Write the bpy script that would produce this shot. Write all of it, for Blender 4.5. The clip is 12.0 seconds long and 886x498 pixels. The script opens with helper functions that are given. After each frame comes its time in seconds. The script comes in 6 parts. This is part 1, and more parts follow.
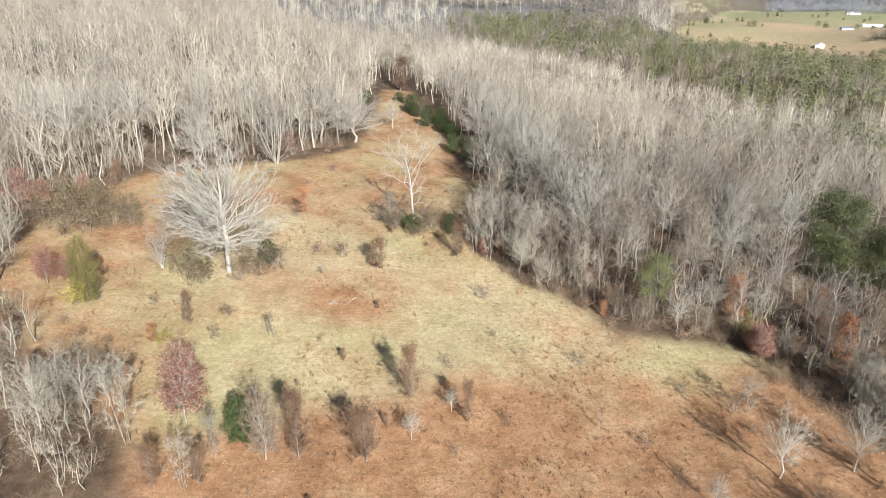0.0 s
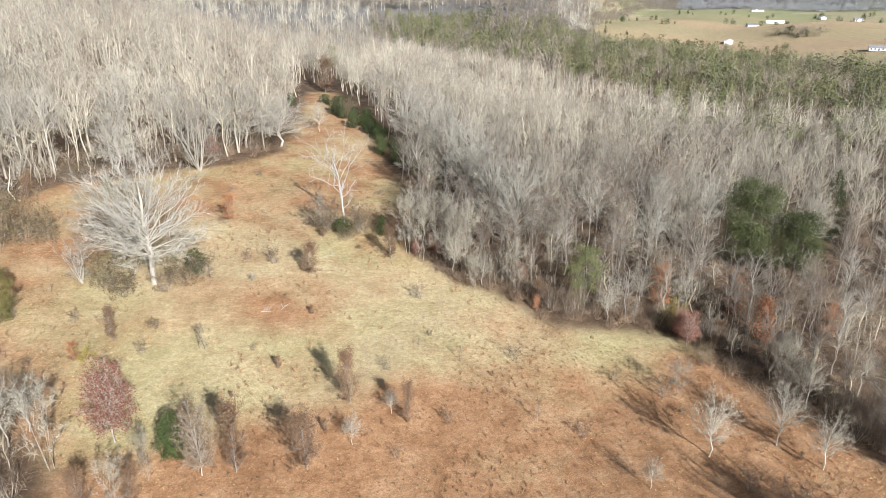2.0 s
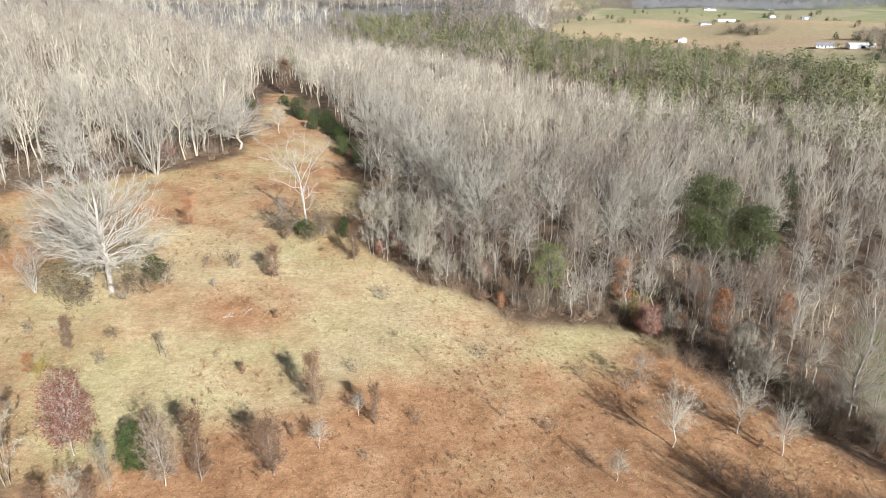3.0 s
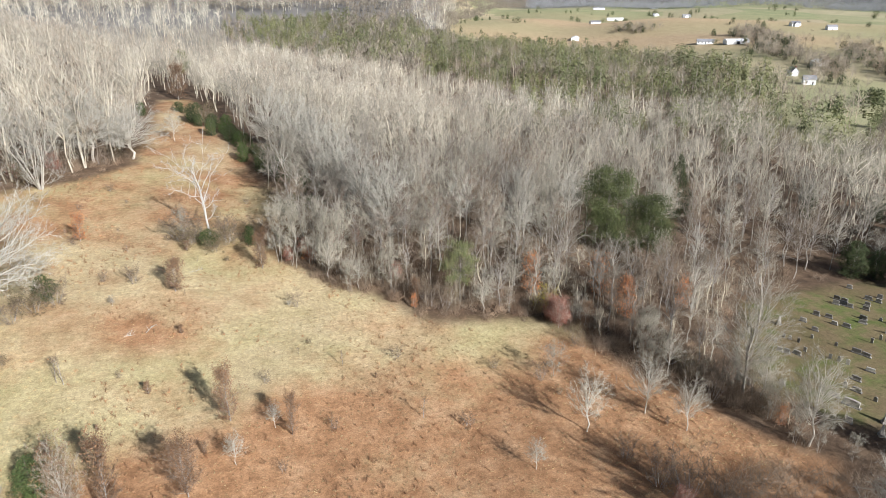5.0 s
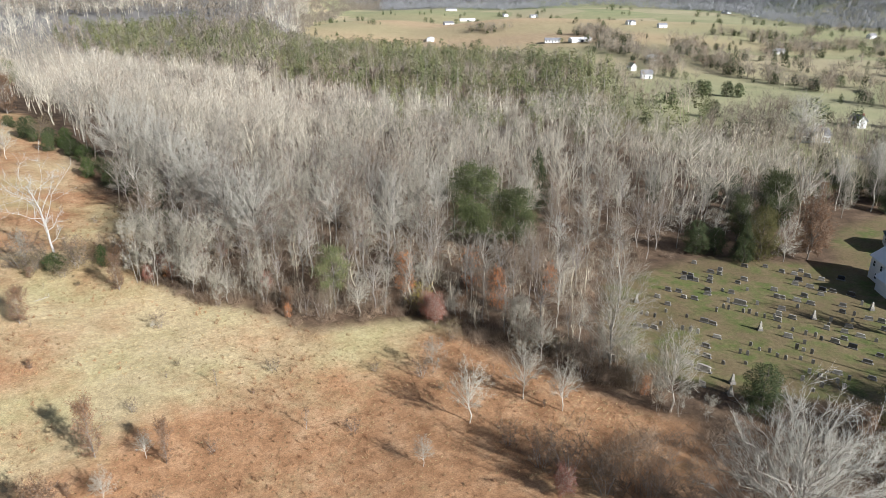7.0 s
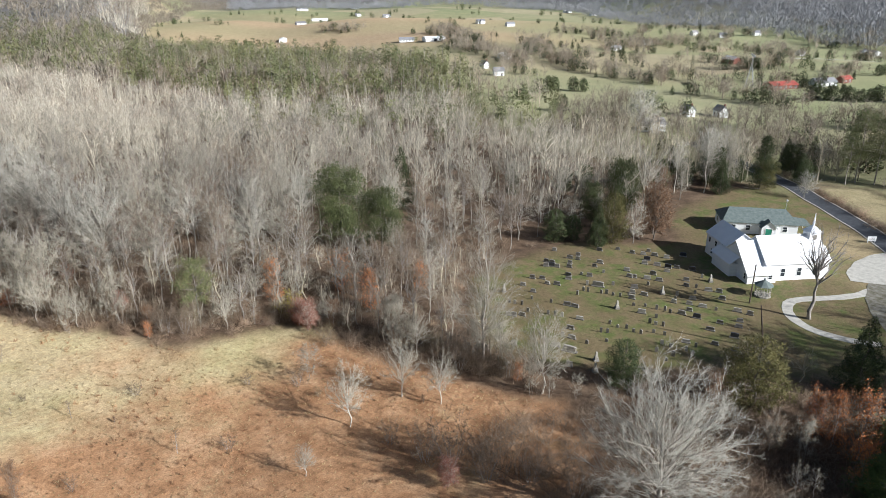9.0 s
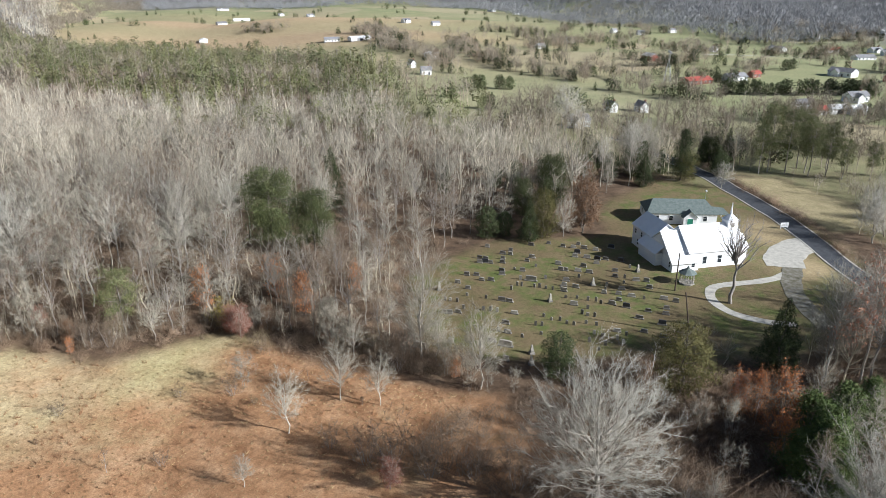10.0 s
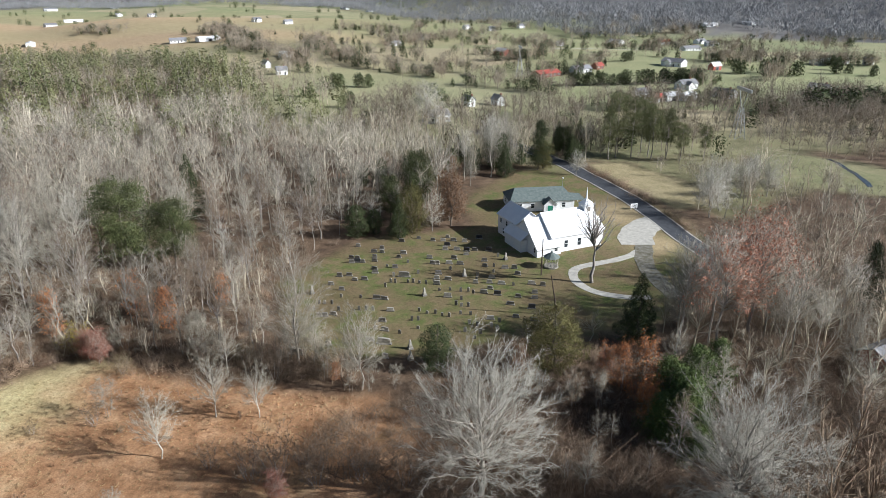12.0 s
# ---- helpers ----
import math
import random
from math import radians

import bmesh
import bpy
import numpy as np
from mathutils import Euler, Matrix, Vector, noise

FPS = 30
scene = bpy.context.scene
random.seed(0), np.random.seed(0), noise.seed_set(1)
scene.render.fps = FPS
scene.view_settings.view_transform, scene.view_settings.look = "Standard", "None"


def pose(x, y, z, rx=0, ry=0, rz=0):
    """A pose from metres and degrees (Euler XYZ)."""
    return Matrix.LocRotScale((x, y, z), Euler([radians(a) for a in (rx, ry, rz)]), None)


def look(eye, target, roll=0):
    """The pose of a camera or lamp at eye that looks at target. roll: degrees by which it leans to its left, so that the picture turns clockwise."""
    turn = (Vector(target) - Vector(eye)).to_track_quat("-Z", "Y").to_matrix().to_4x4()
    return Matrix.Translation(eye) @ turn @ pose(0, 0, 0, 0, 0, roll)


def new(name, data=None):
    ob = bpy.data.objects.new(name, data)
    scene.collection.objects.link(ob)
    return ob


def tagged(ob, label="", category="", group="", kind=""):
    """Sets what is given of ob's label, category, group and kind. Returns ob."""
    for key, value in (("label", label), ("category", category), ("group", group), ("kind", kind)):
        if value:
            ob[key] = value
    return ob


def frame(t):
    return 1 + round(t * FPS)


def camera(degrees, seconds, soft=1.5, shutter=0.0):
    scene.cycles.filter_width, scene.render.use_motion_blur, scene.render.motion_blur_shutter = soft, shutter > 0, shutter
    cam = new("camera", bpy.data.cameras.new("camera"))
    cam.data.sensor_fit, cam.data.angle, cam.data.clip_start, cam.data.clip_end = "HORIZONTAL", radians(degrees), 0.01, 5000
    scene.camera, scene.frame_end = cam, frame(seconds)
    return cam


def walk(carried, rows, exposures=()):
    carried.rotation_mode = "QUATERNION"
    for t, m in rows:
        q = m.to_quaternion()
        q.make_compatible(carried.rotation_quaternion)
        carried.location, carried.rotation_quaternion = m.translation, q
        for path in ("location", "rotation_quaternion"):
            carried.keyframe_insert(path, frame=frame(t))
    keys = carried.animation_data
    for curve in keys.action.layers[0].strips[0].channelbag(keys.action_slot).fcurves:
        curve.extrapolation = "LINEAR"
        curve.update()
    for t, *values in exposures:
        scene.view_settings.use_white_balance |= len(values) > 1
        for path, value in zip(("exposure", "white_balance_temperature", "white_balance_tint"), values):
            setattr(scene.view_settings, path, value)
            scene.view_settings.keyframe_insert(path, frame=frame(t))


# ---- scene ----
cam = camera(65.6, 12.0, soft=0.6)
EYE = (0.0, 0.0, 62.0)
# seconds, tilt, lean, turn: a drone that hovers and pans to the right
PATH = (
    (0.0, 68.640, -0.000, 0.000),
    (0.5, 68.686, 0.039, -1.239),
    (1.0, 68.695, 0.126, -2.747),
    (1.5, 68.695, 0.215, -4.434),
    (2.0, 68.660, 0.235, -6.091),
    (2.5, 68.657, 0.236, -7.732),
    (3.0, 68.647, 0.324, -9.356),
    (5.0, 68.656, 0.455, -17.413),
    (5.5, 68.687, 0.511, -20.360),
    (6.0, 68.686, 0.493, -23.188),
    (6.5, 68.689, 0.506, -26.028),
    (7.0, 68.699, 0.481, -28.855),
    (9.0, 68.614, 0.157, -40.425),
    (9.5, 68.583, 0.125, -43.381),
    (10.0, 68.540, 0.109, -46.325),
    (10.5, 68.503, 0.107, -49.287),
    (11.0, 68.457, 0.124, -52.247),
    (11.5, 68.401, 0.151, -55.083),
    (12.0, 68.343, 0.126, -57.835),
)
walk(cam, [(t, pose(*EYE, rx, ry, rz)) for t, rx, ry, rz in PATH], exposures=((0.0, 0.81, 6150, 10), (3.0, 0.79, 6140, 10), (6.0, 0.73, 6060, 10), (9.0, 0.7, 5980, 9), (12.0, 0.65, 5950, 9)))

# ---- light ----
SUN_UP, SUN_TURN = 26.5, 158.0   # degrees above the horizon, clockwise from +y
sky = bpy.data.worlds.new("sky")
scene.world = sky
sky.use_nodes = True
sky_tex = sky.node_tree.nodes.new("ShaderNodeTexSky")
sky_tex.sky_type, sky_tex.sun_disc = "NISHITA", False
sky_tex.sun_elevation, sky_tex.sun_rotation = radians(SUN_UP), radians(SUN_TURN)
sky_tex.air_density, sky_tex.dust_density = 1.0, 1.5
sky.node_tree.links.new(sky_tex.outputs[0], sky.node_tree.nodes["Background"].inputs["Color"])
sky.node_tree.nodes["Background"].inputs["Strength"].default_value = 0.042
sun_data = bpy.data.lights.new("sun", "SUN")
sun_data.energy, sun_data.angle, sun_data.color = 5.0, radians(0.6), (1.0, 0.97, 0.93)
sun = new("sun", sun_data)
sun_from = Vector((math.sin(radians(SUN_TURN)) * math.cos(radians(SUN_UP)), math.cos(radians(SUN_TURN)) * math.cos(radians(SUN_UP)), math.sin(radians(SUN_UP))))
sun.matrix_world = look(sun_from * 300, (0, 0, 0))

rng = np.random.default_rng(7)


# ---- terrain ----
def smooth(a, b, v):
    k = np.clip((np.asarray(v, float) - a) / (b - a), 0.0, 1.0)
    return k * k * (3 - 2 * k)


def hill_edge(turn):
    """Where the far hills begin, by compass direction in degrees."""
    return 600 + 1250 * smooth(14, 24, turn) * (1 - smooth(40, 66, turn)) + 400 * smooth(40, 66, turn)


def height(x, y):
    """Ground height: a churchyard bench at 0, a field that climbs to a wooded ridge, a rolling valley and far hills."""
    x, y = np.asarray(x, float), np.asarray(y, float)
    r = np.hypot(x, y)
    s, lat = -0.45 * x + 0.89 * y, 0.89 * x + 0.45 * y
    climb = 9.0 * np.log1p(np.exp(np.clip((s - 60) / 9.0, -40, 40)))
    rise = 48 * (1 - np.exp(-climb / 330)) * (1 - smooth(95, 235, lat))
    near = smooth(210, 420, r)
    roll = near * (2.0 * np.sin(x / 61 + 0.7) * np.cos(y / 83) + 2.0 * np.sin((x + y) / 117 + 2.0) - 2.0)
    roll = roll + smooth(430, 800, r) * (5.0 * np.sin(x / 97 + 0.4) * np.cos(y / 121 + 0.5) + 4.0 * np.sin((x - 0.6 * y) / 160))
    roll = roll + 9.0 * np.exp(-(((x - 520) / 260) ** 2 + ((y - 850) / 380) ** 2)) * np.sin(x / 62 + 1.2 * np.sin(y / 110)) * np.cos(y / 95)
    turn = np.degrees(np.arctan2(x, np.maximum(y, -1e9)))
    edge = hill_edge(turn)
    peaks = 118 + 34 * np.sin(x / 410 + 1.0) * np.cos(y / 520) + 18 * np.sin(x / 173) * np.sin(y / 150 + 1.3)
    hills = smooth(0, 1, (r - edge) / 900) * peaks
    small = 0.35 * np.sin(x / 9.0 + 1.1) * np.sin(y / 11.0) + 0.2 * np.sin(x / 4.1) * np.cos(y / 5.3)
    flat = np.exp(-(((x - 145) / 42) ** 2 + ((y - 72) / 38) ** 2))
    return rise + roll + hills + small * (1 - flat) * (1 - smooth(200, 500, r))


def inside(poly, x, y):
    """Distance in metres into a polygon on the plan, negative outside."""
    x, y = np.asarray(x, float), np.asarray(y, float)
    odd, near = np.zeros(x.shape, bool), np.full(x.shape, 1e9)
    for (ax, ay), (bx, by) in zip(poly, poly[1:] + poly[:1]):
        cross = ((ay > y) != (by > y)) & (x < (bx - ax) * (y - ay) / (by - ay + 1e-12) + ax)
        odd ^= cross
        k = np.clip(((x - ax) * (bx - ax) + (y - ay) * (by - ay)) / ((bx - ax) ** 2 + (by - ay) ** 2), 0, 1)
        near = np.minimum(near, np.hypot(x - ax - k * (bx - ax), y - ay - k * (by - ay)))
    return np.where(odd, near, -near)


FIELD = [(-30, 30), (-36, 66), (-44, 79), (-58, 90), (-76, 101), (-90, 132), (-77, 172), (-46, 186), (-25, 200), (-24, 285), (-14, 290), (0, 215),
         (5, 193), (9, 137), (18, 122), (33, 109), (55, 103), (60, 88), (66, 74), (74, 58), (66, 45), (48, 40), (20, 30)]
YARD = [(76, 76), (96, 102), (118, 104), (128, 102), (150, 86), (175, 100), (205, 100), (222, 92), (185, 36), (150, 24), (118, 28), (100, 50), (88, 56)]
PINES = [(0, 700), (60, 570), (100, 480), (128, 380), (158, 292), (185, 289), (229, 258), (255, 228), (284, 252), (300, 300), (328, 380), (326, 470), (310, 600), (230, 800), (10, 860)]
RIDGE_TOP = [(-420, 740), (-5, 740), (10, 880), (150, 900), (200, 1050), (-500, 1050)]
EAST_FIELD = [(250, 34), (284, 39), (292, 20), (284, -10), (270, -40), (240, -30), (236, 14)]
WOODS_EAST = [(9, 139), (20, 126), (35, 113), (56, 107), (62, 92), (70, 80), (93, 103), (118, 108), (130, 106), (152, 92), (178, 108),
              (200, 160), (190, 200), (225, 250), (185, 285), (158, 290), (128, 380), (100, 480), (60, 560), (0, 690), (-5, 470), (-12, 300), (4, 220), (8, 193)]
WOODS_WEST = [(-92, 141), (-79, 175), (-48, 190), (-28, 207), (-28, 290), (-10, 310), (-5, 470), (10, 760), (-380, 760), (-330, 330), (-190, 150), (-120, 84), (-80, 103)]
WOODS_NEAR = [(60, 40), (76, 56), (90, 52), (104, 44), (116, 26), (150, 20), (185, 33), (230, 60), (260, 20), (230, -40), (140, -40), (70, -20), (50, 10)]
WOODS_SW = [(-40, 56), (-46, 78), (-56, 88), (-72, 97), (-120, 84), (-110, 40), (-60, 40)]
ROUGH = [(190, 30), (222, 46), (231, 58), (240, 76), (264, 62), (290, 40), (250, 33), (237, 14), (215, 20), (200, 24)]
MEADOW = [(193, 43), (207, 60), (227, 83), (238, 75), (230, 57), (221, 44), (204, 35)]
PASTURE = [(290, 330), (285, 480), (240, 620), (300, 950), (480, 1500), (640, 1800), (1300, 1500), (1350, 900), (950, 330), (900, 0), (860, -100), (420, -60), (290, 20), (222, 92), (205, 175), (230, 250)]

# ---- materials ----
def material(name, rough=0.85, metal=0.0):
    m = bpy.data.materials.new(name)
    m.use_nodes = True
    n = m.node_tree.nodes
    n["Principled BSDF"].inputs["Roughness"].default_value = rough
    n["Principled BSDF"].inputs["Metallic"].default_value = metal
    n["Principled BSDF"].inputs["Specular IOR Level"].default_value = 0.25
    return m


def ramp(m, source, stops):
    node = m.node_tree.nodes.new("ShaderNodeValToRGB")
    while len(node.color_ramp.elements) < len(stops):
        node.color_ramp.elements.new(0.5)
    for e, (p, c) in zip(node.color_ramp.elements, stops):
        e.position, e.color = p, (*c, 1)
    m.node_tree.links.new(source, node.inputs["Fac"])
    return node.outputs["Color"]


def noise_of(m, scale, detail=4.0, rough=0.55, stretch=None):
    t = m.node_tree
    at = t.nodes.new("ShaderNodeTexCoord").outputs["Object"]
    if stretch:
        mp = t.nodes.new("ShaderNodeMapping")
        mp.inputs["Scale"].default_value = stretch
        t.links.new(at, mp.inputs["Vector"])
        at = mp.outputs["Vector"]
    n = t.nodes.new("ShaderNodeTexNoise")
    n.inputs["Scale"].default_value, n.inputs["Detail"].default_value, n.inputs["Roughness"].default_value = scale, detail, rough
    t.links.new(at, n.inputs["Vector"])
    return n.outputs["Fac"]


def mixed(m, fac, a, b, mode="MIX"):
    n = m.node_tree.nodes.new("ShaderNodeMix")
    n.data_type, n.blend_type = "RGBA", mode
    for k, v in ((0, fac), (6, a), (7, b)):
        if isinstance(v, (int, float)):
            n.inputs[k].default_value = v
        elif isinstance(v, tuple):
            n.inputs[k].default_value = (*v, 1)
        else:
            m.node_tree.links.new(v, n.inputs[k])
    return n.outputs[2]


def bumped(m, source, strength=0.4, distance=0.05):
    b = m.node_tree.nodes.new("ShaderNodeBump")
    b.inputs["Strength"].default_value, b.inputs["Distance"].default_value = strength, distance
    m.node_tree.links.new(source, b.inputs["Height"])
    m.node_tree.links.new(b.outputs["Normal"], m.node_tree.nodes["Principled BSDF"].inputs["Normal"])


def coloured(m, colour):
    m.node_tree.links.new(colour, m.node_tree.nodes["Principled BSDF"].inputs["Base Color"])
    return m


def simple(name, dark, light, scale=3.0, rough=0.85, metal=0.0, vary=0.0, stretch=None, bump=0.0):
    """Two tones mixed by noise, with a random shade for each thing."""
    m = material(name, rough, metal)
    n = noise_of(m, scale, stretch=stretch)
    c = ramp(m, n, ((0.3, dark), (0.7, light)))
    if vary:
        info = m.node_tree.nodes.new("ShaderNodeObjectInfo")
        c = mixed(m, 1.0, c, ramp(m, info.outputs["Random"], ((0.0, (1 - vary,) * 3), (1.0, (1 + vary,) * 3))), "MULTIPLY")
    if bump:
        bumped(m, n, bump)
    return coloured(m, c)


def leafy(name, tones, vary=0.25):
    """Foliage: tones differ from leaf to leaf and from one plant to the next."""
    m = material(name, 0.7)
    g = m.node_tree.nodes.new("ShaderNodeNewGeometry")
    c = ramp(m, g.outputs["Random Per Island"], tuple((i / max(1, len(tones) - 1), t) for i, t in enumerate(tones)))
    info = m.node_tree.nodes.new("ShaderNodeObjectInfo")
    c = mixed(m, 1.0, c, ramp(m, info.outputs["Random"], ((0.0, (1 - vary,) * 3), (1.0, (1 + vary,) * 3))), "MULTIPLY")
    each = m.node_tree.nodes.new("ShaderNodeAttribute")
    each.attribute_name = "tint"
    up = m.node_tree.nodes.new("ShaderNodeMath")
    up.operation = "MULTIPLY_ADD"
    m.node_tree.links.new(each.outputs["Fac"], up.inputs[0])
    up.inputs[1].default_value, up.inputs[2].default_value = 0.5, 0.5
    c = mixed(m, 1.0, c, ramp(m, up.outputs[0], ((0.0, (0.45, 0.45, 0.46)), (0.15, (0.8, 0.66, 0.57)), (0.3, (0.76, 0.75, 0.73)), (0.5, (1.0, 1.0, 1.0)), (0.78, (1.22, 1.15, 1.06)), (1.0, (1.5, 1.47, 1.4)))), "MULTIPLY")
    big = noise_of(m, 0.09, 2.0)
    c = mixed(m, 1.0, c, ramp(m, big, ((0.3, (0.8, 0.8, 0.8)), (0.7, (1.15, 1.15, 1.14)))), "MULTIPLY")
    return coloured(m, c)


BARK_PALE = simple("pale_bark", (0.36, 0.325, 0.275), (0.58, 0.54, 0.47), 1.2, vary=0.15, stretch=(4, 4, 1))
BARK_TAN = simple("tan_grey_bark", (0.24, 0.215, 0.18), (0.42, 0.385, 0.33), 1.2, vary=0.15, stretch=(4, 4, 1))
BARK_GREY = simple("grey_bark", (0.2, 0.175, 0.155), (0.4, 0.365, 0.325), 1.2, vary=0.2, stretch=(4, 4, 1))
BARK_DARK = simple("dark_bark", (0.10, 0.085, 0.07), (0.2, 0.17, 0.14), 1.2, vary=0.2, stretch=(4, 4, 1))
DEADWOOD = simple("bleached_wood", (0.36, 0.34, 0.31), (0.56, 0.54, 0.5), 1.5, stretch=(4, 4, 1))
TWIG_PALE = leafy("pale_twigs", ((0.35, 0.33, 0.28), (0.53, 0.5, 0.43)), 0.18)
TWIG_RIDGE = leafy("ridge_twigs", ((0.3, 0.275, 0.228), (0.45, 0.415, 0.35)), 0.18)
TWIG_GREY = leafy("grey_twigs", ((0.29, 0.262, 0.206), (0.455, 0.412, 0.33)), 0.25)
TWIG_MAUVE = leafy("mauve_grey_twigs", ((0.2, 0.172, 0.136), (0.32, 0.28, 0.225)), 0.25)
TWIG_BROWN = leafy("brown_twigs", ((0.15, 0.11, 0.078), (0.28, 0.21, 0.15)), 0.25)
# far-hill twigs: distance haze is painted in as a grey-blue tint
HAZY_TWIGS = leafy("hazy_hill_twigs", ((0.27, 0.275, 0.29), (0.35, 0.355, 0.37)), 0.2)
LEAF_CEDAR = leafy("cedar_foliage", ((0.036, 0.05, 0.02), (0.07, 0.09, 0.034), (0.105, 0.12, 0.05)))
LEAF_DARKPINE = leafy("dark_pine_needles", ((0.045, 0.058, 0.022), (0.085, 0.1, 0.037), (0.125, 0.137, 0.054)))
LEAF_HEDGE = leafy("far_cedar_foliage", ((0.058, 0.074, 0.03), (0.082, 0.097, 0.042)))
LEAF_FAR = leafy("far_pine_needles", ((0.145, 0.16, 0.072), (0.185, 0.195, 0.092)))
LEAF_PINE = leafy("pine_needles", ((0.085, 0.1, 0.04), (0.15, 0.165, 0.066), (0.21, 0.205, 0.1)))
LEAF_OLIVE = leafy("olive_foliage", ((0.095, 0.095, 0.03), (0.165, 0.15, 0.05), (0.21, 0.175, 0.065)))
LEAF_BRIGHT = leafy("bright_evergreen_leaves", ((0.045, 0.068, 0.02), (0.09, 0.12, 0.038)))
LEAF_RED = leafy("crimson_leaves", ((0.24, 0.075, 0.05), (0.33, 0.125, 0.09), (0.38, 0.185, 0.135)))
LEAF_ORANGE = leafy("orange_leaves", ((0.46, 0.145, 0.05), (0.62, 0.27, 0.1)))
LEAF_ROSE = leafy("rose_orange_leaves", ((0.42, 0.17, 0.105), (0.58, 0.28, 0.18)))
LEAF_BROWN = leafy("dry_brown_leaves", ((0.17, 0.09, 0.05), (0.3, 0.18, 0.1)))
LEAF_BRAMBLE = leafy("olive_brown_bramble_leaves", ((0.1, 0.085, 0.04), (0.19, 0.15, 0.08), (0.25, 0.2, 0.12)))
LEAF_FLUFF = leafy("pale_seed_tufts", ((0.5, 0.46, 0.4), (0.66, 0.62, 0.56)))
WATER = simple("stream_water", (0.04, 0.05, 0.06), (0.07, 0.085, 0.1), 0.5, 0.08)
CAR_PAINT = simple("black_car_paint", (0.01, 0.01, 0.012), (0.02, 0.02, 0.022), 1.0, 0.25)
LEAF_YOUNG = leafy("young_pine_needles", ((0.05, 0.085, 0.02), (0.1, 0.14, 0.04), (0.15, 0.18, 0.06)))
LEAF_YELLOW = leafy("yellow_leaves", ((0.42, 0.34, 0.05), (0.6, 0.5, 0.1)))
STRAW = leafy("dry_grass_blades", ((0.34, 0.25, 0.13), (0.5, 0.39, 0.22)))


def ground_material():
    m = material("meadow_and_litter", 0.95)
    t = m.node_tree

    def attr(n):
        a = t.nodes.new("ShaderNodeAttribute")
        a.attribute_name = n
        return a.outputs["Fac"]
    grain, fine, mid, wide = noise_of(m, 4.5, 3, 0.7), noise_of(m, 1.3, 4, 0.65), noise_of(m, 0.22, 5, 0.6), noise_of(m, 0.035, 4, 0.55)
    streak = noise_of(m, 0.9, 4, 0.6, stretch=(0.25, 1.6, 1))
    litter = ramp(m, mid, ((0.3, (0.07, 0.047, 0.031)), (0.5, (0.125, 0.083, 0.053)), (0.72, (0.2, 0.14, 0.092))))
    straw = ramp(m, mid, ((0.28, (0.36, 0.285, 0.15)), (0.5, (0.465, 0.375, 0.212)), (0.75, (0.56, 0.46, 0.285))))
    green = ramp(m, wide, ((0.44, (0.48, 0.39, 0.24)), (0.58, (0.34, 0.325, 0.155))))
    straw = mixed(m, 0.45, straw, green)
    rust = ramp(m, mid, ((0.28, (0.235, 0.12, 0.058)), (0.5, (0.355, 0.2, 0.104)), (0.75, (0.465, 0.295, 0.17))))

    def lean(value, gain, base):
        """value * gain + base, clamped"""
        q = t.nodes.new("ShaderNodeMath")
        q.operation, q.use_clamp = "MULTIPLY_ADD", True
        t.links.new(value, q.inputs[0])
        q.inputs[1].default_value = gain
        if isinstance(base, float):
            q.inputs[2].default_value = base
        else:
            t.links.new(base, q.inputs[2])
        return q.outputs[0]
    shift = t.nodes.new("ShaderNodeMath")
    shift.operation = "MULTIPLY_ADD"
    t.links.new(attr("rust"), shift.inputs[0])
    shift.inputs[1].default_value, shift.inputs[2].default_value = 1.3, -1.05
    field = mixed(m, lean(noise_of(m, 0.13, 6, 0.7), 1.9, shift.outputs[0]), straw, rust)
    field = mixed(m, 1.0, field, ramp(m, streak, ((0.3, (0.92, 0.915, 0.91)), (0.7, (1.07, 1.07, 1.07)))), "MULTIPLY")
    yard = mixed(m, ramp(m, mid, ((0.38, (0, 0, 0)), (0.58, (1, 1, 1)))), (0.118, 0.14, 0.042), (0.19, 0.15, 0.078))
    yard = mixed(m, ramp(m, noise_of(m, 0.075, 3, 0.6), ((0.46, (0, 0, 0)), (0.6, (0.75, 0.75, 0.75)))), yard, (0.165, 0.122, 0.066))
    yard = mixed(m, attr("dry"), yard, (0.42, 0.33, 0.19))
    cells = t.nodes.new("ShaderNodeTexVoronoi")
    cells.inputs["Scale"].default_value = 0.0065
    t.links.new(t.nodes.new("ShaderNodeTexCoord").outputs["Object"], cells.inputs["Vector"])
    past = ramp(m, cells.outputs["Color"], ((0.3, (0.27, 0.295, 0.15)), (0.42, (0.4, 0.37, 0.225)), (0.55, (0.5, 0.41, 0.275)), (0.68, (0.29, 0.32, 0.16))))
    past = mixed(m, 0.3, past, ramp(m, wide, ((0.35, (0.2, 0.225, 0.11)), (0.65, (0.42, 0.37, 0.235)))))
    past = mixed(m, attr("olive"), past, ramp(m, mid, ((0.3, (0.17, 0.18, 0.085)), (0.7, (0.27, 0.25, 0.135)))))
    past = mixed(m, attr("hay"), past, ramp(m, mid, ((0.3, (0.4, 0.285, 0.165)), (0.7, (0.55, 0.42, 0.265)))))
    # haze painted on the ground: distant litter fades to flat grey
    litter = mixed(m, attr("floor_haze"), litter, (0.19, 0.183, 0.175))
    c = mixed(m, attr("field"), litter, field)
    c = mixed(m, attr("yard"), c, yard)
    c = mixed(m, attr("pasture"), c, past)
    c = mixed(m, 1.0, c, ramp(m, fine, ((0.25, (0.74, 0.73, 0.72)), (0.75, (1.22, 1.22, 1.22)))), "MULTIPLY")
    c = mixed(m, 1.0, c, ramp(m, grain, ((0.28, (0.66, 0.65, 0.63)), (0.72, (1.28, 1.28, 1.28)))), "MULTIPLY")
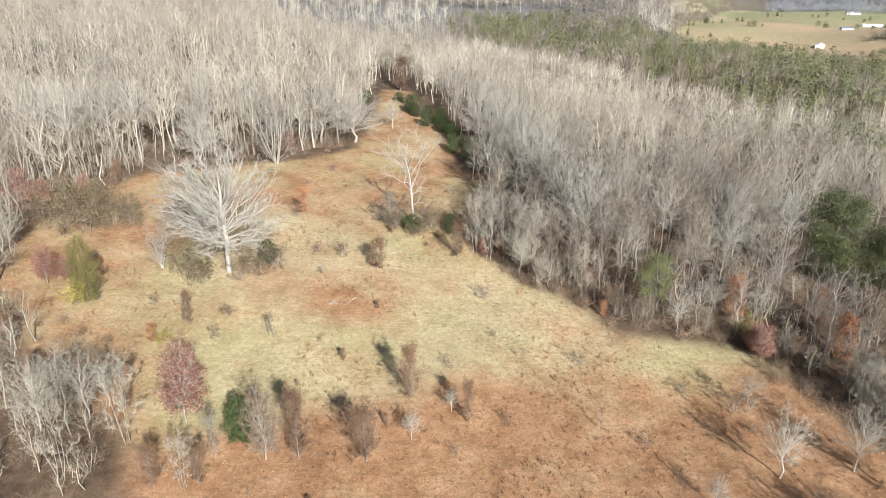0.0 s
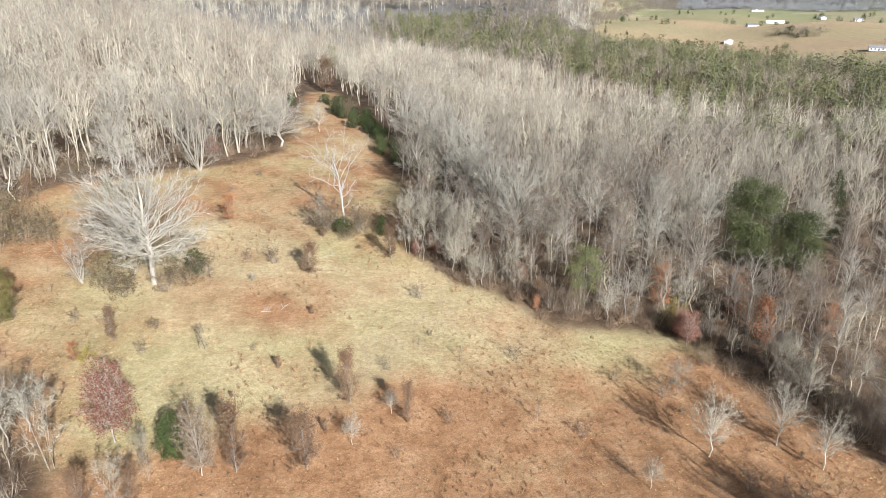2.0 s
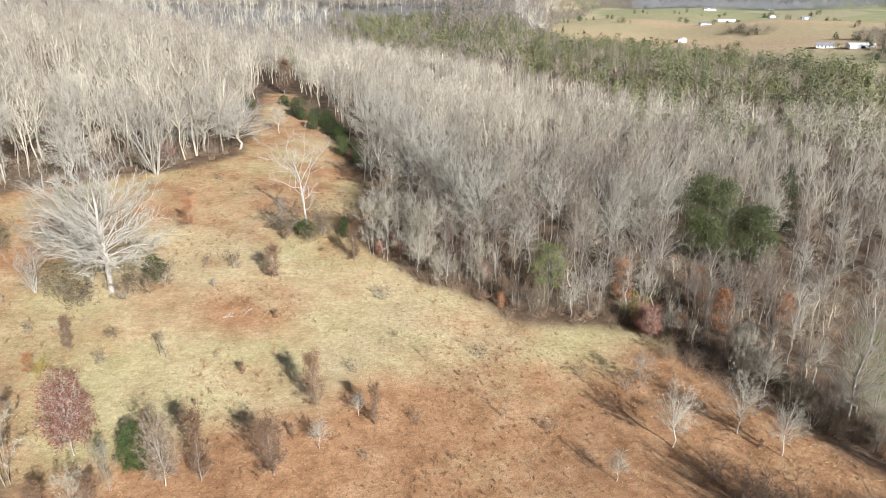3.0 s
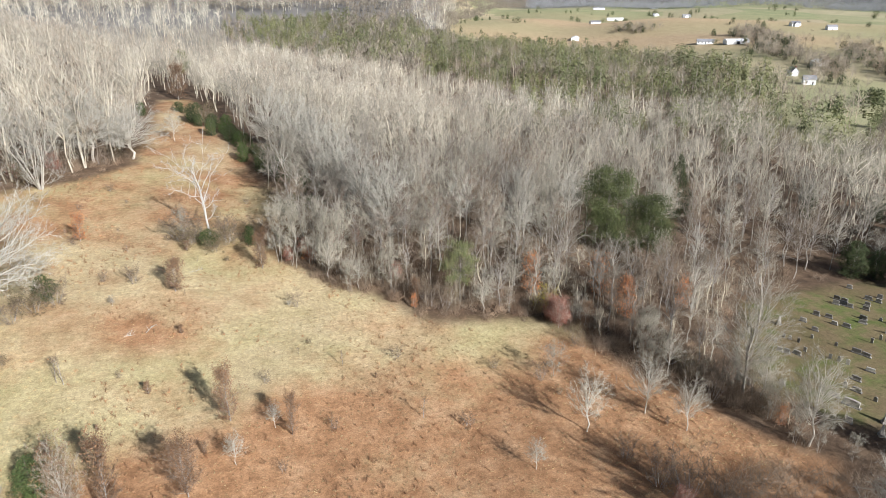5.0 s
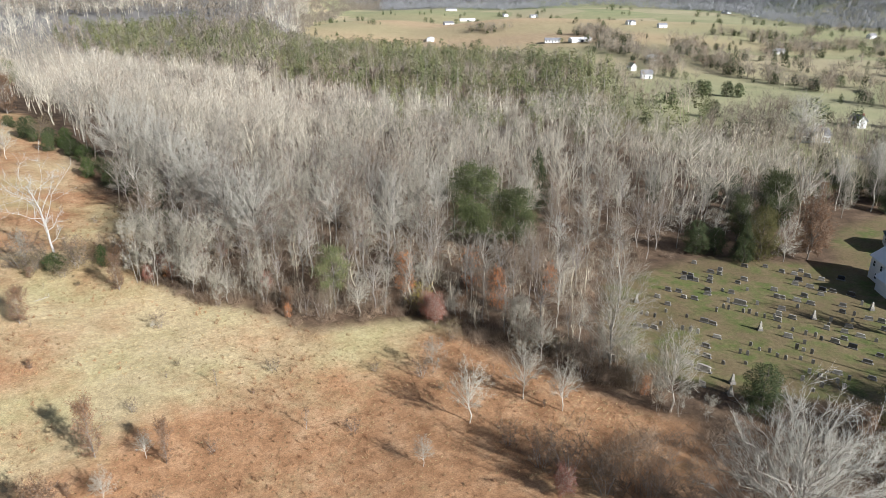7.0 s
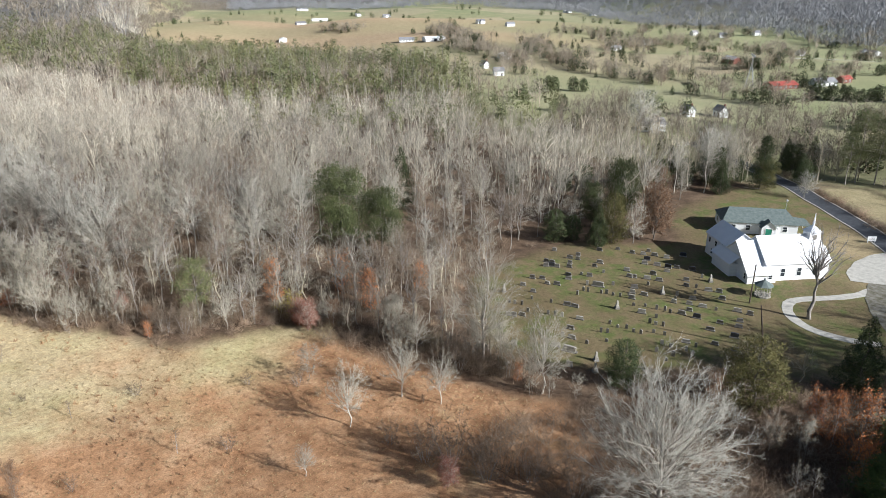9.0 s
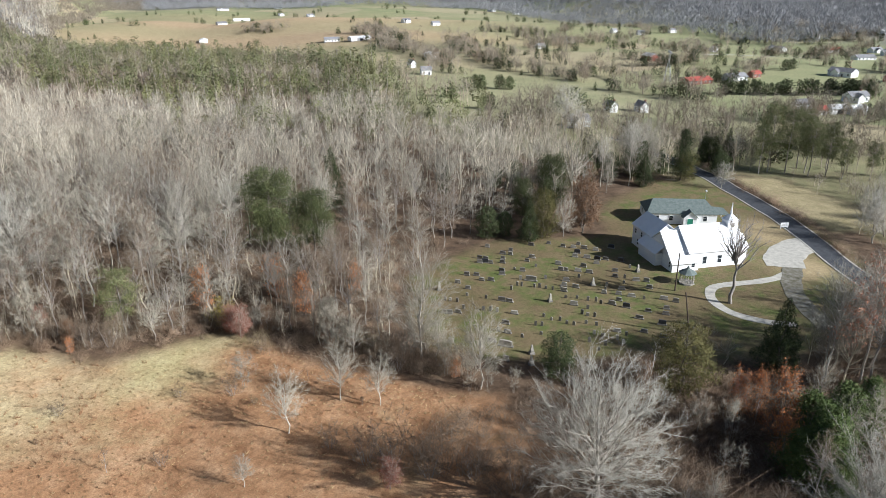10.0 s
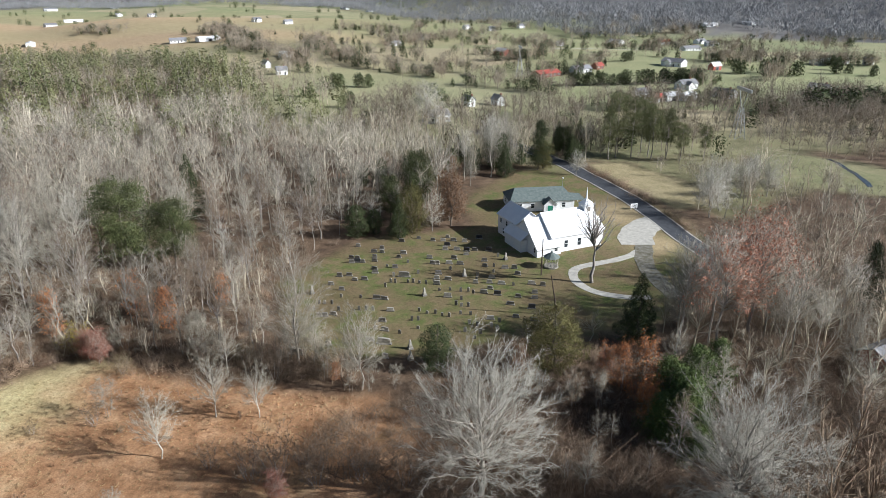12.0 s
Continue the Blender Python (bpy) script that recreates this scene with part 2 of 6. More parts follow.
    bumped(m, fine, 0.6, 0.15)
    return coloured(m, c)


GROUND = ground_material()
ASPHALT = simple("worn_asphalt", (0.055, 0.058, 0.065), (0.09, 0.095, 0.105), 0.8, 0.8)
GRAVEL = simple("pale_gravel", (0.38, 0.36, 0.315), (0.56, 0.535, 0.475), 0.9, 0.95, bump=0.4)
# gravel mixed with grass, darkened further to paint in the trees' shade
GRAVEL_SHADED = simple("grassy_shaded_gravel", (0.11, 0.1, 0.06), (0.26, 0.245, 0.21), 0.9, 0.95, bump=0.4)
WHITE_SIDING = simple("white_siding", (0.8, 0.81, 0.82), (0.88, 0.88, 0.88), 0.6, 0.6, stretch=(0.3, 0.3, 5))
WHITE_ROOF = simple("white_metal_roof", (0.82, 0.83, 0.85), (0.9, 0.91, 0.92), 0.4, 0.45)
GREEN_ROOF = simple("green_grey_shingles", (0.11, 0.14, 0.13), (0.18, 0.21, 0.2), 1.5, 0.9)
DARK_GABLE = simple("dark_gable_boards", (0.03, 0.035, 0.05), (0.06, 0.065, 0.08), 1.5, 0.8)
GREY_ROOF = simple("grey_shingles", (0.16, 0.16, 0.17), (0.3, 0.3, 0.31), 1.0, 0.9, vary=0.3)
RED_ROOF = simple("rusty_red_metal", (0.3, 0.06, 0.05), (0.42, 0.12, 0.09), 0.7, 0.7, vary=0.2)
GLASS = simple("dark_window_glass", (0.02, 0.025, 0.03), (0.05, 0.06, 0.07), 1.0, 0.15)
GREEN_DOOR = simple("green_door_paint", (0.03, 0.2, 0.13), (0.05, 0.27, 0.18), 1.0, 0.5)
BRICKWORK = simple("red_brown_brickwork", (0.2, 0.09, 0.07), (0.3, 0.14, 0.1), 2.0, 0.9, vary=0.2)
STONE_PALE = simple("pale_marble", (0.27, 0.25, 0.212), (0.43, 0.405, 0.355), 2.0, 0.6, vary=0.25)
STONE_GREY = simple("grey_granite", (0.14, 0.13, 0.115), (0.28, 0.26, 0.23), 4.0, 0.5, vary=0.3)
STONE_DARK = simple("dark_granite", (0.03, 0.03, 0.035), (0.07, 0.07, 0.075), 4.0, 0.3)
WOOD_POLE = simple("creosoted_pole_wood", (0.06, 0.045, 0.035), (0.12, 0.09, 0.07), 2.0, 0.9, stretch=(6, 6, 0.5))
WEATHERED = simple("weathered_grey_boards", (0.3, 0.27, 0.23), (0.5, 0.46, 0.4), 2.0, 0.85, stretch=(1, 1, 4))
STEEL = simple("galvanised_steel", (0.4, 0.41, 0.42), (0.58, 0.59, 0.6), 2.0, 0.5, 0.6)


# ---- mesh helpers ----
def mesh_tris(name, verts, tris, mat):
    """A mesh from arrays of points and triangles."""
    verts, tris = np.asarray(verts, np.float32), np.asarray(tris, np.int32)
    me = bpy.data.meshes.new(name)
    me.vertices.add(len(verts))
    me.vertices.foreach_set("co", verts.ravel())
    me.loops.add(tris.size)
    me.loops.foreach_set("vertex_index", tris.ravel())
    me.polygons.add(len(tris))
    me.polygons.foreach_set("loop_start", np.arange(0, tris.size, 3, dtype=np.int32))
    me.update(calc_edges=True)
    me.materials.append(mat)
    return me


def piece(name, me, parent, label=""):
    ob = new(name, me)
    ob.parent = parent
    return tagged(ob, label)


def part(name, bm, mat, parent, label=""):
    me = bpy.data.meshes.new(name)
    bm.to_mesh(me)
    bm.free()
    me.materials.append(mat)
    return piece(name, me, parent, label)


def thing(name, x, y, z, turn, label, category, group=""):
    ob = new(name)
    ob.empty_display_size = 0.5
    ob.matrix_world = pose(x, y, z, 0, 0, turn)
    return tagged(ob, label, category, group)


def z_at(x, y):
    return float(height(x, y))


def box(bm, x0, y0, z0, x1, y1, z1, bevel=0.0):
    v = [bm.verts.new(p) for p in ((x0, y0, z0), (x1, y0, z0), (x1, y1, z0), (x0, y1, z0), (x0, y0, z1), (x1, y0, z1), (x1, y1, z1), (x0, y1, z1))]
    f = [bm.faces.new([v[i] for i in q]) for q in ((3, 2, 1, 0), (4, 5, 6, 7), (0, 1, 5, 4), (1, 2, 6, 5), (2, 3, 7, 6), (3, 0, 4, 7))]
    if bevel:
        bmesh.ops.bevel(bm, geom=list({e for q in f for e in q.edges}), offset=bevel, segments=1, affect="EDGES")
    return bm


def boxed(*args, **kw):
    return box(bmesh.new(), *args, **kw)


def tube(bm, p, q, r0, r1, sides=8):
    """A tapered, closed bar from p to q."""
    p, q = Vector(p), Vector(q)
    side = (q - p).orthogonal().normalized()
    other = (q - p).normalized().cross(side)
    rings = [[bm.verts.new(c + r * (math.cos(a) * side + math.sin(a) * other)) for a in (2 * math.pi * i / sides for i in range(sides))] for c, r in ((p, r0), (q, r1))]
    for i in range(sides):
        j = (i + 1) % sides
        bm.faces.new((rings[0][i], rings[0][j], rings[1][j], rings[1][i]))
    bm.faces.new(rings[0][::-1])
    bm.faces.new(rings[1])
    return bm


# ---- how trees grow ----
def bars(p, q, r0, r1, sides):
    """Points and triangles of many tapered bars, open at the ends."""
    p, q, r0, r1 = (np.asarray(a, float) for a in (p, q, r0, r1))
    n = len(p)
    if not n:
        return np.zeros((0, 3)), np.zeros((0, 3), int)
    d = q - p
    d /= np.linalg.norm(d, axis=1, keepdims=True) + 1e-9
    a = np.cross(d, np.where(np.abs(d[:, 2:]) < 0.9, [[0, 0, 1.0]], [[1.0, 0, 0]]))
    a /= np.linalg.norm(a, axis=1, keepdims=True) + 1e-9
    b = np.cross(d, a)
    w = np.arange(sides) * 2 * np.pi / sides
    ring = np.cos(w)[None, :, None] * a[:, None] + np.sin(w)[None, :, None] * b[:, None]
    v = np.concatenate([p[:, None] + ring * r0[:, None, None], q[:, None] + ring * r1[:, None, None]], 1)
    i = np.arange(sides)
    j = (i + 1) % sides
    t = np.concatenate([np.stack([i, j, j + sides], 1), np.stack([i, j + sides, i + sides], 1)])
    return v.reshape(-1, 3), (t[None] + (np.arange(n) * 2 * sides)[:, None, None]).reshape(-1, 3)


def spikes(p, q, r):
    """Thin three-sided twigs that end in a point."""
    p, q, r = (np.asarray(a, float) for a in (p, q, r))
    n = len(p)
    if not n:
        return np.zeros((0, 3)), np.zeros((0, 3), int)
    d = q - p
    d /= np.linalg.norm(d, axis=1, keepdims=True) + 1e-9
    a = np.cross(d, np.where(np.abs(d[:, 2:]) < 0.9, [[0, 0, 1.0]], [[1.0, 0, 0]]))
    a /= np.linalg.norm(a, axis=1, keepdims=True) + 1e-9
    b = np.cross(d, a)
    w = np.arange(3) * 2 * np.pi / 3
    ring = p[:, None] + (np.cos(w)[None, :, None] * a[:, None] + np.sin(w)[None, :, None] * b[:, None]) * r[:, None, None]
    v = np.concatenate([ring, q[:, None]], 1)
    t = np.array([[0, 1, 3], [1, 2, 3], [2, 0, 3]])
    return v.reshape(-1, 3), (t[None] + (np.arange(n) * 4)[:, None, None]).reshape(-1, 3)


def slivers(r, p, q, w):
    """Hair-fine tapering twigs for woods seen from afar, each one long triangle."""
    p, q, w = (np.asarray(a, float) for a in (p, q, w))
    a = np.cross(q - p, r.normal(size=p.shape))
    a *= (w / 2 / (np.linalg.norm(a, axis=1) + 1e-9))[:, None]
    return np.stack([p - a, p + a, q], 1).reshape(-1, 3), np.arange(3 * len(p)).reshape(-1, 3)


def leaves(r, p, size, droop=0.2, slim=0.3, face=None, loose=0.55):
    """Small folded leaves or tufts at the points p, turned at random or, with face, roughly along the crown's skin."""
    n = len(p)
    a = r.normal(size=(n, 3))
    a[:, 2] *= 0.6
    a[:, 2] -= droop
    a /= np.linalg.norm(a, axis=1, keepdims=True) + 1e-9
    if face is None:
        b = np.cross(a, r.normal(size=(n, 3)))
    else:
        out = face / (np.linalg.norm(face, axis=1, keepdims=True) + 1e-9) + r.normal(size=(n, 3)) * loose
        a = np.cross(out, a)
        a /= np.linalg.norm(a, axis=1, keepdims=True) + 1e-9
        b = np.cross(out, a)
    b /= np.linalg.norm(b, axis=1, keepdims=True) + 1e-9
    c = np.cross(a, b)
    s = (size * r.uniform(0.6, 1.3, n))[:, None]
    v = np.stack([p, p + s * (0.5 * a + slim * b + 0.12 * c), p + s * a, p + s * (0.5 * a - slim * b + 0.12 * c)], 1)
    t = np.array([[0, 1, 2], [0, 2, 3]])
    return v.reshape(-1, 3), (t[None] + (np.arange(n) * 4)[:, None, None]).reshape(-1, 3)


def joined(sets):
    v, t, o = [], [], 0
    for a, b in sets:
        v.append(a)
        t.append(np.asarray(b) + o)
        o += len(a)
    return np.concatenate(v), np.concatenate(t)


def unit(v):
    return v / (np.linalg.norm(v) + 1e-9)


def skeleton(seed, tall, wide, clear, limbs, subs, twigs, lift=0.6, trunk=None, stems=1, twig_len=0.9, twig_r=0.016, wobble=0.05, crooked=0.18, lead=0.82, thin=False, limb=0.3, spread=0.42):
    """A leafless tree: trunk and limbs, twigs, and the points where leaves can sit.
    tall, wide: metres; clear: share of the height without limbs; lift: how steeply limbs rise."""
    r = np.random.default_rng(seed)
    trunk = trunk or tall * 0.016
    big, mid, small, tips = [], [], [], []

    def run(p, d, length, n, r0, r1, up, jitter, into):
        pts, k = [p], p
        for i in range(n):
            d = unit(d + r.normal(size=3) * jitter + np.array([0, 0, up]))
            k = k + d * length / n
            pts.append(k)
        for i in range(n):
            into.append((pts[i], pts[i + 1], r0 + (r1 - r0) * i / n, r0 + (r1 - r0) * (i + 1) / n))
        return pts, d
    for s in range(stems):
        lean = np.array([r.normal() * wobble, r.normal() * wobble, 1.0]) if stems == 1 else np.array([*(spread * np.array([math.cos(s * 6.28 / stems), math.sin(s * 6.28 / stems)]) * r.uniform(0.4, 1.1)), 1.0])
        foot = np.zeros(3) if stems == 1 else np.array([math.cos(s * 6.28 / stems), math.sin(s * 6.28 / stems), 0]) * 0.25
        top = tall * lead * (1 if stems == 1 else r.uniform(0.75, 1.0))
        pts, _ = run(foot - np.array([0, 0, 0.3]), unit(lean), top, 7, trunk / stems ** 0.4, trunk * 0.28 / stems ** 0.4, 0.04, wobble, big)
        n = max(2, limbs // stems)
        for i in range(n):
            f = clear + (0.99 - clear) * ((i + r.uniform(0, 0.9)) / n)
            j = min(6, int(f * 7))
            p = pts[j] + (pts[j + 1] - pts[j]) * (f * 7 - j)
            w = i * 2.4 + r.uniform(-0.5, 0.5) + s
            k = (f - clear) / (1 - clear)
            shape = math.sin(math.pi * (0.22 + 0.7 * k)) ** 0.8
            el = lift * (0.55 + 0.9 * k) + r.normal() * 0.12
            length = wide * 0.5 * shape * r.uniform(0.8, 1.15) / max(0.45, math.cos(min(1.2, el)))
            length = min(length, (tall - p[2]) / max(0.25, math.sin(max(el, 0.2))) * 1.05 + 0.4)
            d = np.array([math.cos(w) * math.cos(el), math.sin(w) * math.cos(el), math.sin(el)])
            lr = trunk * limb * (1 - 0.53 * k) / stems ** 0.3
            lp, _ = run(p, d, length, 4, lr, lr * 0.25, 0.10, crooked, big)
            for q in range(subs):
                g = 0.22 + 0.78 * (q + r.uniform(0, 0.9)) / subs
                j = min(3, int(g * 4))
                a = lp[j] + (lp[j + 1] - lp[j]) * (g * 4 - j)
                sd = unit(unit(lp[j + 1] - lp[j]) * 0.8 + r.normal(size=3) * 0.55 + np.array([0, 0, 0.22]))
                sl = length * r.uniform(0.25, 0.5) * (1.15 - 0.6 * g)
                if thin:
                    sp = [a, a + sd * sl * 0.55, a + unit(sd + r.normal(size=3) * 0.15 + np.array([0, 0, 0.12])) * sl]
                    small.append((a, sp[2], lr * 0.3 + 0.012))
                else:
                    sp, _ = run(a, sd, sl, 2, lr * 0.3 + 0.008, 0.012, 0.08, crooked, mid)
                for e in range(twigs):
                    h = r.uniform(0.15, 1.0)
                    j = min(1, int(h * 2))
                    b = sp[j] + (sp[j + 1] - sp[j]) * (h * 2 - j)
                    td = unit(unit(sp[j + 1] - sp[j]) * 0.7 + r.normal(size=3) * 0.6 + np.array([0, 0, 0.25]))
                    c = b + td * twig_len * r.uniform(0.5, 1.4)
                    small.append((b, c, twig_r))
                    tips.append((b + c) * 0.5)
                    tips.append(c)
    return big, mid, small, np.array(tips)


def dome(seed, tall, wide, clear, limbs, subs, twigs, base=0.2, trunk=None, limb=0.34, twig_len=1.2, twig_r=0.014, crooked=0.05, low=-0.3, lead=0.6, lift=0.14):
    """A leafless tree with a domed crown: limbs leave the trunk and bend out to the crown's skin.
    base: where the crown's underside is, as a share of the height."""
    r = np.random.default_rng(seed)
    trunk = trunk or tall * 0.016
    big, small, tips = [], [], []
    pts = [np.array([r.normal() * 0.012 * tall * (k > 0), r.normal() * 0.012 * tall * (k > 0), -0.3 + (tall * lead + 0.3) * k / 5]) for k in range(6)]
    for k in range(5):
        big.append((pts[k], pts[k + 1], trunk * (1 - 0.15 * k), trunk * (1 - 0.15 * (k + 1))))
    z0 = base * tall
    mid = z0 + (tall - z0) * 0.42
    for i in range(limbs):
        s = low + (0.99 - low) * ((i + r.uniform(0.1, 0.9)) / limbs) ** 0.85
        w = i * 2.4 + r.uniform(-0.4, 0.4)
        c = math.sqrt(max(0.0, 1 - s * s))
        out = np.array([math.cos(w) * c * wide / 2, math.sin(w) * c * wide / 2, (tall - mid if s > 0 else mid - z0) * s]) * r.uniform(0.78, 1.08)
        goal = np.array([0, 0, mid]) + out
        zs = tall * clear + max(0.0, goal[2] - tall * clear) * r.uniform(0.25, 0.6)
        zs = min(max(zs, tall * clear), tall * lead * 0.98)
        j = min(4, int(zs / (tall * lead) * 5))
        p = pts[j] + (pts[j + 1] - pts[j]) * (zs / (tall * lead) * 5 - j)
        span = np.linalg.norm(goal - p)
        bend = (p + goal) / 2 + np.array([0, 0, lift * span]) + r.normal(size=3) * 0.04 * span
        lp = []
        for k in range(6):
            f = k / 5
            lp.append((1 - f) ** 2 * p + 2 * f * (1 - f) * bend + f * f * goal + r.normal(size=3) * crooked * span * 0.5 * (0 < k < 5))
        lr = trunk * limb * (1.1 - 0.5 * (zs / tall)) * min(1.3, 0.5 + span / wide)
        for k in range(5):
            big.append((lp[k], lp[k + 1], lr * (1 - 0.17 * k), lr * (1 - 0.17 * (k + 1))))
        for q in range(subs):
            g = 0.2 + 0.8 * (q + r.uniform(0, 0.95)) / subs
            j = min(4, int(g * 5))
            a = lp[j] + (lp[j + 1] - lp[j]) * (g * 5 - j)
            sd = unit(unit(lp[j + 1] - lp[j]) * 0.75 + unit(r.normal(size=3)) * 0.75 + unit(out) * 0.25 + np.array([0, 0, 0.15]))
            sl = span * r.uniform(0.18, 0.36) * (1.2 - 0.5 * g)
            e = a + sd * sl
            small.append((a, e, lr * 0.28 + 0.01))
            for _ in range(twigs):
                o = a + (e - a) * r.uniform(0.2, 1.0)
                td = unit(sd * 0.7 + unit(r.normal(size=3)) * 0.8 + np.array([0, 0, 0.2]))
                z = o + td * twig_len * r.uniform(0.5, 1.3)
                small.append((o, z, twig_r))
                tips.append((o + z) / 2)
                tips.append(z)
    return big, [], small, np.array(tips)


def bare_arrays(sk, sides=6):
    big, mid, small, tips = sk
    b = bars(*zip(*big), sides)
    m = bars(*zip(*mid), 3) if mid else (np.zeros((0, 3)), np.zeros((0, 3), int))
    s = spikes(*zip(*small)) if small else (np.zeros((0, 3)), np.zeros((0, 3), int))
    return b, joined((m, s))


def foliage_points(seed, tall, wide, n, skirt=0.06, profile="cone", clumps=26):
    """Points of leaf tufts in a lobed crown (cone, round), or along layered boughs with gaps between (flat, tier)."""
    r = np.random.default_rng(seed)
    if profile in ("flat", "tier"):
        out = []
        m = max(3, int(n / clumps))
        for i in range(clumps):
            k = (i + r.uniform(0, 1)) / clumps
            reach = (0.5 + 0.55 * math.sin(math.pi * (0.15 + 0.8 * k)) * r.uniform(0.6, 1.1)) * wide * 0.5
            if profile == "tier":
                reach = (0.14 + 0.95 * (1 - k) ** 0.75) * r.uniform(0.6, 1.1) * wide * 0.5
            w = i * 2.4 + r.uniform(-0.6, 0.6)
            along = r.uniform(0.1, 1.0, m) ** 0.6 * reach
            p = np.stack([np.cos(w) * along, np.sin(w) * along, tall * (skirt + (0.97 - skirt) * k) + 0.15 * along * r.uniform(-0.4, 1.0)], 1)
            out.append(p + r.normal(size=(m, 3)) * (0.045 * wide + 0.11 * along)[:, None] * np.array([1, 1, 0.8]))
        return np.concatenate(out)
    k = r.uniform(0, 1, 6 * n)
    shape = (1 - k) ** 0.8 * np.minimum(1, 0.55 + k * 6) + 0.03 if profile == "cone" else np.sqrt(np.clip(1 - (1.75 * k - 0.72) ** 2, 0.02, 1))
    ok = r.uniform(0, 1, 6 * n) < shape ** 1.4
    k, shape = k[ok][:n], shape[ok][:n]
    a, ph = r.uniform(0, 2 * np.pi, len(k)), r.uniform(0, 6, 4)
    lobes = 0.78 + 0.2 * np.sin(3 * a + 7 * k + ph[0]) + 0.17 * np.sin(5 * a - 15 * k + ph[1]) + 0.14 * np.sin(25 * k + 2 * a + ph[2]) + 0.1 * np.sin(9 * a + 31 * k + ph[3])
    rad = wide * 0.5 * shape * lobes * (0.45 + 0.55 * r.uniform(0, 1, len(k)) ** 0.35)
    z = tall * (skirt + (0.98 - skirt) * k) + r.normal(size=len(k)) * 0.015 * tall
    return np.stack([np.cos(a) * rad, np.sin(a) * rad, np.clip(z, 0.1, tall)], 1)


def stamped(template, places):
    """Copies of point and triangle arrays at rows of (x, y, z, turn, scale_xy, scale_z)."""
    v, t = template[:2]
    places = np.asarray(places, float)
    c, s = np.cos(places[:, 3]), np.sin(places[:, 3])
    x = (v[None, :, 0] * c[:, None] - v[None, :, 1] * s[:, None]) * places[:, 4:5] + places[:, 0:1]
    y = (v[None, :, 0] * s[:, None] + v[None, :, 1] * c[:, None]) * places[:, 4:5] + places[:, 1:2]
    z = v[None, :, 2] * places[:, 5:6] + places[:, 2:3]
    return np.stack([x, y, z], 2).reshape(-1, 3), (t[None] + (np.arange(len(places)) * len(v))[:, None, None]).reshape(-1, 3)


def tinted(me, values):
    """A shade of its own for every tree of a joined wood: -1 dark and cool, 1 pale and warm."""
    me.attributes.new("tint", "FLOAT", "POINT").data.foreach_set("value", np.ascontiguousarray(values, np.float32))
    return me


def scatter(r, polys, step, margin=0.0, avoid=(), keep=None):
    """Uneven places inside polygons, about step metres apart."""
    out = []
    for poly in polys:
        xs, ys = [p[0] for p in poly], [p[1] for p in poly]
        gx, gy = np.meshgrid(np.arange(min(xs), max(xs), step), np.arange(min(ys), max(ys), step))
        x = (gx + r.uniform(-0.48, 0.48, gx.shape) * step).ravel()
        y = (gy + r.uniform(-0.48, 0.48, gy.shape) * step).ravel()
        ok = inside(poly, x, y) > margin
        for a in avoid:
            ok &= inside(a, x, y) < 0
        out.append(np.stack([x[ok], y[ok]], 1))
    p = np.concatenate(out)
    return p if keep is None else p[keep(p[:, 0], p[:, 1])]


# ---- ground ----
def graded(lo, hi, fine_lo, fine_hi, step, grow):
    mid = list(np.arange(fine_lo, fine_hi + step, step))
    up, k = [], mid[-1]
    s = step
    while k < hi:
        s *= grow
        k += s
        up.append(k)
    down, k, s = [], mid[0], step
    while k > lo:
        s *= grow
        k -= s
        down.append(k)
    return np.array(down[::-1] + mid + up)


